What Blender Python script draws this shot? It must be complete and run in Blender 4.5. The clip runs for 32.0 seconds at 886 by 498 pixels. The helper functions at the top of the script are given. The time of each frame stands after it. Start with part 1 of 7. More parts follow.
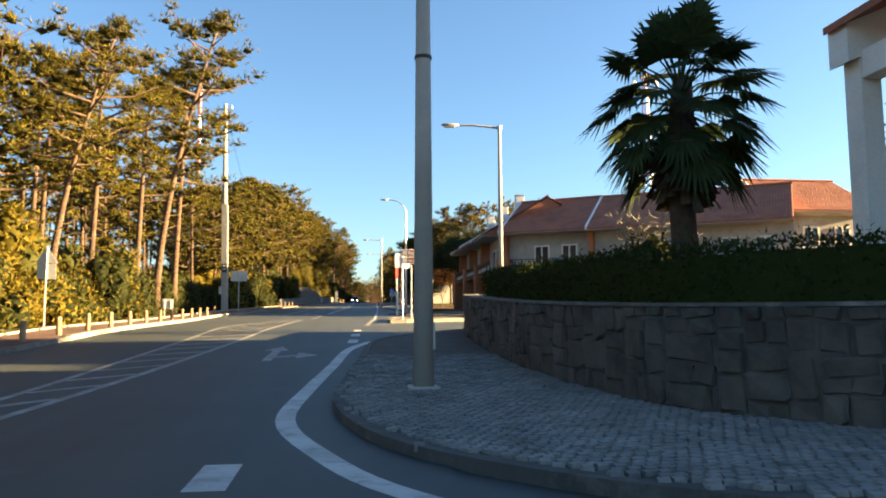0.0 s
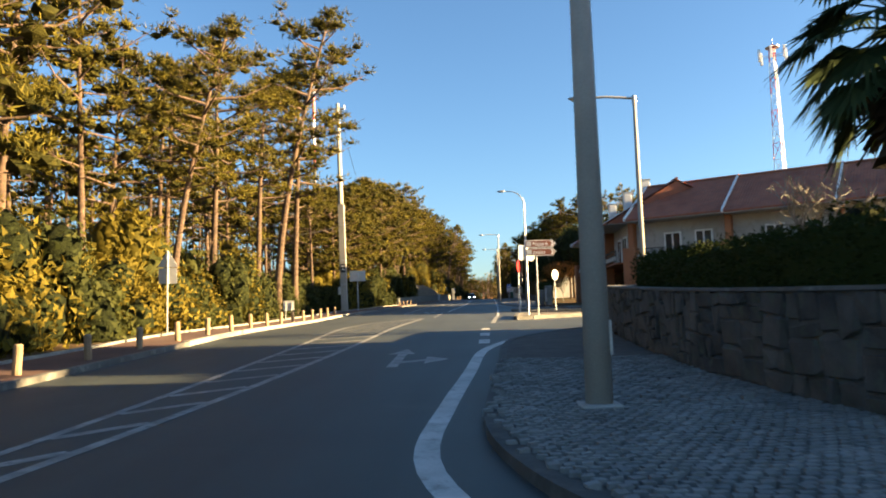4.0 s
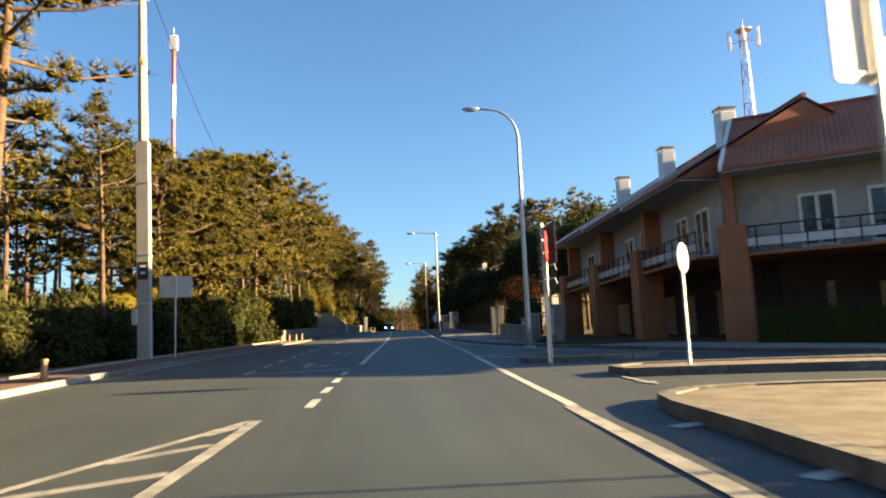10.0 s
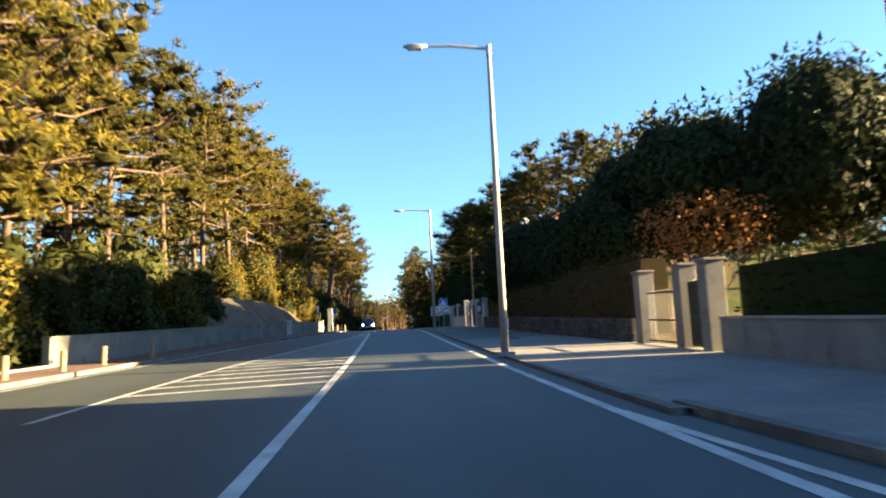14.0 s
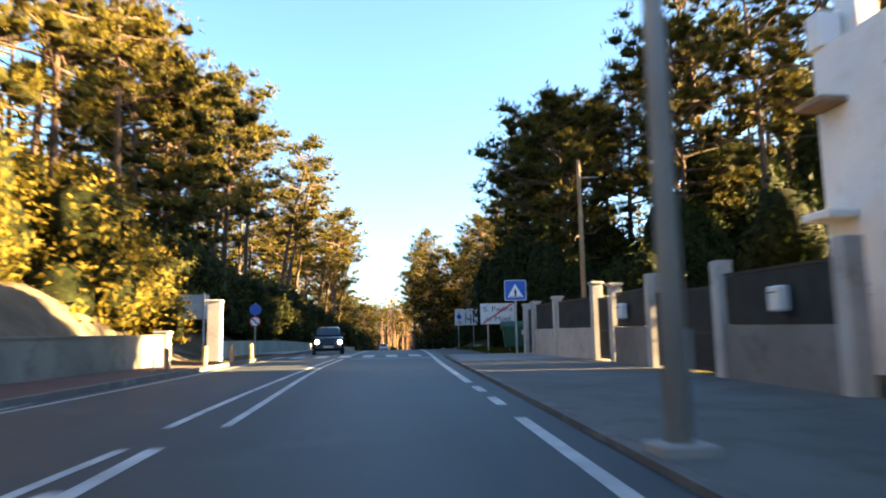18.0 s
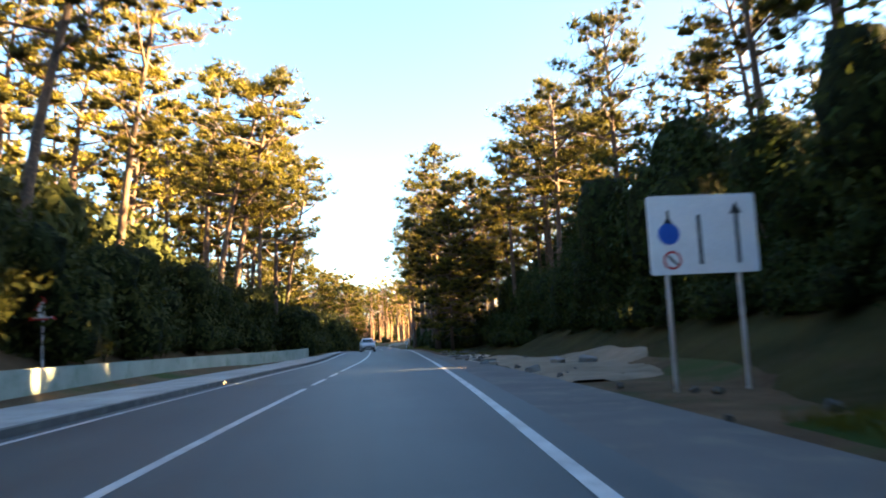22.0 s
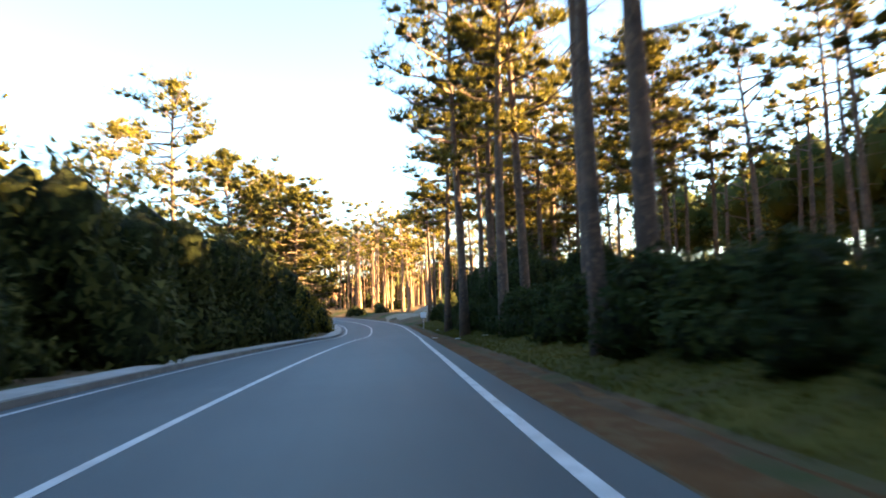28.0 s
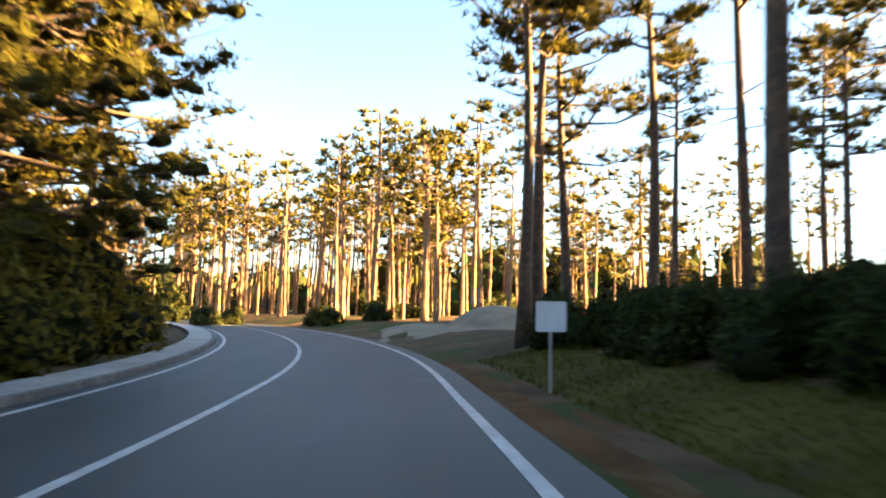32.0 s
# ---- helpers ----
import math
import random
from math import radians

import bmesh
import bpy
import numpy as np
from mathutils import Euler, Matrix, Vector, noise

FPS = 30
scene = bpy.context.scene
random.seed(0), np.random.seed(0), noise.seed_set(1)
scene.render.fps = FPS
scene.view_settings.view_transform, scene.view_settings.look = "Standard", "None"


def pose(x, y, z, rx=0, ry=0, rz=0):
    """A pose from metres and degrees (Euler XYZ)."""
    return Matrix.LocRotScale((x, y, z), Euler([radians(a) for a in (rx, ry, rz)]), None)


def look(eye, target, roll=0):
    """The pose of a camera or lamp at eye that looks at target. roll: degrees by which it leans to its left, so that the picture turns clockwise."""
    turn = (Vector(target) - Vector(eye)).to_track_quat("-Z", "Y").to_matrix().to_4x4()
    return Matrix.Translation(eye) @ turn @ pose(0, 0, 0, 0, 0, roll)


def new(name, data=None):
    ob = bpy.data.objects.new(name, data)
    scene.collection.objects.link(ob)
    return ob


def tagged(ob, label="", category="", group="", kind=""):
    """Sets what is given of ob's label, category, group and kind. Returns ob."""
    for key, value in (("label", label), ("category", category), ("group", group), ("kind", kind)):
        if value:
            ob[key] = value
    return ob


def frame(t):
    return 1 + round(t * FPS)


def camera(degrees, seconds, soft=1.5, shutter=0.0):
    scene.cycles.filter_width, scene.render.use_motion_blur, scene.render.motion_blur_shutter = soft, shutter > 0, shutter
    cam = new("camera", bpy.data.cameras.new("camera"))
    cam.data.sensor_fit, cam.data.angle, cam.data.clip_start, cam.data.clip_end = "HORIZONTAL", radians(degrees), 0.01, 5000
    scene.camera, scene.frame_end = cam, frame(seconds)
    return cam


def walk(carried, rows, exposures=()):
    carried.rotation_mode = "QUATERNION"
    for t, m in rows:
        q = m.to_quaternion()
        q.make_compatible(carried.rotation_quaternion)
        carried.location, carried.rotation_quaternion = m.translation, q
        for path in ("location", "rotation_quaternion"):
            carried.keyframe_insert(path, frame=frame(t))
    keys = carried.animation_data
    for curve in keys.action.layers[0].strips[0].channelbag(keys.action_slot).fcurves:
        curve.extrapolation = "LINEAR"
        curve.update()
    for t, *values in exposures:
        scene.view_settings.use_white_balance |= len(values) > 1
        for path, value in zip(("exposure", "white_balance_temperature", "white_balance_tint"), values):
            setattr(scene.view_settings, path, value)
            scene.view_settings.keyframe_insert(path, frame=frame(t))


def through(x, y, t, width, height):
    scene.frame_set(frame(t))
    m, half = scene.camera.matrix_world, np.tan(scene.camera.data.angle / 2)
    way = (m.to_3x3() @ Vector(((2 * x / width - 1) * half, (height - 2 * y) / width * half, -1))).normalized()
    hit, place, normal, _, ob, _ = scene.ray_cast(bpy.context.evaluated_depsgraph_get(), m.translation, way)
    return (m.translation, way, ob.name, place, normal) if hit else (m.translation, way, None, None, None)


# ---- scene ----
cam = camera(62.19, 32.0, 1.9, 0.5)

# seconds, place, yaw, pitch, roll
PATH = [
    (0, (0.00, 0.00, 1.201), -7.32, 5.57, -0.26),
    (0.5, (0.01, -0.06, 1.219), -6.46, 5.02, -0.89),
    (1, (0.00, -0.06, 1.239), -5.61, 4.78, -1.04),
    (1.5, (-0.02, -0.05, 1.237), -4.92, 4.76, -1.00),
    (2, (-0.04, -0.03, 1.247), -4.21, 4.71, -0.94),
    (2.5, (-0.06, 0.15, 1.273), -3.10, 4.79, -0.90),
    (3, (-0.11, 0.58, 1.288), -1.59, 4.88, -1.33),
    (3.5, (-0.20, 1.55, 1.274), 0.50, 5.12, -1.48),
    (5.5, (-1.25, 6.08, 1.119), 2.25, 6.82, -1.82),
    (6, (-1.51, 7.75, 1.150), -0.38, 7.45, -2.37),
    (6.5, (-1.56, 10.06, 1.227), -2.07, 7.89, -2.26),
    (7, (-1.52, 12.71, 1.318), -3.35, 7.87, -2.41),
    (7.5, (-1.49, 16.12, 1.478), -4.45, 7.69, -2.45),
    (8, (-1.41, 20.66, 1.683), -5.21, 7.45, -2.56),
    (8.5, (-1.40, 25.11, 1.883), -5.67, 7.14, -2.67),
    (9, (-1.30, 29.19, 2.063), -5.59, 7.00, -2.66),
    (9.5, (-1.25, 33.14, 2.174), -5.61, 7.18, -2.36),
    (10, (-1.19, 36.00, 2.201), -5.56, 7.56, -2.44),
    (10.5, (-0.99, 40.46, 2.310), -4.27, 8.07, -1.89),
    (11, (-0.80, 45.36, 2.412), -3.75, 8.21, -2.17),
    (11.5, (-0.60, 48.36, 2.546), -4.48, 7.90, -1.99),
    (12, (-0.41, 54.55, 2.751), -4.89, 7.83, -2.12),
    (12.5, (-0.18, 61.40, 3.013), -5.33, 7.55, -2.47),
    (13, (0.12, 67.59, 3.240), -6.05, 7.14, -2.98),
    (13.5, (0.19, 73.64, 3.421), -6.60, 7.04, -2.95),
    (15.5, (1.33, 95.32, 4.081), -6.18, 7.99, -1.77),
    (16, (1.58, 101.40, 4.325), -6.11, 8.09, -1.72),
    (16.5, (1.93, 108.24, 4.553), -5.70, 8.23, -1.73),
    (17, (2.30, 113.74, 4.81), -5.83, 8.34, -1.15),
    (17.5, (2.69, 118.81, 5.024), -6.18, 8.08, -0.73),
    (18, (3.13, 126.36, 5.319), -6.31, 7.83, -1.14),
    (18.5, (3.51, 132.97, 5.623), -6.60, 7.32, -1.32),
    (19, (3.85, 139.52, 5.804), -6.75, 6.90, -1.80),
    (19.5, (3.98, 144.88, 5.935), -6.61, 6.92, -2.04),
    (20, (4.43, 151.04, 6.106), -5.95, 7.20, -1.65),
    (20.5, (4.82, 157.58, 6.271), -5.95, 6.83, -2.07),
    (21, (5.17, 164.81, 6.368), -6.42, 6.81, -1.99),
    (21.5, (5.54, 171.38, 6.422), -6.84, 6.78, -2.44),
    (22, (5.89, 177.83, 6.532), -6.82, 6.73, -2.66),
    (22.5, (6.31, 183.83, 6.595), -6.80, 6.48, -2.70),
    (23, (6.65, 189.74, 6.606), -6.73, 5.80, -2.04),
    (23.5, (7.02, 198.11, 6.571), -6.94, 5.03, -2.95),
    (24, (7.60, 204.40, 6.551), -6.57, 4.82, -2.72),
    (24.5, (8.18, 210.78, 6.526), -6.06, 4.94, -2.11),
    (25, (8.49, 218.67, 6.465), -5.71, 5.47, -0.97),
    (25.5, (8.65, 224.82, 6.385), -5.92, 5.57, -0.38),
    (27.5, (9.46, 254.46, 6.425), -6.52, 4.53, -1.23),
    (28, (9.73, 263.14, 6.336), -6.59, 4.34, -1.85),
    (28.5, (10.07, 271.49, 6.240), -6.74, 4.33, -1.77),
    (29, (10.49, 279.18, 6.130), -6.79, 4.40, -1.39),
    (29.5, (10.93, 286.09, 6.001), -6.87, 4.46, -1.21),
    (30, (11.30, 293.75, 5.860), -6.64, 4.55, -1.46),
    (30.5, (11.59, 300.91, 5.726), -6.55, 4.90, -0.64),
    (31, (12.12, 308.34, 5.575), -6.64, 5.15, 0.35),
    (31.5, (12.55, 316.20, 5.384), -6.11, 5.58, 1.13),
    (32, (12.99, 323.30, 5.200), -4.97, 5.97, 1.18),
]


def aim(eye, yaw, pitch, roll):
    return pose(*eye) @ pose(0, 0, 0, 0, 0, yaw) @ pose(0, 0, 0, 90 + pitch) @ pose(0, 0, 0, 0, 0, roll)


EXPOSURE = [(0, 3.55, 6250, 6), (6, 3.2, 5800, 5), (9, 3.2, 5900, 6), (10.5, 3.3, 5600, 4), (12, 3.5, 4900, 1), (13.5, 3.75, 5300, 3), (16, 4.15, 5900, 7), (18, 4.6, 6200, 9), (19, 4.4, 6700, 11),
            (20, 4.95, 6500, 9), (23, 5.2, 6300, 8), (25, 5.7, 6500, 8), (28, 5.28, 6600, 8), (30, 5.55, 6900, 9), (32, 5.0, 7300, 10)]
walk(cam, [(t, aim(eye, *turn)) for t, eye, *turn in PATH], EXPOSURE)

# ---- sky and sun: a low evening sun from the right of the road ----
SUN_TO = Vector((0.998, -0.06, math.tan(radians(12.6))))
sky_world = bpy.data.worlds.new("evening_sky")
scene.world = sky_world
sky_world.use_nodes = True
wn = sky_world.node_tree.nodes
sky = wn.new("ShaderNodeTexSky")
sky.sky_type = "NISHITA"
sky.sun_disc = False
sky.sun_elevation = radians(13.0)
sky.sun_rotation = math.atan2(SUN_TO.x, SUN_TO.y)
sky.air_density, sky.dust_density, sky.ozone_density = 1.0, 0.8, 3.0
wn["Background"].inputs["Strength"].default_value = 0.027
sky_world.node_tree.links.new(sky.outputs["Color"], wn["Background"].inputs["Color"])
sun = new("sun", bpy.data.lights.new("sun", "SUN"))
sun.data.energy = 5.0
sun.data.angle = radians(0.6)
sun.data.color = (1.0, 0.645, 0.275)
sun.matrix_world = look((60, -10, 40), Vector((60, -10, 40)) - SUN_TO)


# ---- materials ----
def material(name, rough=0.8, metal=0.0):
    m = bpy.data.materials.new(name)
    m.use_nodes = True
    b = m.node_tree.nodes["Principled BSDF"]
    b.inputs["Roughness"].default_value = rough
    b.inputs["Metallic"].default_value = metal
    return m, m.node_tree.nodes, m.node_tree.links, b


def ramp(nodes, links, fac, stops):
    r = nodes.new("ShaderNodeValToRGB")
    while len(r.color_ramp.elements) < len(stops):
        r.color_ramp.elements.new(0.5)
    for e, (p, c) in zip(r.color_ramp.elements, stops):
        e.position, e.color = p, (*c, 1)
    links.new(fac, r.inputs["Fac"])
    return r.outputs["Color"]


def noise_tex(nodes, links, scale, detail=4.0, rough=0.6, coords=None):
    n = nodes.new("ShaderNodeTexNoise")
    n.inputs["Scale"].default_value, n.inputs["Detail"].default_value = scale, detail
    n.inputs["Roughness"].default_value = rough
    links.new(coords, n.inputs["Vector"])
    return n.outputs["Fac"]


def world_place(nodes):
    return nodes.new("ShaderNodeNewGeometry").outputs["Position"]


def mixed(nodes, links, fac, a, b, kind="MIX"):
    m = nodes.new("ShaderNodeMix")
    m.data_type, m.blend_type = "RGBA", kind
    for key, v in (("Factor", fac), ("A", a), ("B", b)):
        sock = {"Factor": m.inputs[0], "A": m.inputs[6], "B": m.inputs[7]}[key]
        if isinstance(v, (int, float)):
            sock.default_value = v
        elif isinstance(v, tuple):
            sock.default_value = (*v, 1)
        else:
            links.new(v, sock)
    return m.outputs[2]


def bumped(nodes, links, b, height, strength, distance):
    k = nodes.new("ShaderNodeBump")
    k.inputs["Strength"].default_value, k.inputs["Distance"].default_value = strength, distance
    links.new(height, k.inputs["Height"])
    links.new(k.outputs["Normal"], b.inputs["Normal"])


def surface(name, dark, light, big=0.4, small=14.0, rough=0.85, metal=0.0, bump=0.3, depth=0.01, stain=None, place="world"):
    """A plain surface with stains at a large scale and grain at a small one."""
    m, n, l, b = material(name, rough, metal)
    co = world_place(n) if place == "world" else n.new("ShaderNodeTexCoord").outputs["Object"]
    large, fine = noise_tex(n, l, big, 3, 0.6, co), noise_tex(n, l, small, 5, 0.65, co)
    base = ramp(n, l, large, [(0.3, dark), (0.7, light)])
    grain = ramp(n, l, fine, [(0.25, (0.72, 0.72, 0.72)), (0.75, (1.0, 1.0, 1.0))])
    out = mixed(n, l, 0.8, base, grain, "MULTIPLY")
    if stain:
        patch = ramp(n, l, noise_tex(n, l, big * 3.1, 6, 0.7, co), [(0.52, (0, 0, 0)), (0.68, (1, 1, 1))])
        out = mixed(n, l, patch, out, stain)
    l.new(out, b.inputs["Base Color"])
    if bump:
        bumped(n, l, b, fine, bump, depth)
    return m


def leafy(name, dark, light, through=0.35, big=0.6):
    """Leaves or needles: colour differs from piece to piece and from plant to plant, and light shines through."""
    m, n, l, b = material(name, 0.7)
    geo = n.new("ShaderNodeNewGeometry")
    info = n.new("ShaderNodeObjectInfo")
    fac = n.new("ShaderNodeMath")
    fac.operation = "MULTIPLY_ADD"
    l.new(geo.outputs["Random Per Island"], fac.inputs[0])
    fac.inputs[1].default_value = 0.55
    half = n.new("ShaderNodeMath")
    half.operation = "MULTIPLY"
    half.inputs[1].default_value = 0.45
    l.new(info.outputs["Random"], half.inputs[0])
    l.new(half.outputs[0], fac.inputs[2])
    col = ramp(n, l, fac.outputs[0], [(0.0, dark), (1.0, light)])
    l.new(col, b.inputs["Base Color"])
    b.inputs["Specular IOR Level"].default_value = 0.06
    t = n.new("ShaderNodeBsdfTranslucent")
    l.new(col, t.inputs["Color"])
    mix = n.new("ShaderNodeMixShader")
    mix.inputs[0].default_value = through
    l.new(b.outputs[0], mix.inputs[1])
    l.new(t.outputs[0], mix.inputs[2])
    l.new(mix.outputs[0], n["Material Output"].inputs["Surface"])
    return m


def asphalt(name, dark, light, rough):
    """Road surface: fine stone grain, broad patches, and lengthwise wear from wheels and oil."""
    m, n, l, b = material(name, rough)
    co = world_place(n)
    fine = noise_tex(n, l, 70, 4, 0.7, co)
    base = ramp(n, l, noise_tex(n, l, 0.22, 4, 0.6, co), [(0.3, dark), (0.7, light)])
    grain = ramp(n, l, fine, [(0.25, (0.62, 0.62, 0.62)), (0.75, (1.0, 1.0, 1.0))])
    out = mixed(n, l, 0.85, base, grain, "MULTIPLY")
    long_way = n.new("ShaderNodeMapping")
    long_way.inputs["Scale"].default_value = (1.3, 0.035, 1.0)
    l.new(co, long_way.inputs["Vector"])
    tracks = ramp(n, l, noise_tex(n, l, 1.0, 3, 0.55, long_way.outputs["Vector"]), [(0.35, (0.74, 0.74, 0.75)), (0.65, (1.18, 1.17, 1.15))])
    out = mixed(n, l, 0.8, out, tracks, "MULTIPLY")
    pale = ramp(n, l, noise_tex(n, l, 0.55, 6, 0.68, co), [(0.6, (0, 0, 0)), (0.74, (0.55, 0.55, 0.55))])
    l.new(mixed(n, l, pale, out, (0.075, 0.074, 0.07)), b.inputs["Base Color"])
    bumped(n, l, b, fine, 0.35, 0.006)
    return m


ASPHALT = asphalt("asphalt", (0.0235, 0.034, 0.0365), (0.0395, 0.0535, 0.056), 0.62)
ASPHALT_OLD = surface("asphalt_shoulder", (0.06, 0.058, 0.055), (0.10, 0.095, 0.088), 0.4, 40, 0.85, 0, 0.5, 0.01, (0.13, 0.115, 0.09))
PAINT = surface("road_paint", (0.36, 0.365, 0.35), (0.58, 0.58, 0.56), 1.2, 25, 0.6, 0, 0.1, 0.002, (0.22, 0.22, 0.21))
PAINT_WORN = surface("worn_road_paint", (0.16, 0.162, 0.155), (0.38, 0.38, 0.36), 2.2, 30, 0.7, 0, 0.1, 0.002, (0.1, 0.1, 0.095))
KERB = surface("kerb_stone", (0.072, 0.0704, 0.0656), (0.132, 0.128, 0.118), 0.9, 30, 0.85, 0, 0.3, 0.006, (0.2, 0.19, 0.17))
KERB_DARK = surface("dark_kerb_stone", (0.035, 0.036, 0.035), (0.07, 0.07, 0.066), 0.9, 30, 0.85, 0, 0.3, 0.006, (0.09, 0.088, 0.08))
KERB_WHITE = surface("kerb_white", (0.185, 0.177, 0.158), (0.259, 0.251, 0.225), 0.9, 30, 0.8, 0, 0.3, 0.006, (0.33, 0.31, 0.27))
CONCRETE = surface("concrete", (0.26, 0.25, 0.23), (0.4, 0.39, 0.36), 0.5, 22, 0.85, 0, 0.3, 0.006, (0.19, 0.18, 0.16))
OLD_WHITE = surface("old_whitewash", (0.4, 0.39, 0.37), (0.56, 0.55, 0.52), 0.6, 18, 0.85, 0, 0.15, 0.004, (0.3, 0.29, 0.26))
DULL_WALL = surface("dull_wall", (0.1, 0.105, 0.092), (0.18, 0.18, 0.155), 0.5, 18, 0.9, 0, 0.3, 0.006, (0.07, 0.08, 0.06))
CONCRETE_POLE = surface("pole_concrete", (0.29, 0.275, 0.25), (0.4, 0.38, 0.345), 0.7, 40, 0.8, 0, 0.2, 0.003)
RENDER_WALL = surface("wall_render", (0.15, 0.147, 0.138), (0.25, 0.245, 0.23), 0.5, 30, 0.85, 0, 0.2, 0.004, (0.11, 0.108, 0.1))
GREEN_WALL = surface("mossy_wall", (0.2, 0.24, 0.2), (0.33, 0.36, 0.3), 0.35, 18, 0.9, 0, 0.3, 0.006, (0.14, 0.18, 0.13))
WHITE = surface("white_paint", (0.7, 0.7, 0.68), (0.82, 0.82, 0.8), 0.5, 20, 0.75, 0, 0.1, 0.002, (0.6, 0.58, 0.54))
HOUSE_WALL = surface("house_render", (0.32, 0.31, 0.29), (0.43, 0.417, 0.39), 0.5, 20, 0.8, 0, 0.15, 0.003, (0.26, 0.245, 0.22))
# Plaster with the shade under the balconies put into its brown.
RECESS_SHADE = surface("recess_shade_plaster", (0.032, 0.02, 0.014), (0.055, 0.034, 0.024), 0.5, 20, 0.9, 0, 0.2, 0.004)
TERRACOTTA = surface("terracotta_render", (0.27, 0.105, 0.045), (0.37, 0.155, 0.07), 0.5, 20, 0.85, 0, 0.2, 0.004)
ROOF = surface("roof_tile", (0.22, 0.07, 0.038), (0.36, 0.125, 0.065), 0.8, 9, 0.85, 0, 0.3, 0.01, (0.2, 0.09, 0.06))
DARK_METAL = surface("dark_metal", (0.02, 0.02, 0.022), (0.04, 0.04, 0.042), 2, 30, 0.5, 0.6, 0.05, 0.001)
GALV = surface("galvanised_steel", (0.4, 0.41, 0.42), (0.55, 0.56, 0.57), 3, 40, 0.45, 0.7, 0.05, 0.001)
SIGN_BACK = surface("sign_aluminium", (0.45, 0.46, 0.47), (0.58, 0.58, 0.58), 2, 30, 0.5, 0.5, 0.03, 0.001)
SIGN_WHITE = surface("sign_white", (0.76, 0.77, 0.78), (0.85, 0.85, 0.85), 2, 30, 0.45, 0, 0, 0, None)
SIGN_BROWN = surface("sign_brown", (0.17, 0.055, 0.03), (0.22, 0.075, 0.04), 2, 30, 0.45, 0, 0, 0, None)
SIGN_BLUE = surface("sign_blue", (0.01, 0.08, 0.42), (0.015, 0.11, 0.5), 2, 30, 0.4, 0, 0, 0, None)
SIGN_RED = surface("sign_red", (0.5, 0.02, 0.02), (0.6, 0.03, 0.025), 2, 30, 0.4, 0, 0, 0, None)
BLACK = surface("sign_black", (0.012, 0.012, 0.014), (0.02, 0.02, 0.022), 2, 30, 0.5, 0, 0, 0, None)
BIN_GREEN = surface("bin_plastic", (0.008, 0.06, 0.035), (0.012, 0.085, 0.05), 1.5, 25, 0.5, 0, 0.1, 0.002, (0.03, 0.06, 0.045))
POST_WOOD = surface("post_wood", (0.225, 0.15, 0.0825), (0.338, 0.24, 0.143), 3, 40, 0.85, 0, 0.4, 0.004, (0.25, 0.18, 0.12), "object")
STONE = surface("wall_stone", (0.028, 0.025, 0.023), (0.105, 0.09, 0.076), 1.3, 16, 0.9, 0, 0.5, 0.02, (0.07, 0.075, 0.05))
MORTAR = surface("mortar", (0.05, 0.045, 0.04), (0.1, 0.09, 0.08), 2, 25, 0.95, 0, 0.5, 0.01)
COBBLE = surface("cobble_limestone", (0.1, 0.105, 0.104), (0.25, 0.25, 0.24), 2.2, 30, 0.75, 0, 0.3, 0.004, (0.15, 0.15, 0.14))
BARK = surface("pine_bark", (0.034, 0.023, 0.017), (0.105, 0.066, 0.044), 2.5, 18, 0.95, 0, 0.9, 0.03, (0.16, 0.095, 0.058), "object")
# Lit copy of BARK: low sunlight is in the colour, for trunks beyond the bend.
BARK_SUNLIT = surface("sunlit_pine_bark", (0.09, 0.055, 0.034), (0.23, 0.135, 0.075), 2.5, 18, 0.95, 0, 0.9, 0.03, (0.3, 0.17, 0.1), "object")
BARK_GREY = surface("grey_bark", (0.12, 0.11, 0.095), (0.25, 0.23, 0.2), 3, 18, 0.95, 0, 0.6, 0.015, None, "object")
PALM_BARK = surface("palm_bark", (0.034, 0.024, 0.015), (0.09, 0.062, 0.038), 5, 25, 0.95, 0, 0.9, 0.03, None, "object")
NEEDLES = leafy("pine_needles", (0.028, 0.032, 0.007), (0.15, 0.12, 0.016), 0.22)
# Cushion hearts: the shade inside a crown is put into this darker needle colour.
NEEDLES_SHADE = surface("needle_shade_core", (0.016, 0.018, 0.005), (0.065, 0.058, 0.011), 1.4, 13, 0.9, 0, 1.0, 0.1, (0.008, 0.01, 0.003))
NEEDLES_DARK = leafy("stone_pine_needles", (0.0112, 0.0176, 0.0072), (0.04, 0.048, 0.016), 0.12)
LEAVES = leafy("shrub_leaves", (0.0135, 0.0203, 0.006), (0.0638, 0.0638, 0.0165), 0.25)
# Lighter copy of LEAVES with the sun's gold put into the leaf colour.
LEAVES_SUNLIT = leafy("sunlit_shrub_leaves", (0.045, 0.04, 0.006), (0.17, 0.13, 0.018), 0.3)
LEAVES_DARK = leafy("hedge_leaves", (0.011, 0.019, 0.005), (0.04, 0.05, 0.012), 0.18)
LEAVES_GOLD = leafy("autumn_leaves", (0.18, 0.07, 0.02), (0.32, 0.16, 0.05), 0.4)
FROND = leafy("palm_frond", (0.018, 0.032, 0.013), (0.05, 0.072, 0.03), 0.25)
GRASS = leafy("grass_blades", (0.04, 0.042, 0.005), (0.1, 0.088, 0.012), 0.25)
# Shade between the leaves, as near-black colour on the hearts of shrubs and crowns.
LEAF_SHADE = surface("leaf_shade_core", (0.004, 0.006, 0.002), (0.03, 0.036, 0.011), 2.6, 11, 0.95, 0, 1.0, 0.12, (0.003, 0.004, 0.002))
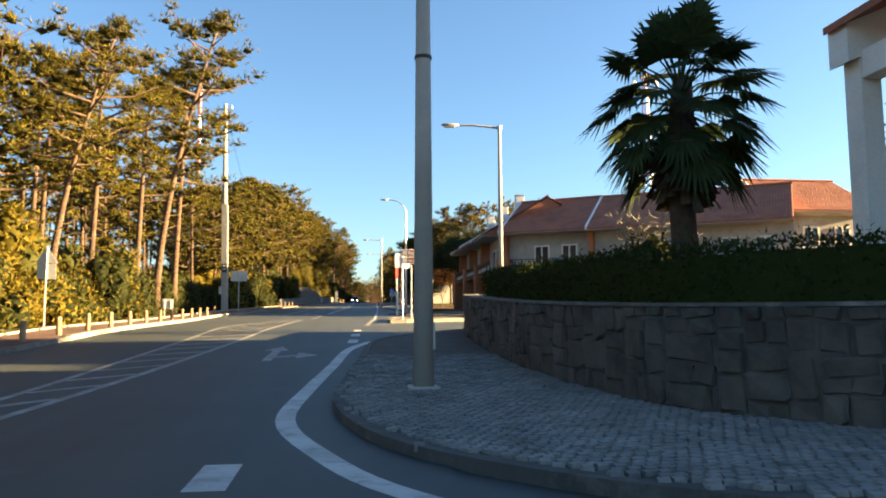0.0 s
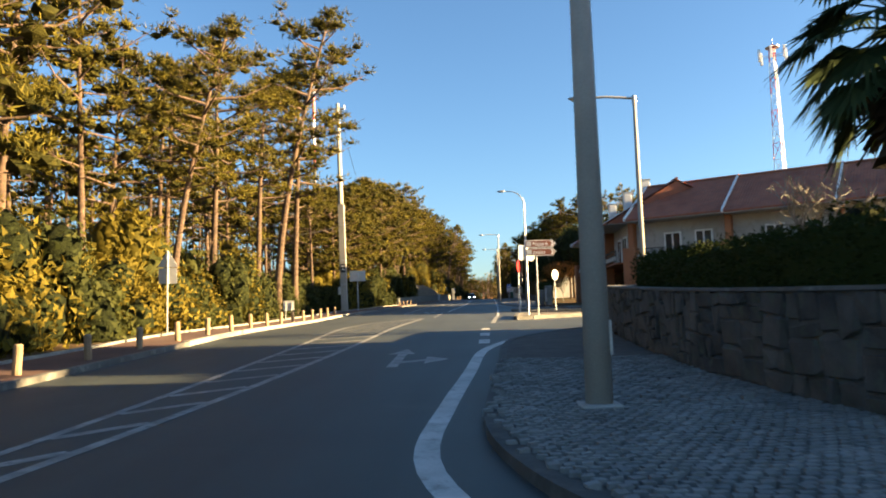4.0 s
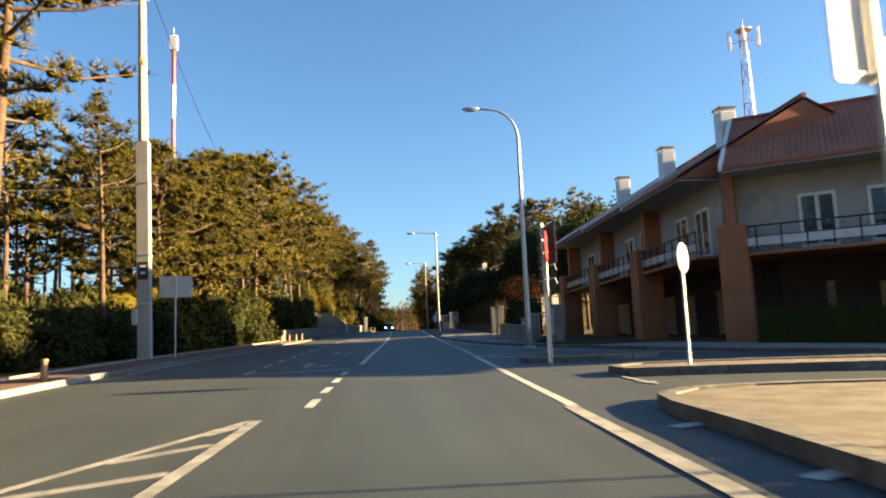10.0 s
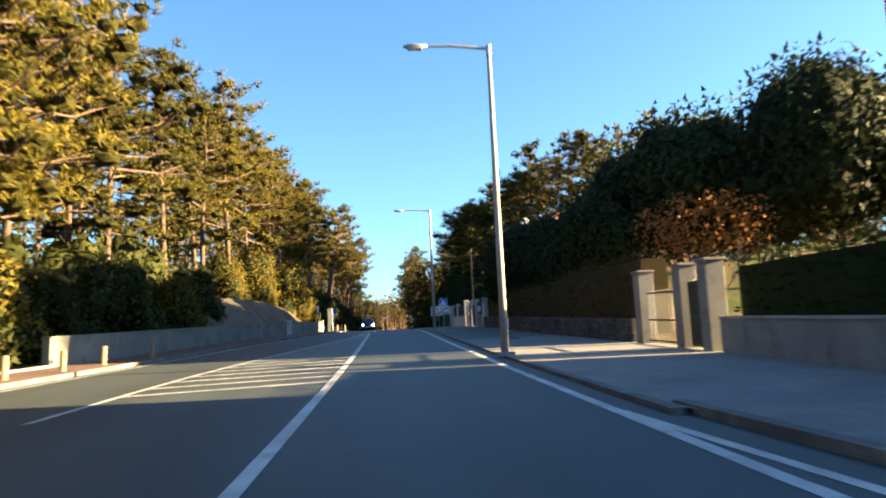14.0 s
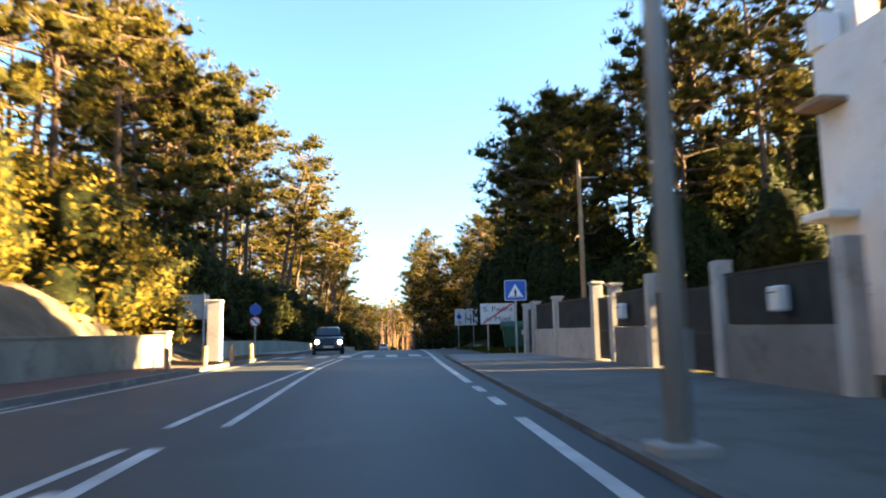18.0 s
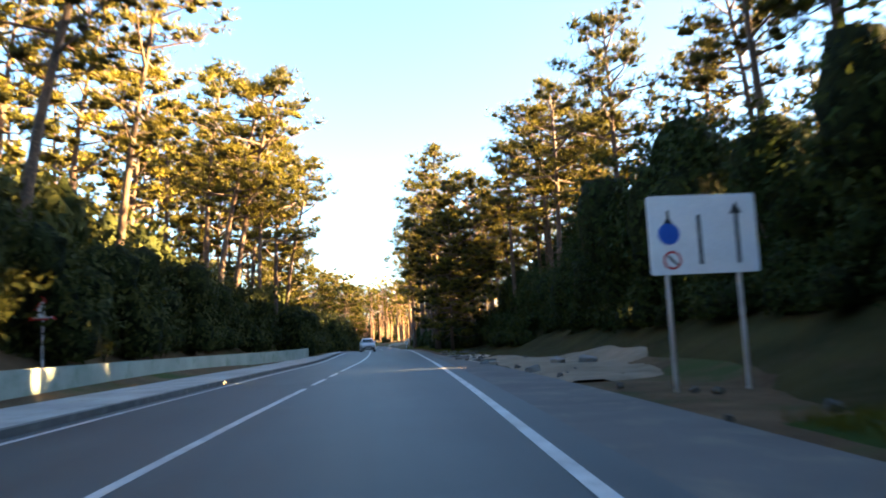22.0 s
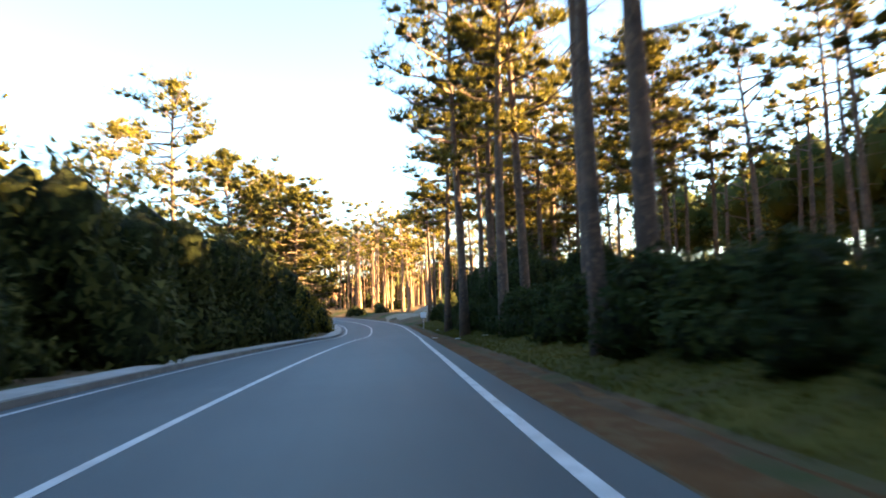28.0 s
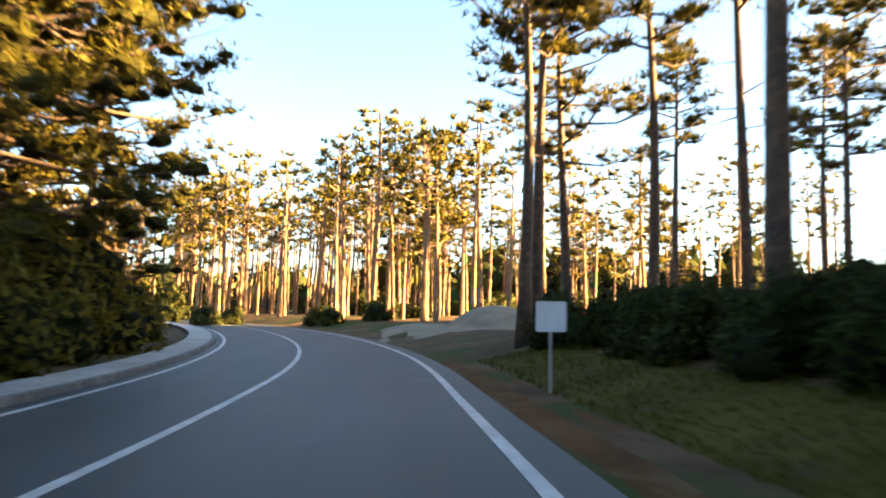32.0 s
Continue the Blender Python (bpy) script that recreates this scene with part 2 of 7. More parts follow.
SAND = surface("sand", (0.17, 0.132, 0.0892), (0.281, 0.225, 0.162), 0.8, 20, 0.95, 0, 0.5, 0.02)
GLASS, _n, _l, _b = material("window_glass", 0.05)
_b.inputs["Base Color"].default_value = (0.02, 0.024, 0.03, 1)
CAR_PAINT, _n, _l, _b = material("dark_car_paint", 0.25, 0.3)
_b.inputs["Base Color"].default_value = (0.012, 0.014, 0.02, 1)
RUBBER = surface("tyre_rubber", (0.012, 0.012, 0.012), (0.025, 0.025, 0.025), 4, 40, 0.9, 0, 0.2, 0.003)
HEADLIGHT, _n, _l, _b = material("headlight_on", 0.2)
_b.inputs["Emission Color"].default_value = (1.0, 0.93, 0.8, 1)
_b.inputs["Emission Strength"].default_value = 3.0
LENS = surface("lamp_lens", (0.5, 0.5, 0.48), (0.62, 0.62, 0.6), 3, 30, 0.3, 0, 0, 0)


def forest_floor():
    """Sandy soil under brown pine needles, with grassy patches."""
    m, n, l, b = material("forest_floor", 0.95)
    co = world_place(n)
    soil = ramp(n, l, noise_tex(n, l, 0.5, 5, 0.65, co), [(0.35, (0.07, 0.045, 0.025)), (0.7, (0.17, 0.115, 0.065))])
    fine = noise_tex(n, l, 22, 5, 0.7, co)
    soil = mixed(n, l, 0.8, soil, ramp(n, l, fine, [(0.25, (0.5, 0.5, 0.5)), (0.75, (1, 1, 1))]), "MULTIPLY")
    green = ramp(n, l, noise_tex(n, l, 0.23, 5, 0.6, co), [(0.5, (0, 0, 0)), (0.62, (1, 1, 1))])
    l.new(mixed(n, l, green, soil, (0.045, 0.06, 0.018)), b.inputs["Base Color"])
    bumped(n, l, b, fine, 0.8, 0.04)
    return m


FLOOR = forest_floor()


# ---- the plan: stations along the road, x across it ----
def curve(points):
    ys, xs = np.array(points, float).T
    slopes = np.gradient(xs, ys)

    def value(y):
        y = min(max(y, ys[0]), ys[-1])
        k = min(max(int(np.searchsorted(ys, y)) - 1, 0), len(ys) - 2)
        w = ys[k + 1] - ys[k]
        u = (y - ys[k]) / w
        return (xs[k] * (1 + 2 * u) * (1 - u) ** 2 + slopes[k] * w * u * (1 - u) ** 2
                + xs[k + 1] * u * u * (3 - 2 * u) + slopes[k + 1] * w * u * u * (u - 1))
    return value


right_edge = curve([(-60, 0.2), (30, 0.9), (46, 1.6), (60, 2.25), (75, 2.9), (90, 3.5), (105, 4.05), (120, 4.55), (135, 5.05), (150, 5.65),
                    (165, 6.55), (180, 7.4), (195, 8.35), (210, 9.25), (227, 10.15), (247, 10.85), (268, 11.32), (285, 12.1), (300, 12.85),
                    (315, 13.7), (329, 14.3), (338, 14.4), (500, 14.4)])
left_kerb = curve([(-60, -7.8), (0, -8.0), (20, -8.5), (40, -9.0), (58, -9.3), (75, -8.8), (90, -8.2), (100, -7.4), (110, -6.4), (120, -5.2),
                   (130, -3.6), (138, -2.4), (150, -1.4), (160, -0.9), (170, -0.4), (180, 0.3), (195, 1.4), (210, 2.3), (225, 3.2),
                   (240, 3.7), (258, 4.1), (275, 4.4), (290, 5.2), (305, 6.4), (318, 7.4), (330, 8.05), (338, 8.0), (500, 8.0)])
road_z = curve([(-80, -0.4), (0, -0.02), (8, -0.02), (13, 0.13), (21, 0.48), (29, 0.84), (36, 1.02), (45, 1.24), (55, 1.56), (68, 2.02),
                (82, 2.45), (95, 2.88), (108, 3.36), (120, 3.85), (133, 4.38), (151, 4.9), (165, 5.17), (180, 5.36), (190, 5.4), (204, 5.35),
                (225, 5.22), (254, 5.2), (270, 5.04), (294, 4.66), (308, 4.38), (323, 4.03), (335, 4.0), (350, 4.25), (370, 4.7), (420, 5.6), (500, 6.5)])
BEND, BEND_R, BEND_X = 338.0, 95.0, 14.4


def at(x, s, h=0.0):
    """The place x across and s along the road, h over its surface."""
    if s <= BEND:
        return Vector((x, s, road_z(s) + h))
    a, c = (s - BEND) / BEND_R, BEND_X - BEND_R
    return Vector((c + (x - c) * math.cos(a), BEND + (x - c) * math.sin(a), road_z(s) + h))


def centre(s):
    return right_edge(s) - 3.9


def smooth(a, b, v):
    u = min(max((v - a) / (b - a), 0.0), 1.0)
    return u * u * (3 - 2 * u)


def terrain(x, y):
    """The height of the open ground."""
    s = min(max(y, -60), 430)
    bend = max(0.0, y - BEND)
    off = bend * bend / (2 * BEND_R) if bend < 60 else 60 * 60 / (2 * BEND_R) + (bend - 60) * 0.7
    left, right = left_kerb(s) - off - x, x - (right_edge(s) - off)
    z = road_z(s) - 0.05
    if left > 0:
        rise = 2.6 * smooth(105, 135, y) * (1 - smooth(255, 285, y))
        z += rise * smooth(2.4, 9.0, left) + 0.12 * smooth(0.4, 1.5, left) + 2.0 * smooth(15, 60, left) * smooth(90, 140, y)
        z += 0.5 * smooth(6, 14, left) * (noise.noise(Vector((x * 0.12, y * 0.12, 3.0))))
    if right > 0:
        rise = 8.0 * smooth(143, 160, y) * (1 - smooth(185, 215, y)) * smooth(8.5, 24.0, right)
        rise += 1.9 * smooth(172, 190, y) * (1 - smooth(245, 262, y)) * smooth(5.0, 10.0, right)
        rise += 0.7 * smooth(255, 268, y) * smooth(1.2, 5.0, right)
        z += rise + 0.5 * smooth(9, 18, right) * noise.noise(Vector((x * 0.12, y * 0.12, 9.0)))
    return z


# ---- building helpers ----
def thing(name, label, category, group="", kind="", place=(0, 0, 0), turn=0.0):
    ob = new(name)
    ob.empty_display_size = 0.2
    ob.matrix_world = pose(*place, 0, 0, turn)
    return tagged(ob, label, category, group, kind)


def mesh_of(name, bm, mat, soft=None):
    me = bpy.data.meshes.new(name)
    bm.normal_update()
    bm.to_mesh(me)
    bm.free()
    for one in mat if isinstance(mat, (list, tuple)) else [mat]:
        me.materials.append(one)
    if soft:
        me.shade_smooth()
    return me


def part(name, bm, mat, parent=None, label="", soft=False):
    ob = new(name, mesh_of(name, bm, mat, soft) if isinstance(bm, bmesh.types.BMesh) else bm)
    if parent:
        ob.parent = parent
    return tagged(ob, label)


def box(bm, lo, hi, bevel=0.0, m=None):
    made = bmesh.ops.create_cube(bm, size=1.0)["verts"]
    lo, hi = Vector(lo), Vector(hi)
    for v in made:
        v.co = Vector([(a + b) / 2 + c * (b - a) for a, b, c in zip(lo, hi, v.co)])
    if bevel:
        edges = list({e for v in made for e in v.link_edges})
        made = list({v for f in bmesh.ops.bevel(bm, geom=edges, offset=bevel, segments=1, affect="EDGES")["faces"] for v in f.verts})
    if m is not None:
        bmesh.ops.transform(bm, matrix=m, verts=made)
    return bm


def boxed(lo, hi, bevel=0.0):
    return box(bmesh.new(), lo, hi, bevel)


def tube(bm, points, radii, sides=10, caps=True):
    """A round bar through points, with a radius for each."""
    rings = []
    pts = [Vector(p) for p in points]
    for k, p in enumerate(pts):
        way = (pts[min(k + 1, len(pts) - 1)] - pts[max(k - 1, 0)]).normalized()
        u = way.orthogonal().normalized() if k == 0 else (u - way * u.dot(way)).normalized()
        v = way.cross(u)
        rings.append([bm.verts.new(p + radii[k] * (math.cos(2 * math.pi * i / sides) * u + math.sin(2 * math.pi * i / sides) * v)) for i in range(sides)])
    for a, b in zip(rings, rings[1:]):
        for i in range(sides):
            bm.faces.new((a[i], a[(i + 1) % sides], b[(i + 1) % sides], b[i]))
    if caps:
        bm.faces.new(rings[0][::-1])
        bm.faces.new(rings[-1])
    return bm


def tubed(points, radii, sides=10):
    return tube(bmesh.new(), points, radii, sides)


def plate(bm, outline, lo, hi, axis="y"):
    """A flat board of that outline in x and z, between two depths."""
    put = (lambda a, b, d: (a, d, b)) if axis == "y" else (lambda a, b, d: (a, b, d))
    front = [bm.verts.new(put(a, b, lo)) for a, b in outline]
    back = [bm.verts.new(put(a, b, hi)) for a, b in outline]
    bm.faces.new(front)
    bm.faces.new(back[::-1])
    n = len(outline)
    for i in range(n):
        bm.faces.new((front[i], back[i], back[(i + 1) % n], front[(i + 1) % n]))
    bmesh.ops.recalc_face_normals(bm, faces=bm.faces)
    return bm


def plated(outline, lo, hi, axis="y"):
    return plate(bmesh.new(), outline, lo, hi, axis)


def disc(r, n=28, cx=0.0, cz=0.0):
    return [(cx + r * math.cos(2 * math.pi * k / n), cz + r * math.sin(2 * math.pi * k / n)) for k in range(n)]


def strip(bm, x0, x1, s0, s1, h=0.0, step=2.0, thick=0.0):
    """A sheet along the road between two lines across it; with thick, a slab with sides."""
    n = max(1, int(math.ceil((s1 - s0) / step)))
    rows = []
    for k in range(n + 1):
        s = s0 + (s1 - s0) * k / n
        a, b = (x0(s) if callable(x0) else x0), (x1(s) if callable(x1) else x1)
        row = [bm.verts.new(at(a, s, h)), bm.verts.new(at(b, s, h))]
        if thick:
            row += [bm.verts.new(at(b, s, h - thick)), bm.verts.new(at(a, s, h - thick))]
        rows.append(row)
    for p, q in zip(rows, rows[1:]):
        bm.faces.new((p[0], p[1], q[1], q[0]))
        if thick:
            bm.faces.new((p[1], p[2], q[2], q[1]))
            bm.faces.new((p[3], p[0], q[0], q[3]))
    if thick:
        bm.faces.new(rows[0][::-1])
        bm.faces.new(rows[-1])
    return bm


def patch(bm, corners, h=0.0):
    """A flat piece on the road, from corners (x, s)."""
    return bm.faces.new([bm.verts.new(at(x, s, h)) for x, s in corners])


def ribbon(bm, line, width, h=0.0, thick=0.0, side=0.5):
    """A band of that width along a line of (x, s)."""
    pts = [Vector(p) for p in line]
    rows = []
    for k, p in enumerate(pts):
        way = (pts[min(k + 1, len(pts) - 1)] - pts[max(k - 1, 0)]).normalized()
        nrm = Vector((way.y, -way.x))
        a, b = p - nrm * width * side, p + nrm * width * (1 - side)
        row = [bm.verts.new(at(*a, h)), bm.verts.new(at(*b, h))]
        if thick:
            row += [bm.verts.new(at(*b, h - thick)), bm.verts.new(at(*a, h - thick))]
        rows.append(row)
    for p, q in zip(rows, rows[1:]):
        bm.faces.new((p[0], p[1], q[1], q[0]))
        if thick:
            bm.faces.new((p[1], p[2], q[2], q[1]))
            bm.faces.new((p[3], p[0], q[0], q[3]))
    if thick:
        bm.faces.new(rows[0][::-1])
        bm.faces.new(rows[-1])
    return bm


def rounded(line, steps=6):
    """A smooth line through points."""
    pts = [Vector(p) for p in line]
    out = []
    for k in range(len(pts) - 1):
        a, b, c, d = pts[max(k - 1, 0)], pts[k], pts[k + 1], pts[min(k + 2, len(pts) - 1)]
        for i in range(steps):
            u = i / steps
            out.append(0.5 * (2 * b + (c - a) * u + (2 * a - 5 * b + 4 * c - d) * u * u + (3 * b - a - 3 * c + d) * u ** 3))
    return [tuple(p) for p in out + [pts[-1]]]


# ---- ground, road, kerbs, pavements ----
def ground_sheet():
    ys = [-900, -500, -250, -120] + [-60 + 3.0 * k for k in range(160)] + [440, 480, 560, 700, 1000, 1600]
    across = [-1600, -900, -500, -260, -150, -100, -75] + [-60 + 1.5 * k for k in range(94)] + [84, 100, 130, 180, 300, 560, 1000, 1700]
    verts, faces = [], []
    for y in ys:
        shift = right_edge(min(max(y, -60), 338)) - 7
        for x in across:
            verts.append((x + shift, y, terrain(x + shift, y)))
    n = len(across)
    for j in range(len(ys) - 1):
        for i in range(n - 1):
            faces.append((j * n + i, j * n + i + 1, (j + 1) * n + i + 1, (j + 1) * n + i))
    me = bpy.data.meshes.new("ground")
    me.from_pydata(verts, [], faces)
    me.materials.append(FLOOR)
    me.shade_smooth()
    tagged(new("ground", me), "sandy forest ground under brown pine needles and grass", "ground", kind="structure")


ground_sheet()

road = part("road", strip(bmesh.new(), lambda s: left_kerb(s) + 0.02, lambda s: right_edge(s) + 0.55, -60, 470, 0.0, 2.5), ASPHALT)
tagged(road, "grey worn asphalt road with white painted lines", "road", kind="structure")
# the mouth of the side street
side = bmesh.new()
far = [(60, s) for s in range(-60, 17, 4)] + rounded([(60, 16), (44, 31), (27, 44.5), (15.2, 52.4), (10.6, 58.0), (8.0, 63.2), (6.1, 68.5), (4.95, 74.5), (4.4, 82), (4.25, 88)], 4)
fx = curve(sorted([(s, x) for x, s in far[20:]], key=lambda p: p[0])[::2] + [(89, 4.22)])
strip(side, lambda s: right_edge(s) + 0.5, lambda s: 60 if s < 16 else max(fx(s), right_edge(s) + 0.52), -60, 88, -0.012, 1.0)
tagged(part("side_street", side, ASPHALT), "worn asphalt side street joining the road", "road", kind="structure")

MARK = 0.006


def marking(name, bm, mat=PAINT):
    return part(name, bm, mat, road)


def dash_run(line, s0, s1, length, gap, width=0.12):
    s = s0
    while s < s1:
        marking("dash", strip(bmesh.new(), lambda v: line(v) - width / 2, lambda v: line(v) + width / 2, s, min(s + length, s1), MARK, 2.5))
        s += length + gap


# edge lines and centre lines
drift = curve([(200, 0.0), (240, -0.03), (268, -0.14), (285, -0.2), (299, -0.08), (315, 0.15), (330, 0.3), (470, 0.3)])
marking("edge_line", strip(bmesh.new(), lambda s: right_edge(s) - 0.09, lambda s: right_edge(s) + 0.07, 46.5, 62.0, MARK))
dash_run(right_edge, 62.6, 84, 0.55, 0.5, 0.16)
marking("edge_line", strip(bmesh.new(), lambda s: right_edge(s) - 0.09, lambda s: right_edge(s) + 0.07, 84, 135.5, MARK))
marking("flare_line", ribbon(bmesh.new(), rounded([(3.45, 88), (3.75, 81), (4.3, 74), (5.35, 67.4), (6.7, 63.2), (9.4, 58.2)], 5), 0.14, MARK))
marking("give_way_line", ribbon(bmesh.new(), [(2.3, 62.2), (3.6, 60.2), (5.4, 57.8)], 0.12, MARK))
dash_run(right_edge, 137.0, 141.5, 1.2, 1.0, 0.16)
marking("edge_line", strip(bmesh.new(), lambda s: right_edge(s) - 0.09, lambda s: right_edge(s) + 0.07, 141.5, 470, MARK))
marking("edge_line", strip(bmesh.new(), lambda s: left_kerb(s) + 0.32, lambda s: left_kerb(s) + 0.44, 60, 157, MARK))
marking("edge_line", strip(bmesh.new(), lambda s: left_kerb(s) + 0.3, lambda s: left_kerb(s) + 0.42, 166, 470, MARK))
marking("centre_line", strip(bmesh.new(), lambda s: centre(s) - 0.08, lambda s: centre(s) + 0.08, 60, 134, MARK))
for off in (-0.17, 0.17):
    marking("centre_line", strip(bmesh.new(), lambda s: centre(s) + off * (2.0 - 1.0 * smooth(135, 150, s)) - 0.06, lambda s: centre(s) + off * (2.0 - 1.0 * smooth(135, 150, s)) + 0.06, 135.5, 157, MARK))
marking("centre_line", strip(bmesh.new(), lambda s: centre(s) - 0.07, lambda s: centre(s) + 0.07, 163.5, 196.5, MARK))
dash_run(centre, 198, 206, 3.0, 1.6, 0.13)
marking("centre_line", strip(bmesh.new(), lambda s: centre(s) - 0.065 + drift(s), lambda s: centre(s) + 0.065 + drift(s), 207, 470, MARK))

# hatched island before the junction
ha = curve([(8, -5.0), (14, -5.05), (26, -5.1), (35, -5.35), (40, -4.9), (46.6, -2.95)])
hb = curve([(8, -4.35), (13, -4.05), (16, -3.85), (26, -3.3), (35, -3.15), (46.6, -2.85)])
marking("hatch_border", strip(bmesh.new(), lambda s: ha(s) - 0.07, lambda s: ha(s) + 0.07, -10, 46.6, MARK, 1.5), PAINT_WORN)
marking("hatch_border", strip(bmesh.new(), lambda s: hb(s) - 0.08, lambda s: hb(s) + 0.08, -10, 46.6, MARK, 1.5), PAINT_WORN)
for k in range(24):
    s = 9.0 + 1.65 * k
    if hb(s + 1) - ha(s) > 0.25:
        marking("hatch_bar", ribbon(bmesh.new(), [(ha(s) + 0.07, s), (hb(s + 0.9) - 0.09, s + 0.9)], 0.2, MARK), PAINT_WORN)
dash_run(lambda s: -2.3 + 0.03 * (s - 47), 48, 57, 1.3, 1.2, 0.16)
# hatched island before the crossing
hc = curve([(84, -4.4), (100, -3.6), (110, -2.35), (119, -0.95), (127, 0.15), (134, 0.8)])
marking("hatch_border", strip(bmesh.new(), lambda s: hc(s) - 0.06, lambda s: hc(s) + 0.06, 90, 134, MARK, 1.5))
for k in range(30):
    s = 93.5 + 1.5 * k
    if s < 132.5 and centre(s + 1.2) - hc(s) > 0.25:
        marking("hatch_bar", ribbon(bmesh.new(), [(hc(s) + 0.06, s), (centre(s + 1.1) - 0.1, s + 1.1)], 0.2, MARK))
dash_run(lambda s: -4.4, 76, 90, 1.5, 2.1, 0.12)
# lane box left of the line after the junction
marking("lane_bar", ribbon(bmesh.new(), [(-4.9, 57.4), (-1.95, 58.0)], 0.16, MARK))
dash_run(lambda s: -4.9 + 0.025 * (s - 57), 57.4, 76, 1.7, 1.5, 0.12)
# crossing: stripes, stop lines
for k in range(8):
    x = 5.2 - 1.06 * k
    marking("crossing_stripe", ribbon(bmesh.new(), [(x + 0.26, 159.0), (x + 0.36, 162.7)], 0.52, MARK))
marking("stop_line", ribbon(bmesh.new(), [(2.6, 156.8), (5.95, 156.7)], 0.3, MARK))
marking("stop_line", ribbon(bmesh.new(), [(-0.2, 165.0), (2.75, 164.8)], 0.3, MARK))
# junction lines on the right
bend_line = rounded([(3.4, 2.6), (1.6, 4.0), (0.43, 5.4), (-0.2, 6.9), (-0.75, 9.2), (-0.62, 12.3), (-0.3, 16.2), (0.02, 20.0), (0.62, 22.5), (1.4, 24.3)], 5)
marking("bend_line", ribbon(bmesh.new(), bend_line, 0.24, MARK))
for s in (22.4, 25.2, 28.0):
    marking("dash", ribbon(bmesh.new(), [(0.12 + 0.035 * (s - 22.4), s), (0.18 + 0.035 * (s - 22.4), s + 1.3)], 0.3, MARK))
marking("dash", ribbon(bmesh.new(), [(-1.05, 5.7), (-1.06, 6.7)], 0.32, MARK))
marking("dash", ribbon(bmesh.new(), [(-1.0, 1.2), (-1.05, 3.2)], 0.32, MARK))
for line in ([(0.84, 34.6), (1.55, 46.5)], [(0.84, 34.6), (5.6, 38.8), (9.8, 42.0)], [(1.41, 37.9), (3.38, 37.9)]):
    marking("island_line", ribbon(bmesh.new(), line, 0.2, MARK), PAINT_WORN)
give_way = bmesh.new()
patch(give_way, [(1.62, 36.45), (1.98, 36.45), (1.8, 36.2)], MARK)
marking("give_way_mark", give_way, PAINT_WORN)
for x, s in ((1.9, 41.2), (2.05, 44.0)):
    marking("chevron", ribbon(bmesh.new(), [(x, s), (x + 0.75, s + 0.35)], 0.22, MARK))


def arrow(x, s, turn=False, size=1.0, back=False):
    """A lane arrow on the asphalt, straight on, or straight and to the right."""
    bm = bmesh.new()
    sg = -1 if back else 1
    shapes = [[(-0.09, 0), (0.09, 0), (0.09, 2.9), (-0.09, 2.9)], [(-0.32, 2.9), (0.32, 2.9), (0, 4.1)]]
    if turn:
        shapes = [[(-0.1, 0), (0.12, 0), (0.12, 2.7), (-0.1, 2.7)], [(-0.34, 2.7), (0.3, 2.7), (0.02, 4.1)],
                  [(0.12, 0.7), (0.62, 1.1), (0.62, 1.45), (0.12, 1.1)], [(0.62, 0.55), (1.12, 1.35), (0.62, 2.0)]]
    for shape in shapes:
        patch(bm, [(x + a * size * sg, s + b * size * sg) for a, b in shape], MARK)
    return marking("lane_arrow", bm, PAINT_WORN)


arrow(-1.86, 17.2, True)
arrow(-2.95, 69.0, True, 0.8)
arrow(-3.4, 59.2, True, 0.8)
arrow(-2.3, 140.5, False, 1.0, True)
arrow(3.9, 51.5, False, 0.6, True)

# kerbs and verges
tagged(part("kerb_west", strip(bmesh.new(), lambda s: left_kerb(s) - 0.16, lambda s: left_kerb(s), -60, 24.5, 0.13, 2.5, 0.2), KERB), "grey stone kerb along the path", "kerb", kind="structure")
tagged(part("kerb_west", strip(bmesh.new(), lambda s: left_kerb(s) - 0.2, lambda s: left_kerb(s), 24.5, 59.5, 0.15, 2.5, 0.22), KERB_WHITE), "pale worn kerb along the path", "kerb", kind="structure")
tagged(part("kerb_west", strip(bmesh.new(), lambda s: left_kerb(s) - 0.16, lambda s: left_kerb(s), 59.5, 470, 0.12, 2.5, 0.2), KERB), "grey stone kerb along the path", "kerb", kind="structure")
PATH_RED = surface("red_path", (0.075, 0.0338, 0.0225), (0.128, 0.06, 0.0413), 0.5, 30, 0.9, 0, 0.4, 0.01)
tagged(part("footpath", strip(bmesh.new(), lambda s: left_kerb(s) - 2.3, lambda s: left_kerb(s) - 0.16, -60, 150, 0.115, 2.5), PATH_RED), "reddish gravel footpath beside the road", "footpath", kind="structure")
tagged(part("path_edging", strip(bmesh.new(), lambda s: left_kerb(s) - 2.4, lambda s: left_kerb(s) - 2.28, -60, 104, 0.19, 2.5, 0.16), KERB_WHITE), "thin pale concrete edging of the footpath", "kerb", kind="structure")
tagged(part("pavement_west", strip(bmesh.new(), lambda s: left_kerb(s) - (2.4 - 1.25 * smooth(232, 244, s)), lambda s: left_kerb(s) - 0.16, 165.5, 470, 0.115, 2.5), CONCRETE), "pale concrete pavement strip along the wall", "pavement", kind="structure")

wall_x = curve([(60, 8.4), (68, 6.5), (76, 6.8), (83, 7.6), (95, 9.2), (104, 9.8), (112, 9.8), (120, 9.7), (135, 10.0), (143, 10.1), (150, 10.9), (160, 11.2)])
PAVE = surface("pavement_asphalt", (0.13, 0.13, 0.127), (0.21, 0.208, 0.2), 0.5, 35, 0.85, 0, 0.4, 0.008, (0.2, 0.19, 0.175))
pave_in = lambda s: right_edge(s) + 0.62
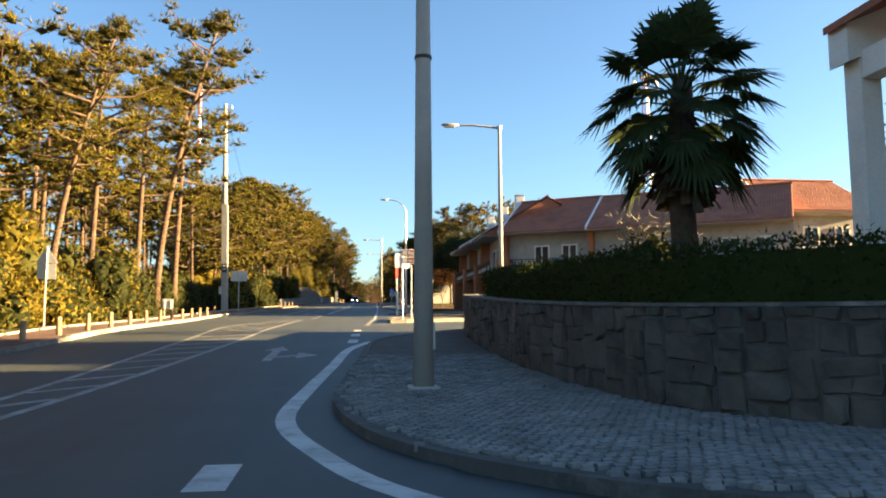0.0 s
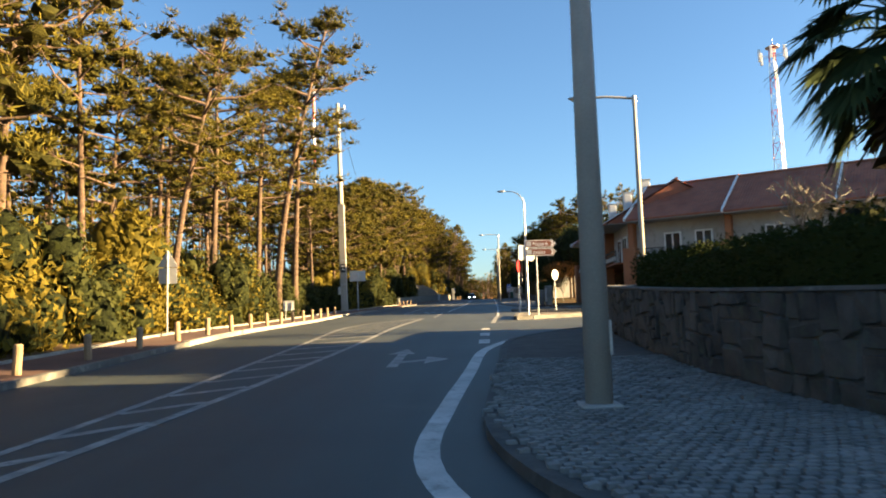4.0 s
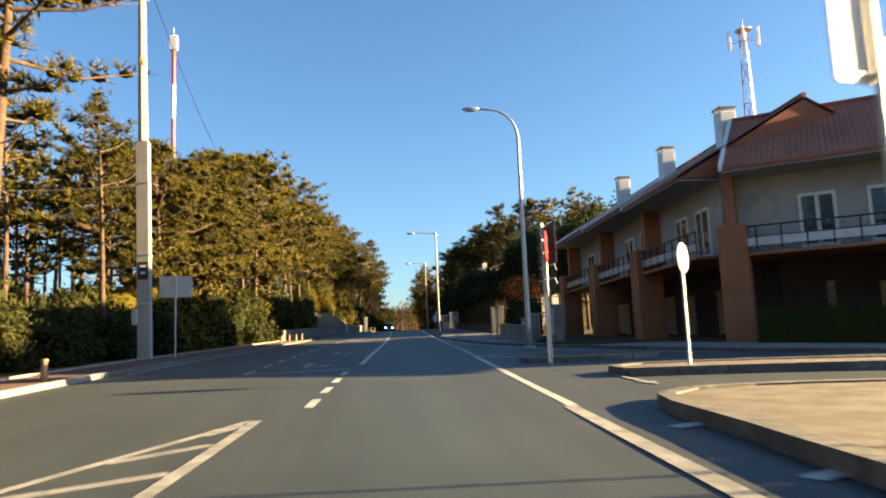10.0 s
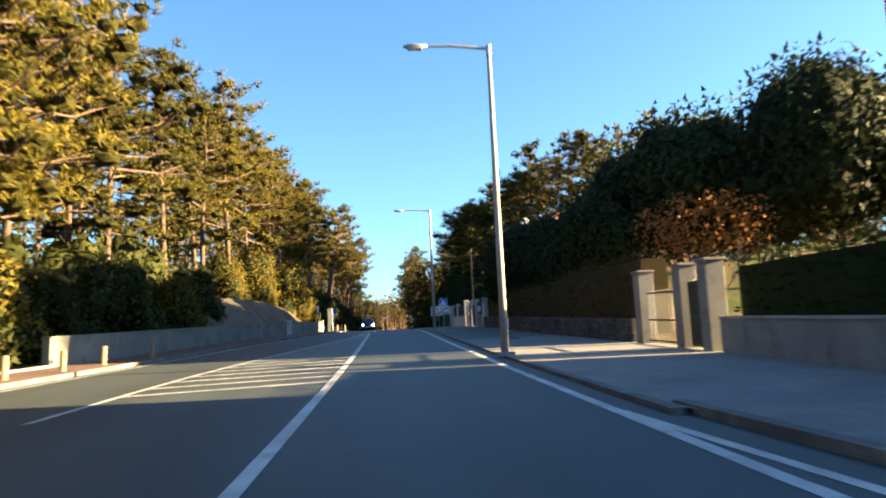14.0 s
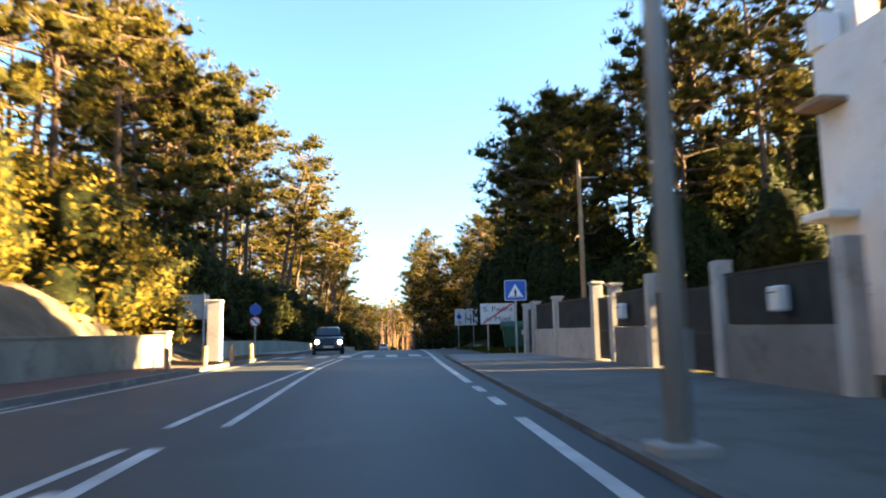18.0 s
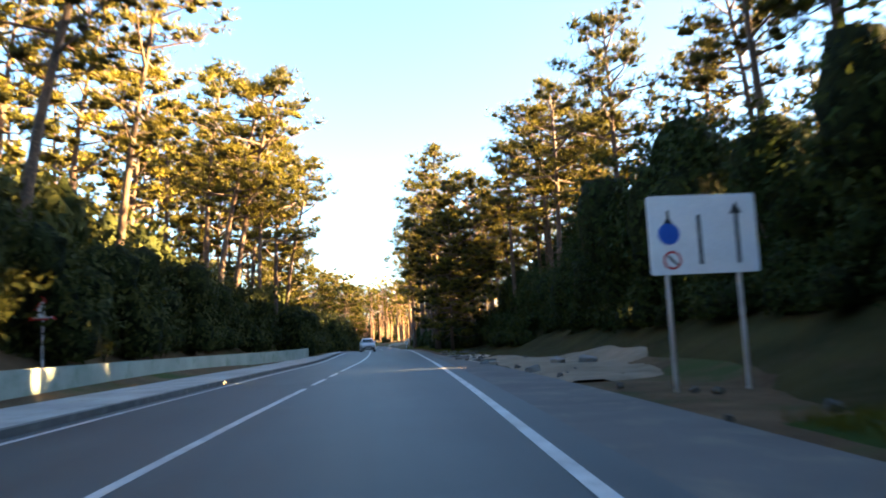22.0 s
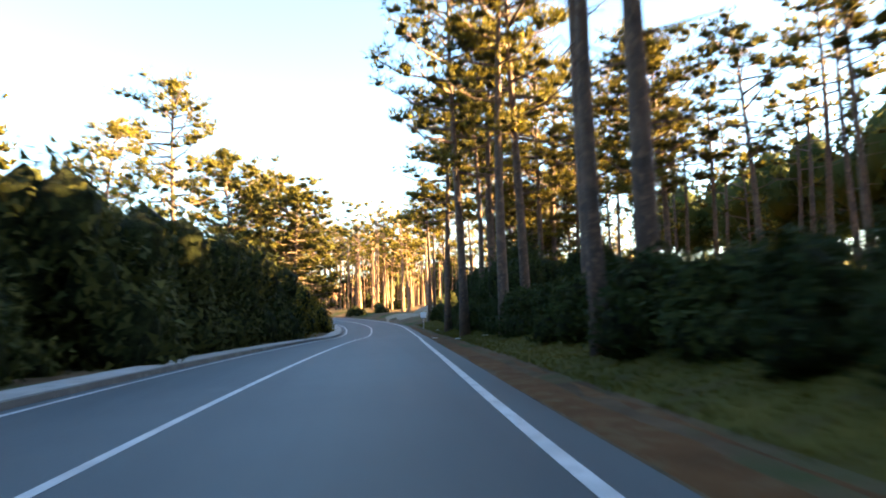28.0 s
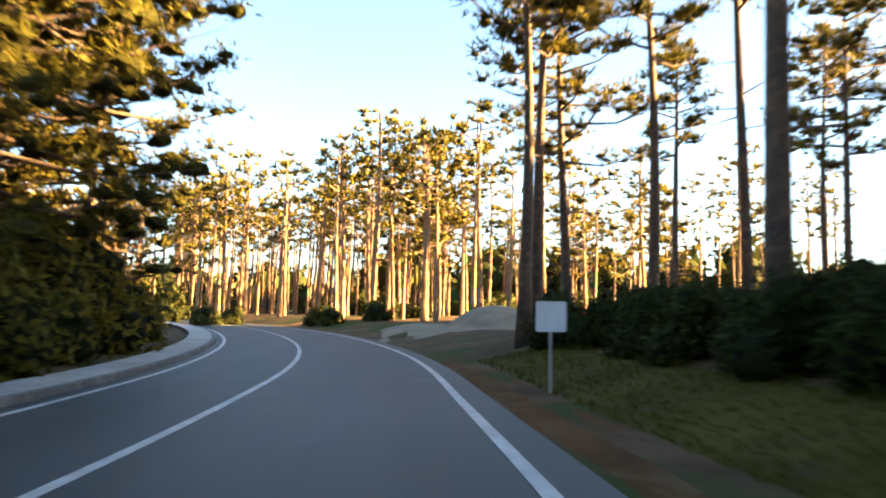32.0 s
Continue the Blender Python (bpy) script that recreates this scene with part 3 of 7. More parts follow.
tagged(part("pavement_east", strip(bmesh.new(), lambda s: pave_in(s) if s > 87.5 else max(pave_in(s), fx(s) + 0.05), lambda s: max(wall_x(s) + 0.2, pave_in(s) + 0.3), 66, 113, 0.066, 0.95), PAVE), "grey worn pavement along the garden walls", "pavement", kind="structure")
PAVE_APRON = surface("concrete_apron", (0.2, 0.2, 0.19), (0.3, 0.3, 0.28), 0.6, 28, 0.88, 0, 0.4, 0.008, (0.13, 0.125, 0.11))
PAVE_DAMP = surface("mossy_pavement", (0.07, 0.078, 0.074), (0.125, 0.132, 0.12), 0.45, 30, 0.85, 0, 0.4, 0.008, (0.052, 0.062, 0.036))
tagged(part("pavement_east", strip(bmesh.new(), lambda s: pave_in(s), lambda s: max(wall_x(s) + 0.2, pave_in(s) + 0.3), 113, 150.5, 0.066, 0.95), PAVE_DAMP), "damp grey pavement with moss along the garden fences", "pavement", kind="structure")
tagged(part("pavement_east", strip(bmesh.new(), lambda s: pave_in(s), lambda s: max(wall_x(s) + 0.2, pave_in(s) + 0.3), 150.5, 158.5, 0.066, 0.95), PAVE_APRON), "pale cracked concrete apron beside the crossing", "pavement", kind="structure")
tagged(part("kerb_east", strip(bmesh.new(), lambda s: pave_in(s) - 0.16, lambda s: pave_in(s) + 0.02, 87.5, 158.5, 0.072, 2.5, 0.2), KERB), "grey stone kerb almost flush with the pavement", "kerb", kind="structure")
tagged(part("kerb_east", ribbon(bmesh.new(), rounded([(4.2, 88), (4.35, 82), (4.9, 74.5), (6.05, 68.6), (7.95, 63.4), (10.5, 58.2), (15.1, 52.7), (27, 44.9), (44, 31.5), (59, 17)], 4), 0.18, 0.1, 0.2), KERB), "grey stone kerb round the street corner", "kerb", kind="structure")
corner_pave = bmesh.new()
strip(corner_pave, lambda s: max(fx(s), right_edge(s) + 0.6) + 0.05, lambda s: max(fx(s), right_edge(s) + 0.6) + 4.0, 17, 66.0, 0.066, 1.0)
tagged(part("pavement_east", corner_pave, PAVE), "grey worn pavement in front of the terrace houses", "pavement", kind="structure")
shoulder = curve([(158, 0.7), (162, 1.9), (170, 2.1), (178, 1.9), (196, 1.6), (215, 1.2), (230, 0.7), (250, 0.45), (300, 0.3), (338, 0.55), (470, 0.55)])
tagged(part("road_shoulder", strip(bmesh.new(), lambda s: right_edge(s) + 0.54, lambda s: right_edge(s) + shoulder(s) + 0.6, 158.5, 260, -0.006, 2.0), ASPHALT_OLD), "crumbling asphalt shoulder", "road", kind="structure")


# ---- vegetation ----
def pydata(name, verts, faces, mats, picks=None, soft=False):
    me = bpy.data.meshes.new(name)
    me.from_pydata(verts, [], faces)
    for m in mats:
        me.materials.append(m)
    if picks is not None:
        me.polygons.foreach_set("material_index", picks)
    if soft:
        me.shade_smooth()
    return me


def blades(rng, centres, ways, count, length, width, spread):
    """Bursts of narrow pointed blades: one triangle each, fanned about a way."""
    n = len(centres)
    c = np.repeat(centres, count, 0)
    w = np.repeat(ways, count, 0) + rng.normal(0, spread, (n * count, 3))
    w /= np.linalg.norm(w, axis=1, keepdims=True)
    side = np.cross(w, rng.normal(0, 1, (n * count, 3)))
    side /= np.linalg.norm(side, axis=1, keepdims=True) + 1e-9
    ln = length * rng.uniform(0.6, 1.2, (n * count, 1))
    tri = np.stack([c - side * width / 2, c + side * width / 2, c + w * ln], 1).reshape(-1, 3)
    return tri


def puff_mesh(rng, centres, sizes, flat, tufts, count, blade, heart, verts, faces, picks):
    """Cushions of needles: a ragged closed heart, coloured dark for the crown's inner shade, and bursts of needles that
    stand out of it all round.
    """
    n = len(centres)
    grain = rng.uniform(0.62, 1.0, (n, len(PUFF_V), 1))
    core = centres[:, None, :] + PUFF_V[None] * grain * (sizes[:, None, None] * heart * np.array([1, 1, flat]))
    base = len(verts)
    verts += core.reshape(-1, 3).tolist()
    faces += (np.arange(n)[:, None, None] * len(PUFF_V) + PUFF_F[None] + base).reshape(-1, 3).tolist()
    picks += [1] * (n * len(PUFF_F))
    got = rng.normal(0, 1, (n * tufts, 3))
    got /= np.linalg.norm(got, axis=1, keepdims=True)
    got[:, 2] = np.where(got[:, 2] < -0.35, -got[:, 2], got[:, 2])
    where = np.repeat(centres, tufts, 0) + got * np.array([1, 1, flat]) * np.repeat(sizes, tufts)[:, None] * rng.uniform(0.2, 1.05, (n * tufts, 1))
    tri = blades(rng, where, got * np.array([1, 1, 0.7]) + np.array([0, 0, 0.4]), count, blade[0], blade[1], 0.75)
    base = len(verts)
    verts += tri.tolist()
    faces += (np.arange(len(tri)).reshape(-1, 3) + base).tolist()
    picks += [0] * (len(tri) // 3)


_bm = bmesh.new()
bmesh.ops.create_icosphere(_bm, subdivisions=1, radius=1.0)
_bm.verts.index_update()
PUFF_V = np.array([tuple(v.co) for v in _bm.verts])
PUFF_F = np.array([[v.index for v in f.verts] for f in _bm.faces])
_bm.free()


def pine_meshes(seed, height, bare, spread, limbs, lean=0.0, tufts=13, count=5, flat=0.55, puffs=4.6, blade=(0.34, 0.055), sides=5, shape=0.72, puff=0.25, droop=0.0, heart=0.4):
    """Trunk and crown of a pine: bare below, limbs in rough whorls, flat cushions of needles towards their ends."""
    rng = np.random.default_rng(seed)
    bm = bmesh.new()
    pts, rad = [], []
    bend = rng.normal(0, 0.25, (2, 3))
    for k in range(9):
        u = k / 8
        sway = np.array([lean * u * u * height + 0.35 * math.sin(3 * u + bend[0, 0] * 9) * u, 0.35 * math.sin(2.5 * u + bend[0, 1] * 9) * u])
        pts.append((sway[0], sway[1], u * height * 0.97 - 0.4 * (k == 0)))
        rad.append((0.19 * (1 - 0.78 * u) + 0.05 * (k == 0)) * height / 15)
    tube(bm, pts, rad, 8)
    P = np.array(pts)

    def trunk_at(u):
        return np.array([np.interp(u * 8, range(9), P[:, i]) for i in range(3)])

    centres, sizes = [], []
    for j in range(limbs):
        u = bare + (1 - bare) * ((j + 0.6) / limbs) ** 0.85
        v = (u - bare) / (1 - bare)
        az = j * 2.4 + rng.normal(0, 0.35)
        reach = spread * (0.3 + 0.9 * math.sin(math.pi * min(0.2 + shape * v, 1.0))) * rng.uniform(0.6, 1.15)
        if v > 0.9:
            reach *= 0.4
        start = trunk_at(u * 0.96)
        rise = rng.uniform(-0.05, 0.4) + 0.4 * v - droop * (1 - v)
        way = np.array([math.cos(az), math.sin(az), rise])
        tip = start + way * reach
        mid = start + way * reach * 0.55 + np.array([0, 0, -0.1 * reach])
        tube(bm, [start, mid, tip], [0.04 * height / 15 + 0.01 * reach, 0.022 + 0.005 * reach, 0.01], sides, False)
        for b in range(max(1, int(puffs * rng.uniform(0.7, 1.35)))):
            f = rng.uniform(0.38, 1.04)
            here = start + (tip - start) * f + rng.normal(0, 0.26 * reach / 2.2, 3) * np.array([1, 1, 0.3])
            if b and sides > 3:
                tube(bm, [mid, here], [0.016, 0.006], 3, False)
            centres.append(here)
            sizes.append(puff * spread * rng.uniform(0.6, 1.15) * (0.65 if v > 0.9 else 1.0))
    for k in range(int(5 + 4 * rng.random())):
        u = bare * rng.uniform(0.45, 1.0)
        az = rng.uniform(0, 6.28)
        start = trunk_at(u)
        tube(bm, [start, start + np.array([math.cos(az), math.sin(az), rng.uniform(-0.1, 0.35)]) * rng.uniform(0.4, 1.6)], [0.03, 0.008], 4, False)
    verts, faces, picks = [], [], []
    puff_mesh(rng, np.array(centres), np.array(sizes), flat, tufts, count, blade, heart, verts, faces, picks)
    crown = pydata("crown", verts, faces, [NEEDLES, NEEDLES_SHADE], picks)
    return mesh_of("trunk", bm, BARK, True), crown


def pine_kind(label, *args, **kw):
    trunk, crown = pine_meshes(*args, **kw)
    return label, trunk, crown


PINES = [
    pine_kind("tall maritime pine with a bare trunk and open crown", 11, 17, 0.42, 3.1, 34, 0.0),
    pine_kind("tall leaning maritime pine with clumps of needles", 12, 17, 0.45, 3.0, 32, 0.18),
    pine_kind("dense broad pine with a full rounded crown", 13, 15, 0.3, 4.0, 44, 0.0, 14, 4, 0.6, 4.8, (0.36, 0.07), 5, 0.72, 0.24, 0.0, 0.5),
    pine_kind("slender pine with a small high crown", 14, 16, 0.6, 2.1, 22, 0.0),
    pine_kind("forest pine with broken lower branches", 15, 18, 0.48, 2.8, 30, 0.07),
    pine_kind("young bushy pine with branches low down", 16, 9, 0.16, 2.5, 48, 0.0, 15, 5, 0.55, 4.6, (0.2, 0.032), 5, 0.45, 0.21, 0.25, 0.42),
    pine_kind("stone pine with a wide flat crown", 17, 11, 0.55, 4.6, 36, 0.03, 16, 5, 0.45),
    pine_kind("large full pine with heavy branches to the ground", 18, 17, 0.12, 4.6, 84, 0.0, 13, 4, 0.6, 6.5, (0.36, 0.075), 5, 0.5, 0.2, 0.2, 0.55),
]
BACK_PINES = [
    pine_kind("tall maritime pine deeper in the wood", 61, 17, 0.45, 3.1, 26, 0.0, 12, 3, 0.55, 4.0, (0.4, 0.09), 4, puff=0.26, heart=0.5),
    pine_kind("leaning maritime pine deeper in the wood", 62, 17, 0.45, 3.0, 26, 0.14, 12, 3, 0.55, 4.0, (0.4, 0.09), 4, puff=0.26, heart=0.5),
    pine_kind("broad pine with a rounded crown deeper in the wood", 63, 15, 0.3, 3.9, 36, 0.0, 12, 3, 0.6, 4.2, (0.4, 0.09), 4, 0.72, 0.25, heart=0.55),
    pine_kind("slender pine deeper in the wood", 64, 16, 0.6, 2.1, 18, 0.0, 12, 3, 0.55, 4.0, (0.38, 0.085), 4, puff=0.26, heart=0.5),
    pine_kind("forest pine with broken branches deeper in the wood", 65, 18, 0.5, 2.8, 26, 0.06, 12, 3, 0.55, 4.0, (0.4, 0.09), 4, puff=0.26, heart=0.5),
]
FAR_PINES = [
    pine_kind("distant forest pine with a bare trunk", 21, 17, 0.55, 2.5, 12, 0.02, 5, 3, 0.5, 2.4, (0.5, 0.2), 3, heart=0.55),
    pine_kind("distant slender forest pine", 22, 16, 0.62, 2.0, 10, -0.02, 5, 3, 0.5, 2.4, (0.5, 0.2), 3, heart=0.55),
    pine_kind("distant pine with a full crown", 23, 15, 0.36, 3.3, 16, 0.0, 5, 3, 0.55, 2.6, (0.55, 0.2), 3, heart=0.55),
]
tree_rng = np.random.default_rng(5)


def plant_pine(kinds, k, x, y, size=1.0, turn=None, group="pines along the road"):
    label, trunk, crown = kinds[k]
    turn = tree_rng.uniform(0, 360) if turn is None else turn
    tree = new("pine_tree")
    tree.matrix_world = pose(x, y, terrain(x, y) - 0.1, 0, 0, turn) @ Matrix.Diagonal((size, size, size * tree_rng.uniform(0.93, 1.08), 1))
    tagged(tree, label, "tree", group)
    for name, me in (("trunk", trunk), ("crown", crown)):
        part(name, me, None, tree)
    return tree


def bush_mesh(seed, size, lumps, leaves, leaf=0.16, mat=None, core=True, fine=2, skirt=True):
    """A shrub: lumps covered in small leaves round a heart coloured dark as inner shade, on a few stems."""
    rng = np.random.default_rng(seed)
    w, d, h = size
    tris, cv, cf = [], [], []
    for j in range(lumps):
        low = skirt and j % 5 < 2
        az, r = (j * 2.4 + rng.uniform(-0.4, 0.4), rng.uniform(0.45, 0.72)) if low else (rng.uniform(0, 6.28), rng.uniform(0, 0.62))
        c = np.array([math.cos(az) * r * w / 2, math.sin(az) * r * d / 2, h * (rng.uniform(0.1, 0.26) if low else rng.uniform(0.3, 0.72))])
        e = np.array([w, d, h * 1.2]) * rng.uniform(0.2, 0.33)
        got = rng.normal(0, 1, (leaves // lumps, 3))
        got /= np.linalg.norm(got, axis=1, keepdims=True)
        shell = rng.uniform(0.76, 1.1, (len(got), 1)) * (1 + 0.18 * np.sin(got[:, :1] * 7 + j) * np.cos(got[:, 1:2] * 6))
        pos = c + got * e * shell
        pos[:, 2] = np.maximum(pos[:, 2], 0.05)
        side = np.cross(got, rng.normal(0, 1, got.shape))
        side /= np.linalg.norm(side, axis=1, keepdims=True) + 1e-9
        up = np.cross(side, got) + got * rng.normal(0.3, 0.5, (len(got), 1)) + np.array([0, 0, 0.3])
        up /= np.linalg.norm(up, axis=1, keepdims=True) + 1e-9
        s = leaf * rng.uniform(0.6, 1.3, (len(got), 1))
        tris.append(np.stack([pos - side * s * 0.4, pos + side * s * 0.4, pos + up * s * 1.3], 1).reshape(-1, 3))
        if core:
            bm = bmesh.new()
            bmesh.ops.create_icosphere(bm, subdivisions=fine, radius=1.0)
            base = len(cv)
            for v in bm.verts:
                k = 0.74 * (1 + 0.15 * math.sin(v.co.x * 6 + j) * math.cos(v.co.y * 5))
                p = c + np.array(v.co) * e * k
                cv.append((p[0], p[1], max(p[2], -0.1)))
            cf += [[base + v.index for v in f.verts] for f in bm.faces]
            bm.free()
    tri = np.concatenate(tris)
    faces = np.arange(len(tri)).reshape(-1, 3).tolist()
    n = len(tri)
    me = pydata("leaves", tri.tolist() + cv, faces + [[n + i for i in f] for f in cf], [mat or LEAVES, LEAF_SHADE], [0] * len(faces) + [1] * len(cf), True)
    return me


BUSHES = [bush_mesh(31, (3.2, 3.0, 2.6), 9, 1700, 0.18, None, True, 1), bush_mesh(32, (3.8, 3.2, 3.4), 11, 2000, 0.2, None, True, 1),
          bush_mesh(33, (2.4, 2.2, 1.7), 7, 1300, 0.14, None, True, 1), bush_mesh(34, (3.4, 3.4, 4.4), 12, 2200, 0.2, None, True, 1)]
DARK_BUSHES = [bush_mesh(35, (3.2, 3.0, 2.6), 9, 2200, 0.17, LEAVES_DARK, True, 1), bush_mesh(36, (3.8, 3.4, 3.6), 12, 2600, 0.18, LEAVES_DARK, True, 1)]
OLIVE_BUSHES = [bush_mesh(71, (3.4, 3.2, 3.0), 10, 2000, 0.18, LEAVES_SUNLIT, True, 1), bush_mesh(72, (3.6, 3.4, 4.2), 12, 2400, 0.19, LEAVES_SUNLIT, True, 1)]
BACK_BUSHES = [bush_mesh(73, (3.8, 3.2, 3.4), 9, 900, 0.3, None, True, 1), bush_mesh(74, (3.4, 3.4, 4.4), 10, 1000, 0.3, None, True, 1)]
OLIVE_BUSH = bush_mesh(37, (4.2, 4.0, 5.0), 14, 9000, 0.14, LEAVES_SUNLIT)


def plant_bush(k, x, y, size=1.0, label="dense green roadside shrub", group="roadside shrubs", high=1.0, mesh=None):
    ob = new("shrub", mesh or BUSHES[k])
    ob.matrix_world = pose(x, y, terrain(x, y) - 0.05, 0, 0, tree_rng.uniform(0, 360)) @ Matrix.Diagonal((size, size, size * high, 1))
    return tagged(ob, label, "shrub", group)


def dense_kind(label, seed, high, wide, low, lumps, leaves, leaf, mat):
    """A tree whose crown is closed: heavy rounded masses of leaves on a short forked trunk."""
    rng = np.random.default_rng(seed)
    bm = bmesh.new()
    tube(bm, [(0, 0, -0.4), (0.1, 0.05, low * 0.7), (0.0, 0.1, low + (high - low) * 0.55)], [0.24, 0.19, 0.09], 8)
    for j in range(6):
        a, z = j * 1.05 + rng.uniform(-0.2, 0.2), low * rng.uniform(0.6, 1.0)
        r = wide * 0.36 * rng.uniform(0.7, 1.0)
        tube(bm, [(0.05, 0.05, z), (math.cos(a) * r * 0.5, math.sin(a) * r * 0.5, z + 0.5), (math.cos(a) * r, math.sin(a) * r, z + (high - low) * 0.35)], [0.1, 0.07, 0.03], 5, False)
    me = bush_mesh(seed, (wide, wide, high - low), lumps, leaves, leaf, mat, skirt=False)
    co = np.empty(len(me.vertices) * 3)
    me.vertices.foreach_get("co", co)
    co = co.reshape(-1, 3)
    co[:, 2] += low - 0.12 * (high - low)
    me.vertices.foreach_set("co", co.ravel())
    me.name = "crown"
    return label, mesh_of("trunk", bm, BARK, True), me


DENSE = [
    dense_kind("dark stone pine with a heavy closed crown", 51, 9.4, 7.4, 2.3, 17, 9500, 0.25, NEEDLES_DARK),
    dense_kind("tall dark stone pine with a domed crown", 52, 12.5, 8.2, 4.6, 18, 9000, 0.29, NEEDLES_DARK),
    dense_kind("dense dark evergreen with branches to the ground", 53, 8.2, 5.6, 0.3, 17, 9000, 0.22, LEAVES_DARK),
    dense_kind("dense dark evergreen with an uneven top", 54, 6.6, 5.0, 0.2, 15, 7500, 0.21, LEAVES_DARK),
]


# ---- the woods: rows of pines back from the road on both sides ----
def off_road(y):
    """How far the bend has carried the road to the left at that y."""
    d = max(0.0, y - BEND)
    return BEND_R - math.sqrt(max(BEND_R ** 2 - d * d, 1.0)) if d < 90 else 90.0


def mesh_arrays(me):
    co = np.empty(len(me.vertices) * 3)
    me.vertices.foreach_get("co", co)
    return co.reshape(-1, 3), [list(p.vertices) for p in me.polygons]


FAR_PICKS = [[1 + p.material_index for p in crown.polygons] for _, _, crown in FAR_PINES]
FAR_ARRAYS = [(mesh_arrays(trunk), mesh_arrays(crown)) for _, trunk, crown in FAR_PINES]


def wood(name, label, spots, pale=False):
    """Many far pines as one piece of woodland."""
    verts, faces, picks, base = [], [], [], 0
    for x, y, k, size in spots:
        m = np.array(pose(x, y, terrain(x, y) - 0.1, 0, 0, tree_rng.uniform(0, 360)) @ Matrix.Diagonal((size, size, size * tree_rng.uniform(0.9, 1.1), 1)))
        for pick, (co, polys) in enumerate(FAR_ARRAYS[k]):
            verts.append(co @ m[:3, :3].T + m[:3, 3])
            faces += [[base + i for i in p] for p in polys]
            picks += [0] * len(polys) if pick == 0 else FAR_PICKS[k]
            base += len(co)
    # pale takes the bark that has sunlight in its colour
    tagged(new(name, pydata(name, np.concatenate(verts).tolist(), faces, [BARK_SUNLIT if pale else BARK, NEEDLES, NEEDLES_SHADE], picks)), label, "woodland", kind="stuff")


FAR_BUSH = mesh_arrays(bush_mesh(38, (6.0, 4.5, 4.0), 6, 380, 0.5, LEAVES, True, 1))


def scrub(name, label, spots, plant=None, mat=None):
    """A belt of far undergrowth in one piece."""
    verts, faces, base = [], [], 0
    co, polys = plant or FAR_BUSH
    for x, y, size in spots:
        m = np.array(pose(x, y, terrain(x, y) - 0.1, 0, 0, tree_rng.uniform(0, 360)) @ Matrix.Diagonal((size, size, size * tree_rng.uniform(0.8, 1.15), 1)))
        verts.append(co @ m[:3, :3].T + m[:3, 3])
        faces += [[base + i for i in p] for p in polys]
        base += len(co)
    tagged(new(name, pydata(name, np.concatenate(verts).tolist(), faces, [mat or LEAVES], None, True)), label, "undergrowth", kind="stuff")


for y, x, k, size in ((103.0, -11.7, 2, 1.1), (47, -18.5, 3, 1.1), (33, -20, 4, 1.15), (22, -17, 0, 1.15),
                      (14, -15.5, 1, 1.1), (17, -20, 2, 1.1), (112, -14.5, 2, 1.2), (94, -14.5, 2, 0.98), (85, -15, 2, 0.95), (120, -13.0, 2, 1.15), (128, -12, 0, 1.1),
                      (135, -11, 2, 1.1), (143, -10.5, 0, 1.15), (150, -10, 2, 1.05), (155, -8.5, 0, 1.1), (161, -8, 4, 1.1), (166, -9, 2, 1.1), (181, -7.0, 0, 1.2)):
    plant_pine(PINES, k, x, y, size)
left_far, right_far, bend_far = [], [], []
y = 8.0
while y < 330:
    for row, (back, keep) in enumerate(((7.5, 0.85), (11.5, 0.9), (17.0, 1.0), (22.0, 0.95), (29.0, 0.9), (38.0, 0.8))):
        if tree_rng.random() > keep:
            continue
        x = left_kerb(y) - back - tree_rng.uniform(-1.6, 2.2) + (1.6 if 185 < y < 260 and row < 2 else 0.0)
        yy = y + tree_rng.uniform(-2.4, 2.4)
        if row == 0 and (yy < 76 or 120 < yy < 168) or row == 1 and 47 < yy < 74:
            continue
        if 262 < yy < 328 and (row < 2 or tree_rng.random() < 0.6):
            continue
        if row < 2:
            if not (row == 1 and 8 < yy < 50):
                turn = tree_rng.uniform(-30, 30) if 180 < yy < 262 else None
                plant_pine(BACK_PINES if row else PINES, int(tree_rng.choice((1, 1, 4, 0) if 180 < yy < 262 else (0, 1, 2, 2, 0, 4, 2))), x, yy, tree_rng.uniform(0.95, 1.15) * (0.78 if yy < 95 else 1.0), turn)
        else:
            left_far.append((x, yy, int(tree_rng.choice((0, 1, 2, 2))), tree_rng.uniform(1.0, 1.25) * (0.72 if 45 < yy < 88 else 1.0)))
    y += 7.0
y = 150.0
while y < 345:
    for row, (back, keep) in enumerate(((10.5, 0.85), (14.5, 0.9), (20.0, 0.9), (28.0, 0.8), (38, 0.7))):
        if tree_rng.random() > keep:
            continue
        x = right_edge(y) + back + tree_rng.uniform(-1.0, 1.8)
        yy = y + tree_rng.uniform(-2.4, 2.4)
        if row == 0 and yy < 168:
            continue
        if row < 2:
            plant_pine(BACK_PINES if row else PINES, int(tree_rng.choice((0, 3, 4, 4, 0))), x, yy, tree_rng.uniform(0.85, 1.05))
        else:
            right_far.append((x, yy, int(tree_rng.choice((0, 0, 1, 2))), tree_rng.uniform(0.9, 1.1)))
    y += 6.6
# three tall pines behind the footpath, the first bowed towards the road
plant_pine(PINES, 1, -14.6, 38.0, 1.0, 0)
plant_pine(PINES, 0, -15.0, 45.0, 1.02, 30)
plant_pine(PINES, 4, -14.9, 54.0, 1.05, 60)
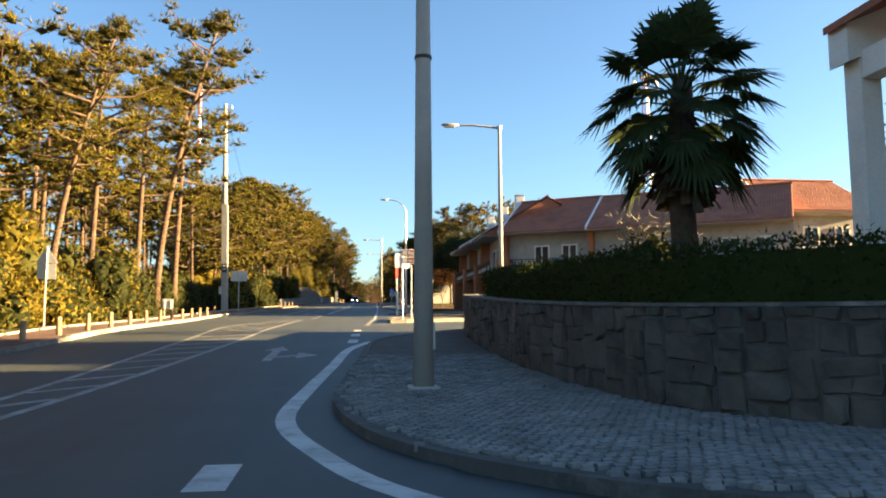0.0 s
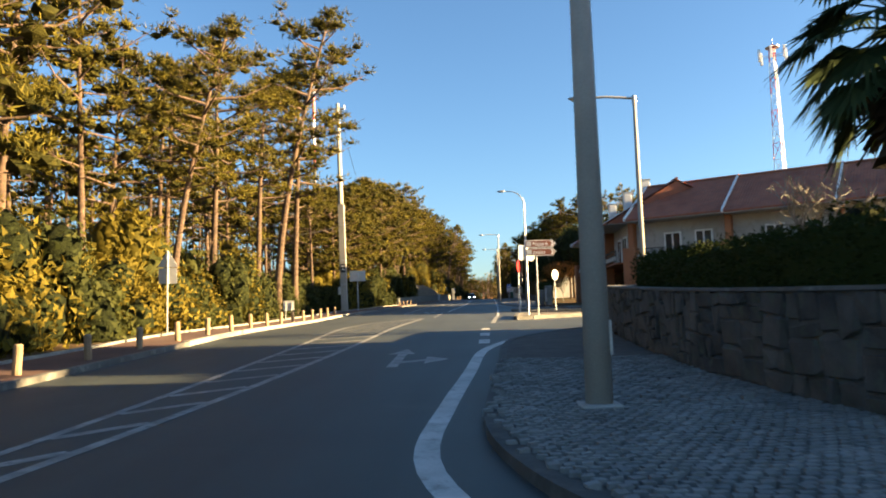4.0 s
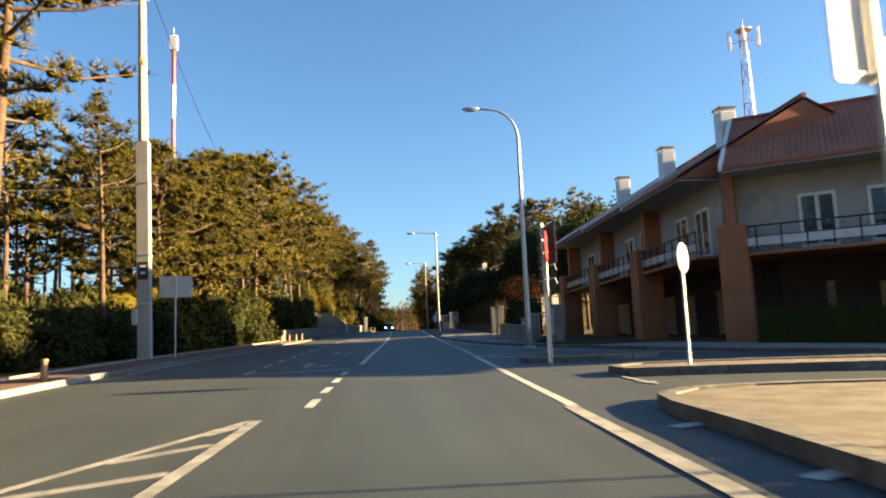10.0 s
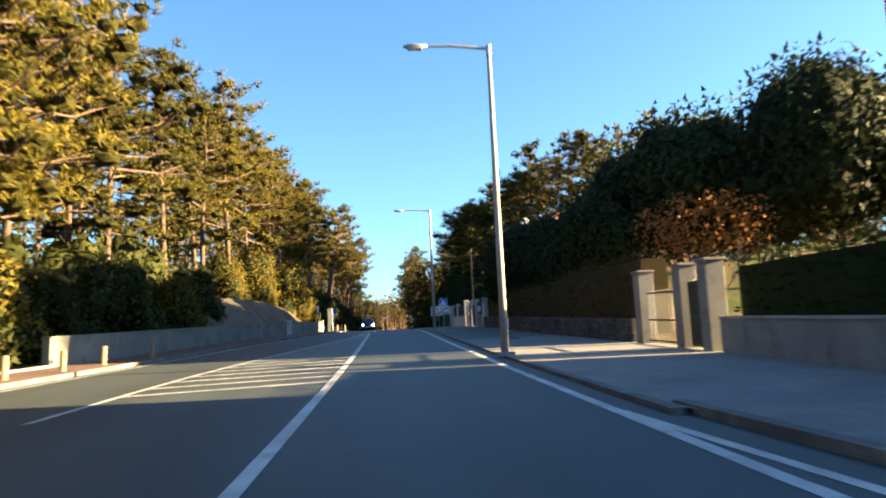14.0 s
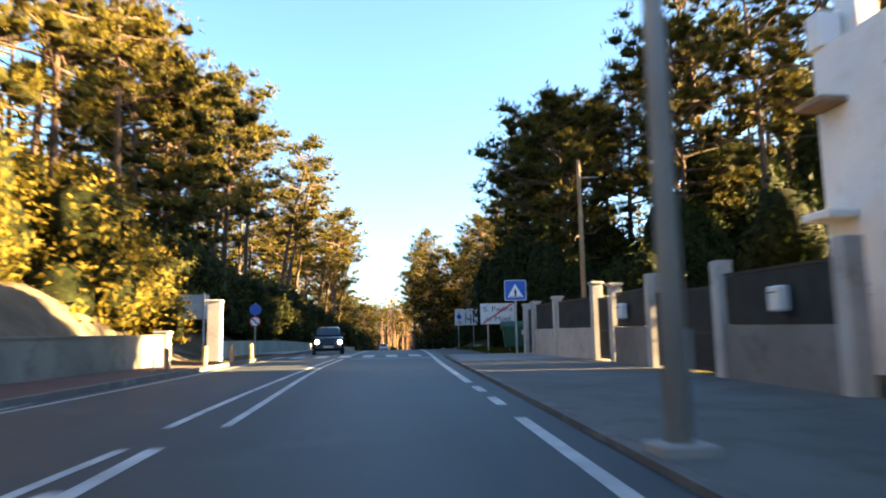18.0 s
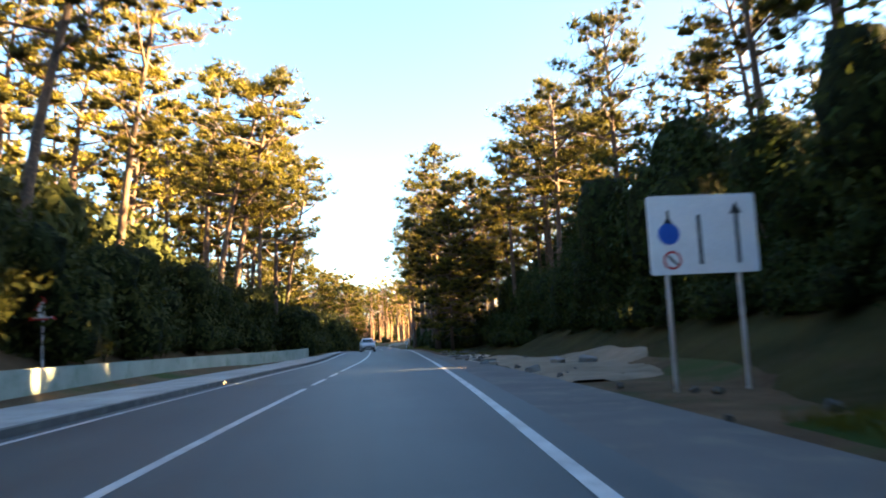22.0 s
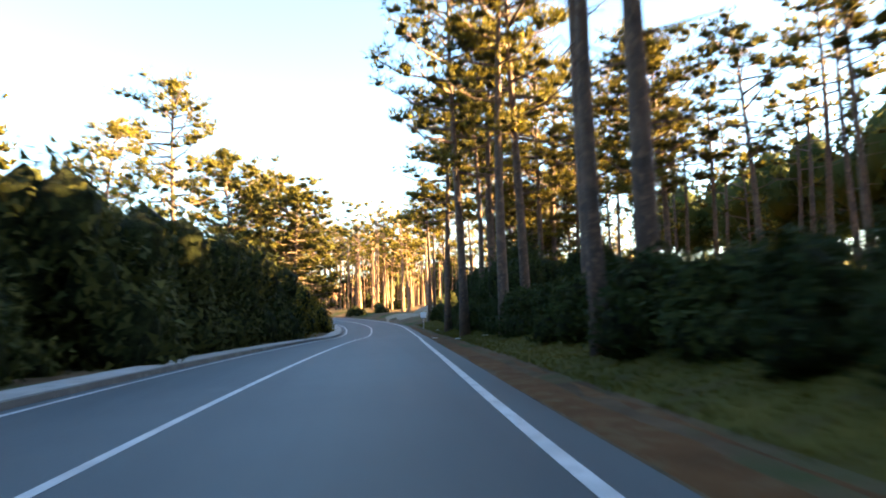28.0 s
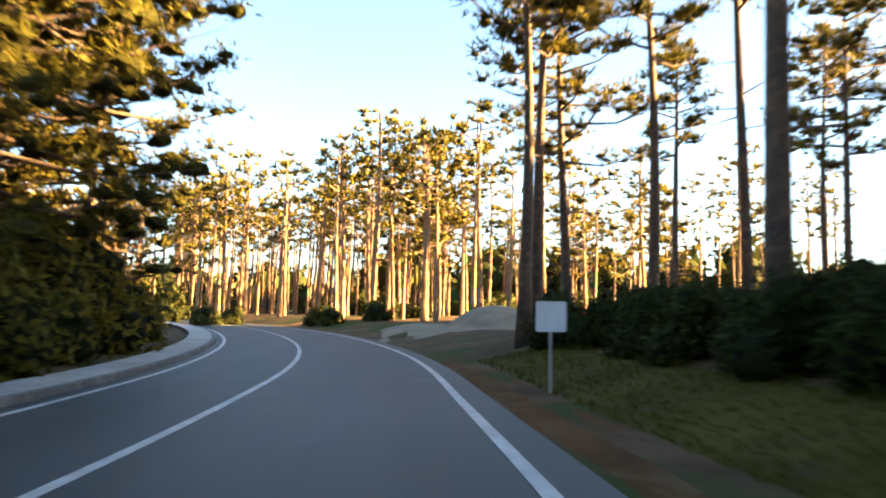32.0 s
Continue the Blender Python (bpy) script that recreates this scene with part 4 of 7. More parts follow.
for x, y, k, size in ((-18.5, 29, 2, 1.15), (-20, 43, 2, 1.1), (-21, 52, 0, 1.1), (-19, 60, 2, 0.95), (-22, 64, 4, 1.0), (-24, 34, 2, 1.2), (-17.5, 35, 0, 0.95)):
    plant_pine(BACK_PINES, k, x, y, size)
# the pine that leans over the road past the wall
plant_pine(PINES, 1, -2.3, 228.0, 1.2, -8)
for x, y, k, size in ((-6, 243, 2, 1.0), (-9, 251, 0, 1.0), (-5.5, 257, 2, 0.95), (-11, 238, 2, 1.1), (-8, 233, 4, 1.0)):
    plant_pine(BACK_PINES, k, x, y, size)
# single pines over the tall shrubs before the bend
plant_pine(PINES, 4, -6.5, 312.0, 0.86, 20)
plant_pine(PINES, 0, -5.5, 327.0, 1.42, 200)
plant_pine(PINES, 0, -7.5, 288.0, 0.9, 80)
# big pines at the verge and slender ones before the bend
for x, y, k, size in ((13.9, 241, 7, 0.72), (13.6, 250, 4, 1.2), (14.2, 259.5, 0, 1.15), (16.6, 246, 2, 1.1), (15.6, 277.5, 0, 1.3), (16.2, 283, 4, 1.2), (14.7, 278, 3, 1.1), (15.9, 294.2, 3, 1.25),
                      (17.0, 294.9, 0, 1.15), (17.2, 303.5, 3, 1.2), (15.4, 303, 0, 1.25), (17.5, 310, 3, 1.1), (19.9, 335.5, 3, 1.35), (17.6, 346.5, 3, 1.15), (18.3, 347.6, 3, 1.1), (20.2, 351, 0, 1.0),
                      (22.8, 349, 3, 1.15), (27, 357, 3, 1.0), (25.4, 347, 3, 1.2), (34.6, 357, 3, 1.0), (33, 353, 0, 1.0), (16.5, 320, 0, 1.25), (21.5, 322, 3, 1.1), (24, 330, 0, 1.1), (19.6, 316, 0, 1.1), (22.4, 313, 0, 1.15), (25, 319, 4, 1.1), (19.5, 226, 0, 1.1), (21, 233, 0, 1.15), (22.5, 240, 4, 1.1), (19.0, 238, 3, 1.1)):
    plant_pine(PINES, k, x, y, size)
# full pines over the tall hedge past the wall
plant_pine(PINES, 7, -2.5, 257.0, 0.62, 60)
# the big pine inside the bend
plant_pine(PINES, 7, 3.0, 341.5, 0.95, 40)
plant_pine(PINES, 7, -0.5, 349.5, 1.05, 200)
plant_pine(PINES, 5, 4.6, 345.5, 1.3, 90)
plant_pine(PINES, 2, -3.5, 341.0, 1.2, 140)
for j in range(760):
    y, x = tree_rng.uniform(374, 440), tree_rng.uniform(-75, 62)
    if (x > right_edge(338) - off_road(y) + 4.0 or y > 392) and (x < 22 or j % 4 == 0):
        bend_far.append((x, y, int(tree_rng.choice((0, 1, 1, 0, 2))), tree_rng.uniform(0.8, 1.1)))
left_far += [(tree_rng.uniform(-42, -21), tree_rng.uniform(40, 104), int(tree_rng.choice((0, 1, 2))), tree_rng.uniform(0.8, 1.0)) for _ in range(34)]
wood("wood_west", "pine wood with bare trunks behind the roadside trees", left_far)
wood("wood_east", "dark pine wood on the slope behind the roadside trees", right_far)
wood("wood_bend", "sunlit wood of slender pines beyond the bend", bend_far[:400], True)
scrub("scrub_bend", "low undergrowth between the pines beyond the bend", [(tree_rng.uniform(-90, 90), tree_rng.uniform(392, 450), tree_rng.uniform(0.5, 1.0)) for _ in range(150)] + [(x, 462 + tree_rng.uniform(-6, 6), tree_rng.uniform(1.8, 2.6)) for x in np.linspace(-150, 150, 60)]
      + [(x, 432 + tree_rng.uniform(-9, 9), tree_rng.uniform(2.2, 3.2)) for x in np.linspace(14, 140, 28)])
scrub("scrub_west", "dark undergrowth deep in the wood", [(left_kerb(y) - tree_rng.uniform(24, 48), y, tree_rng.uniform(0.8, 1.4)) for y in np.linspace(10, 360, 130)]
      + [(left_kerb(y) - tree_rng.uniform(11, 20), y, tree_rng.uniform(0.75, 1.1)) for y in np.linspace(30, 92, 34)])
scrub("scrub_east", "dark undergrowth deep in the wood", [(right_edge(y) + tree_rng.uniform(34, 60), y, tree_rng.uniform(0.7, 1.1)) for y in np.linspace(160, 392, 110)]
      + [(right_edge(y) + tree_rng.uniform(66, 78), y, tree_rng.uniform(1.8, 2.4)) for y in np.linspace(262, 352, 26)])
# a belt of full-crowned pines added deep in the eastern wood to block the low sun
BELT = mesh_arrays(bush_mesh(39, (9.5, 9.5, 9.5), 8, 700, 0.6, LEAVES_DARK, True, 1, False))
belt_v, belt_f, belt_n = [], [], 0
for row, back in enumerate((38, 50)):
    for y in np.arange(168 + 4 * row, 371, 6.0):
        x = right_edge(min(y, 338)) + back + tree_rng.uniform(-3, 3)
        base = terrain(x, y)
        co, polys = BELT
        m = np.array(pose(x, y, base + 6.5, 0, 0, tree_rng.uniform(0, 360)))
        belt_v.append(co @ m[:3, :3].T + m[:3, 3])
        belt_f += [[belt_n + i for i in p] for p in polys]
        belt_n += len(co)
        stem = [(x + a, y + b, z) for z in (base - 0.3, base + 10) for a, b in ((0.25, 0), (-0.12, 0.2), (-0.12, -0.2))]
        belt_v.append(np.array(stem))
        belt_f += [[belt_n + i for i in q] for q in ((0, 1, 4, 3), (1, 2, 5, 4), (2, 0, 3, 5))]
        belt_n += 6
tagged(new("wood_belt", pydata("wood_belt", np.concatenate(belt_v).tolist(), belt_f, [LEAVES_DARK], None, True)), "belt of tall full-crowned trees added deep in the wood to block low sun", "woodland", kind="stuff")
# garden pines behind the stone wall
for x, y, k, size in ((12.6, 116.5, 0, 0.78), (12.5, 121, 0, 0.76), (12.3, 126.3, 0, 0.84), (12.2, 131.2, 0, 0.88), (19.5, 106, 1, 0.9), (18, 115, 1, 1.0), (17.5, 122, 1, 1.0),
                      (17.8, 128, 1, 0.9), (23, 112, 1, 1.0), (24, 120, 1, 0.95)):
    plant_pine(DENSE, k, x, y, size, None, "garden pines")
# two more in the corner garden, unseen, added to cast shade over the near road
for x, y, size in ((18.6, 19.8, 0.85), (20.5, 18.8, 0.95)):
    plant_pine(DENSE, 0, x, y, size, None, "garden pines")
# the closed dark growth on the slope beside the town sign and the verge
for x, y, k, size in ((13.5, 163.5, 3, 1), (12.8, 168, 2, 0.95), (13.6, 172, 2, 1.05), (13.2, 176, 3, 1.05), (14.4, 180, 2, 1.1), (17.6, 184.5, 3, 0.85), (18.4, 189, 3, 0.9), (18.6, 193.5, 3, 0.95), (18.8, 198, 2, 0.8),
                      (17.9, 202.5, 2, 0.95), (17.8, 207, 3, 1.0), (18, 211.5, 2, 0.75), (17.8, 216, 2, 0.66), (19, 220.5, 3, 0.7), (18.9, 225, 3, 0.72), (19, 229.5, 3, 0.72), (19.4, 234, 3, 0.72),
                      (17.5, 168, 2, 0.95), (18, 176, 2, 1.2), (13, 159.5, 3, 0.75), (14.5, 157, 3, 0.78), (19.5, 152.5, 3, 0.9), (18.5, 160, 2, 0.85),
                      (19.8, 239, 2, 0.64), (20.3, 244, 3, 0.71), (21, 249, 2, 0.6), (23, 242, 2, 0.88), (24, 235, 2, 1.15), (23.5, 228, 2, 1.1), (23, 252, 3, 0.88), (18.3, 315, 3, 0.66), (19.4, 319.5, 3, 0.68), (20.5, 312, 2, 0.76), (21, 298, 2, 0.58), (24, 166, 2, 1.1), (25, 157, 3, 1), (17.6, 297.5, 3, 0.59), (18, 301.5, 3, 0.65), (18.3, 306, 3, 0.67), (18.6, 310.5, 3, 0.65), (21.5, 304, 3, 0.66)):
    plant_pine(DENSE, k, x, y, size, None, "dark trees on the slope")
for x, y, k, size in ((23.2, 321.8, 7, 0.66), (26.0, 324.5, 0, 0.8), (27.5, 321.0, 0, 0.85)):
    plant_pine(PINES, k, x, y, size, None, "dark pines before the bend")
# garden trees added mostly out of view to keep the footpath wall in shade
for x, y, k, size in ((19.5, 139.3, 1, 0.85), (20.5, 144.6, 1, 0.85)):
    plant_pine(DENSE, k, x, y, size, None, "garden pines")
for x, y, k, size in ((14.5, 166, 2, 1.05), (16.5, 171, 2, 1.1), (15.0, 178, 0, 1.0), (20, 163, 2, 1.1), (24, 152, 4, 0.9), (27, 160, 2, 1.0), (23, 170, 2, 1.0)):
    plant_pine(PINES, k, x, y, size)

# shrubs
for x, y, size in ((9.9, 18.5, 0.72), (9.7, 21.6, 0.75), (9.6, 24.4, 0.7)):
    plant_bush(0, x, y, size, "dark evergreen shrub in the corner garden", mesh=DARK_BUSHES[0])
back_olive, back_green = [], []
y = 6.0
while y < 334:
    if not (129 < y < 160):
        x = left_kerb(y) - (4.6 if y < 105 else 5.0 if y < 240 else 3.1) - tree_rng.uniform(0, 1.0)
        k = int(tree_rng.choice((0, 1, 3, 3) if y > 62 else (0, 1, 3)))
        # sunlit stretches take the leaves with sun in their colour
        golden_green = (y < 48 or 76 < y < 108 or y > 318) and tree_rng.random() < 0.75
        if golden_green:
            plant_bush(0, x, y, tree_rng.uniform(0.85, 1.15), "shrub on leaning stems in sunlit golden green", mesh=OLIVE_BUSHES[k % 2])
            back_olive.append((x - 3.2, y + 1.5, tree_rng.uniform(1.05, 1.35)))
        else:
            plant_bush(3 if y > 284 else k, x, y, (tree_rng.uniform(0.9, 1.15) + (0.3 if 284 < y < 318 else 0.0)) * (0.68 if 48 < y < 76 else 1.0))
            back_green.append((x - 3.4, y + 1.5, tree_rng.uniform(1.0, 1.35) * (0.7 if 48 < y < 76 else 1.0)))
    y += 2.9
scrub("undergrowth_olive", "undergrowth behind the roadside shrubs in sunlit golden green", back_olive, mesh_arrays(OLIVE_BUSHES[1]), LEAVES_SUNLIT)
scrub("undergrowth_green", "dark green undergrowth behind the roadside shrubs", back_green, mesh_arrays(BACK_BUSHES[1]), LEAVES)
y = 185.0
while y < 226:
    plant_bush(0, right_edge(y) + 8.0 + tree_rng.uniform(0, 0.6), y, tree_rng.uniform(0.7, 0.95), "dense dark shrub on the bank", mesh=DARK_BUSHES[0])
    y += 2.3
y = 226.0
while y < 318:
    x = right_edge(y) + 3.5 + 3.0 * (1 - smooth(240, 258, y)) + tree_rng.uniform(0, 0.4)
    low = 0.9 if y < 252 else 0.72
    plant_bush(0, x, y, tree_rng.uniform(0.9, 1.1) * low, "dense dark shrub at the edge of the wood", mesh=DARK_BUSHES[0])
    plant_bush(0, x + 2.6, y + 1.4, tree_rng.uniform(0.9, 1.05) * low * (1.0 if y < 252 else 0.85), "dense dark shrub at the edge of the wood", mesh=DARK_BUSHES[1])
    y += 2.4
y = 319.0
while y < 345:
    x = right_edge(y) + 3.8 + 0.04 * (y - 319) + tree_rng.uniform(0, 0.6)
    for k in range(3):
        plant_bush(0, x + 2.3 * k, y + 0.8 * k, tree_rng.uniform(0.55, 0.72) * (1.25 if y < 331 else 0.92), "low dark shrub under the pines", mesh=DARK_BUSHES[k % 2])
    y += 2.0
for x, y, size in ((18.3, 344.5, 0.62), (18.9, 348, 0.66), (19.8, 351.5, 0.7), (21, 345.5, 0.7), (22.4, 349.5, 0.75), (24.5, 344, 0.75), (26, 350, 0.8), (18.7, 326.5, 0.66), (28, 345, 0.8), (30, 351, 0.85)):
    plant_bush(0, x, y, size, "low dark shrub under the pines", mesh=DARK_BUSHES[0])
for x, y, k, size in ((-7.0, 153.2, 3, 1.3), (-5.9, 156.6, 3, 1.0), (-9.6, 150.0, 3, 1.35), (-9.8, 157, 0, 1.4), (-11.0, 143.5, 0, 1.1), (-9.5, 121, 0, 0.8)):
    plant_bush(k, x, y, size, "large shrub on the bank in sunlit golden green", mesh=OLIVE_BUSH)
for x, y, size in ((5.8, 334.5, 0.8), (5.4, 337.5, 1.0), (5.2, 341.5, 1.0), (4.6, 345.5, 1.05), (2.6, 349.5, 1.05), (3.6, 353, 0.8), (0.6, 355, 1.1), (-0.5, 361, 1.0), (2.0, 343, 1.2), (0.5, 350, 1.2), (-4, 358, 1.2), (-4, 365, 1.1), (-8, 362, 1.2)):
    plant_bush(1, x, y, size, "shrub inside the bend in sunlit olive green", mesh=OLIVE_BUSHES[0])
for j in range(24):
    plant_bush(2, tree_rng.uniform(-30, 24), tree_rng.uniform(374, 381), tree_rng.uniform(0.6, 1.0))


# ---- walls, hedges, gates ----
def line_length(line):
    pts = [Vector(p) for p in line]
    return sum((b - a).length for a, b in zip(pts, pts[1:]))


def along(line, d):
    """The point d metres along a line of (x, s), and the way there."""
    pts = [Vector(p) for p in line]
    for a, b in zip(pts, pts[1:]):
        n = (b - a).length
        if d <= n or b is pts[-1]:
            return a + (b - a) * (d / n), (b - a) / n
        d -= n


def stone_mesh(seed):
    rng = random.Random(seed)
    bm = bmesh.new()
    bmesh.ops.create_cube(bm, size=1.0)
    bmesh.ops.bevel(bm, geom=list(bm.edges), offset=0.12, segments=1, affect="EDGES")
    for v in bm.verts:
        v.co += Vector([rng.uniform(-0.075, 0.075) for _ in range(3)])
        if v.co.y < -0.3:
            v.co.y -= 0.12 * (0.5 - abs(v.co.x)) + rng.uniform(0, 0.05)
    return mesh_of("stone", bm, STONE)


STONES = [stone_mesh(k) for k in range(6)]


def stone_wall(name, label, line, high, sizes, course, seed, base=0.1, cap=True, tilt=5):
    """A wall of rubble stones laid in uneven courses along a line, road side on its right or left as drawn."""
    rng = random.Random(seed)
    wall = part(name, ribbon(bmesh.new(), line, 0.34, base + high, high + 0.3), MORTAR)
    tagged(wall, label, "wall", kind="structure")
    total, d = line_length(line), 0.0
    while d < total:
        bay = rng.uniform(*sizes)
        z = 0.02
        while z < high - 0.04:
            h = rng.uniform(*course)
            h = high - z if high - z - h < 0.09 else min(h, high - z)
            cut = rng.uniform(0.35, 0.65) if bay > 0.4 and rng.random() < 0.4 else 1.0
            for lo, hi in ((0.0, cut), (cut, 1.0)):
                if hi - lo < 0.05:
                    continue
                p, way = along(line, min(max(d + bay * (lo + hi) / 2, 0.02), total - 0.02))
                ob = new("stone", rng.choice(STONES))
                ob.matrix_world = (Matrix.Translation(at(p.x, p.y, base + z + h / 2)) @ pose(0, 0, 0, 0, 0, math.degrees(math.atan2(way.y, way.x)))
                                   @ pose(0, 0, 0, 0, rng.uniform(-tilt, tilt), rng.uniform(-4, 4))
                                   @ Matrix.Diagonal((bay * (hi - lo) * rng.uniform(0.93, 1.06), rng.uniform(0.39, 0.47), h * rng.uniform(0.92, 1.05), 1)))
                ob.parent = wall
            z += h
        d += bay
    if cap:
        part("coping", ribbon(bmesh.new(), line, 0.46, base + high + 0.045, 0.045), KERB, wall, "grey concrete coping")
    return wall


CORNER_WALL = rounded([(15, 1.5), (8.2, 4.6), (5.6, 6.9), (4.9, 7.8), (4.15, 8.9), (3.75, 11.0), (3.55, 14.0), (3.6, 17.5), (3.85, 22.0), (4.35, 26.2), (5.1, 27.4), (8.5, 26.6), (17, 21.5), (30, 13)], 4)
stone_wall("wall_corner", "retaining wall of dark rubble stones with a thin coping", CORNER_WALL, 1.27, (0.28, 0.7), (0.16, 0.5), 4)
EAST_WALL = [(9.75, 103.5), (9.75, 112), (9.7, 120), (9.9, 128), (9.95, 134.6)]
stone_wall("wall_east", "low dry-stone wall of flat slabs under a hedge", EAST_WALL, 0.82, (0.5, 1.1), (0.09, 0.24), 8, 0.03, False, 4)


def hedge(label, line, wide, lo, hi, seed, mat=LEAVES_DARK, leaf=0.11, density=95, name="hedge"):
    """A clipped hedge: a solid heart with a skin of small leaves."""
    rng = np.random.default_rng(seed)
    total = line_length(line)
    tris = []
    n = int(total * density)
    bm = bmesh.new()
    top = (lambda d: hi[0] + (hi[1] - hi[0]) * d / total) if isinstance(hi, tuple) else (lambda d: hi)
    steps = max(2, int(total / 1.2))
    rows = []
    for k in range(steps + 1):
        d = total * k / steps
        p, way = along(line, min(max(d, 0.01), total - 0.01))
        nrm = Vector((way.y, -way.x))
        ring = []
        for u, v in ((-0.42, 0), (0.42, 0), (0.42, 0.93), (-0.42, 0.93)):
            q = p + nrm * u * wide
            ring.append(bm.verts.new(at(q.x, q.y, lo + (top(d) - lo) * v + (0.06 * noise.noise(Vector((d, 0, seed))) if v else 0))))
        rows.append(ring)
    for a, b in zip(rows, rows[1:]):
        for i in range(4):
            bm.faces.new((a[i], a[(i + 1) % 4], b[(i + 1) % 4], b[i]))
    bm.faces.new(rows[0])
    bm.faces.new(rows[-1][::-1])
    verts = [tuple(v.co) for v in bm.verts]
    bm.verts.index_update()
    faces = [[v.index for v in f.verts] for f in bm.faces]
    bm.free()
    base = len(verts)
    ds = rng.uniform(0, total, n)
    for d in ds:
        p, way = along(line, min(max(d, 0.01), total - 0.01))
        nrm = Vector((way.y, -way.x))
        high = top(d) - lo
        u = rng.uniform(0, 2 * high + wide)
        if u < high:
            off, z, out = -0.5, u, Vector((-nrm.x, -nrm.y, 0.2))
        elif u < high + wide:
            off, z, out = (u - high) / wide - 0.5, high, Vector((0, 0, 1))
        else:
            off, z, out = 0.5, u - high - wide, Vector((nrm.x, nrm.y, 0.2))
        q = p + nrm * off * wide
        c = at(q.x, q.y, lo + z) + out * float(rng.normal(0.0, 0.06))
        a = Vector(rng.normal(0, 1, 3)).normalized() * leaf * 0.5
        b = (out + Vector(rng.normal(0, 0.7, 3))).normalized() * leaf * 1.3
        tris += [tuple(c - a), tuple(c + a), tuple(c + b)]
    faces += [[base + 3 * k, base + 3 * k + 1, base + 3 * k + 2] for k in range(len(tris) // 3)]
    return tagged(new(name, pydata(name, verts + tris, faces, [mat])), label, "hedge")


HEDGE_BROWN = leafy("brown_hedge_leaves", (0.03, 0.022, 0.01), (0.075, 0.055, 0.022), 0.2)
corner_hedge = rounded([(15.4, 2.4), (8.6, 5.4), (6.1, 7.5), (4.9, 9.2), (4.45, 11.2), (4.3, 14.0), (4.35, 17.5), (4.6, 22.0)], 4)
hedge("dark clipped hedge on top of the stone wall", corner_hedge, 1.0, 1.0, 2.12, 41, leaf=0.055, density=950)
hedge("dark hedge above the low garden wall", [(7.9, 77.6), (8.6, 84.0), (9.6, 91.0), (10.2, 96.4)], 1.2, 0.3, 2.3, 43, density=150)
hedge("brown clipped hedge above the stone wall", [(10.5, 103.5), (10.5, 112), (10.45, 120), (10.7, 128), (10.75, 134.2)], 1.1, 0.3, (3.1, 2.3), 44, HEDGE_BROWN, density=160)


def wall_run(name, label, line, wide, high, mat, base=0.0, cap=None):
    ob = part(name, ribbon(bmesh.new(), line, wide, base + high, high + 0.3), mat)
    tagged(ob, label, "wall", kind="structure")
    if cap:
        part("coping", ribbon(bmesh.new(), line, wide + 0.08, base + high + 0.05, 0.05), cap, ob)
    return ob


wall_run("wall_garden", "low rendered garden wall with stains", rounded([(6.7, 72.5), (6.95, 77.0), (7.7, 83.5), (8.8, 91.0), (9.3, 96.6)], 5), 0.22, 0.8, RENDER_WALL, 0.1, CONCRETE)
west_low = rounded([(left_kerb(s) - 2.5, s) for s in (104, 112, 120, 128, 136, 142)] + [(-3.75, 147.0), (-3.35, 150.9)], 3)
wall_run("wall_west", "low rendered wall beside the footpath", west_low, 0.25, 0.98, DULL_WALL, 0.05, DULL_WALL)
mossy = rounded([(-2.65, 156.3), (-3.15, 166), (-2.5, 181), (-2.0, 193), (-1.45, 208), (-0.4, 220), (1.1, 231), (1.75, 238)], 5)
wall_run("wall_moss", "long low wall green with moss", mossy, 0.28, 0.82, GREEN_WALL, 0.0)


def pillar(x, s, wide, high, label="whitewashed gate pillar with a cap", mat=OLD_WHITE, cap=True):
    ob = thing("gate_pillar", label, "pillar", "gate pillars", "", at(x, s, 0.08))
    part("shaft", boxed((-wide / 2, -wide / 2, -0.2), (wide / 2, wide / 2, high - 0.08), 0.012), mat, ob)
    if cap:
        part("cap", boxed((-wide / 2 - 0.05, -wide / 2 - 0.05, high - 0.08), (wide / 2 + 0.05, wide / 2 + 0.05, high), 0.015), mat, ob)
    return ob


for s, x, high in ((157.4, 10.15, 2.1), (156.3, 10.25, 2.15), (153.2, 10.35, 2.2), (149.2, 10.55, 2.45), (147.6, 10.6, 2.3), (144.2, 10.4, 2.4), (140.2, 10.2, 2.35), (136.2, 10.1, 2.35), (134.9, 10.0, 2.3)):
    pillar(x, s, 0.32, high, cap=s > 145)
for s, x in ((97.2, 9.35), (99.2, 9.55), (102.6, 9.7)):
    pillar(x, s, 0.5, 2.35, "grey rendered gate pillar", RENDER_WALL)
pillar(-2.6, 155.9, 0.5, 2.35, "white rendered post at the end of the wall")
FENCE_NET = surface("dark_screen", (0.012, 0.016, 0.015), (0.028, 0.034, 0.03), 2, 60, 0.85, 0, 0.3, 0.004)
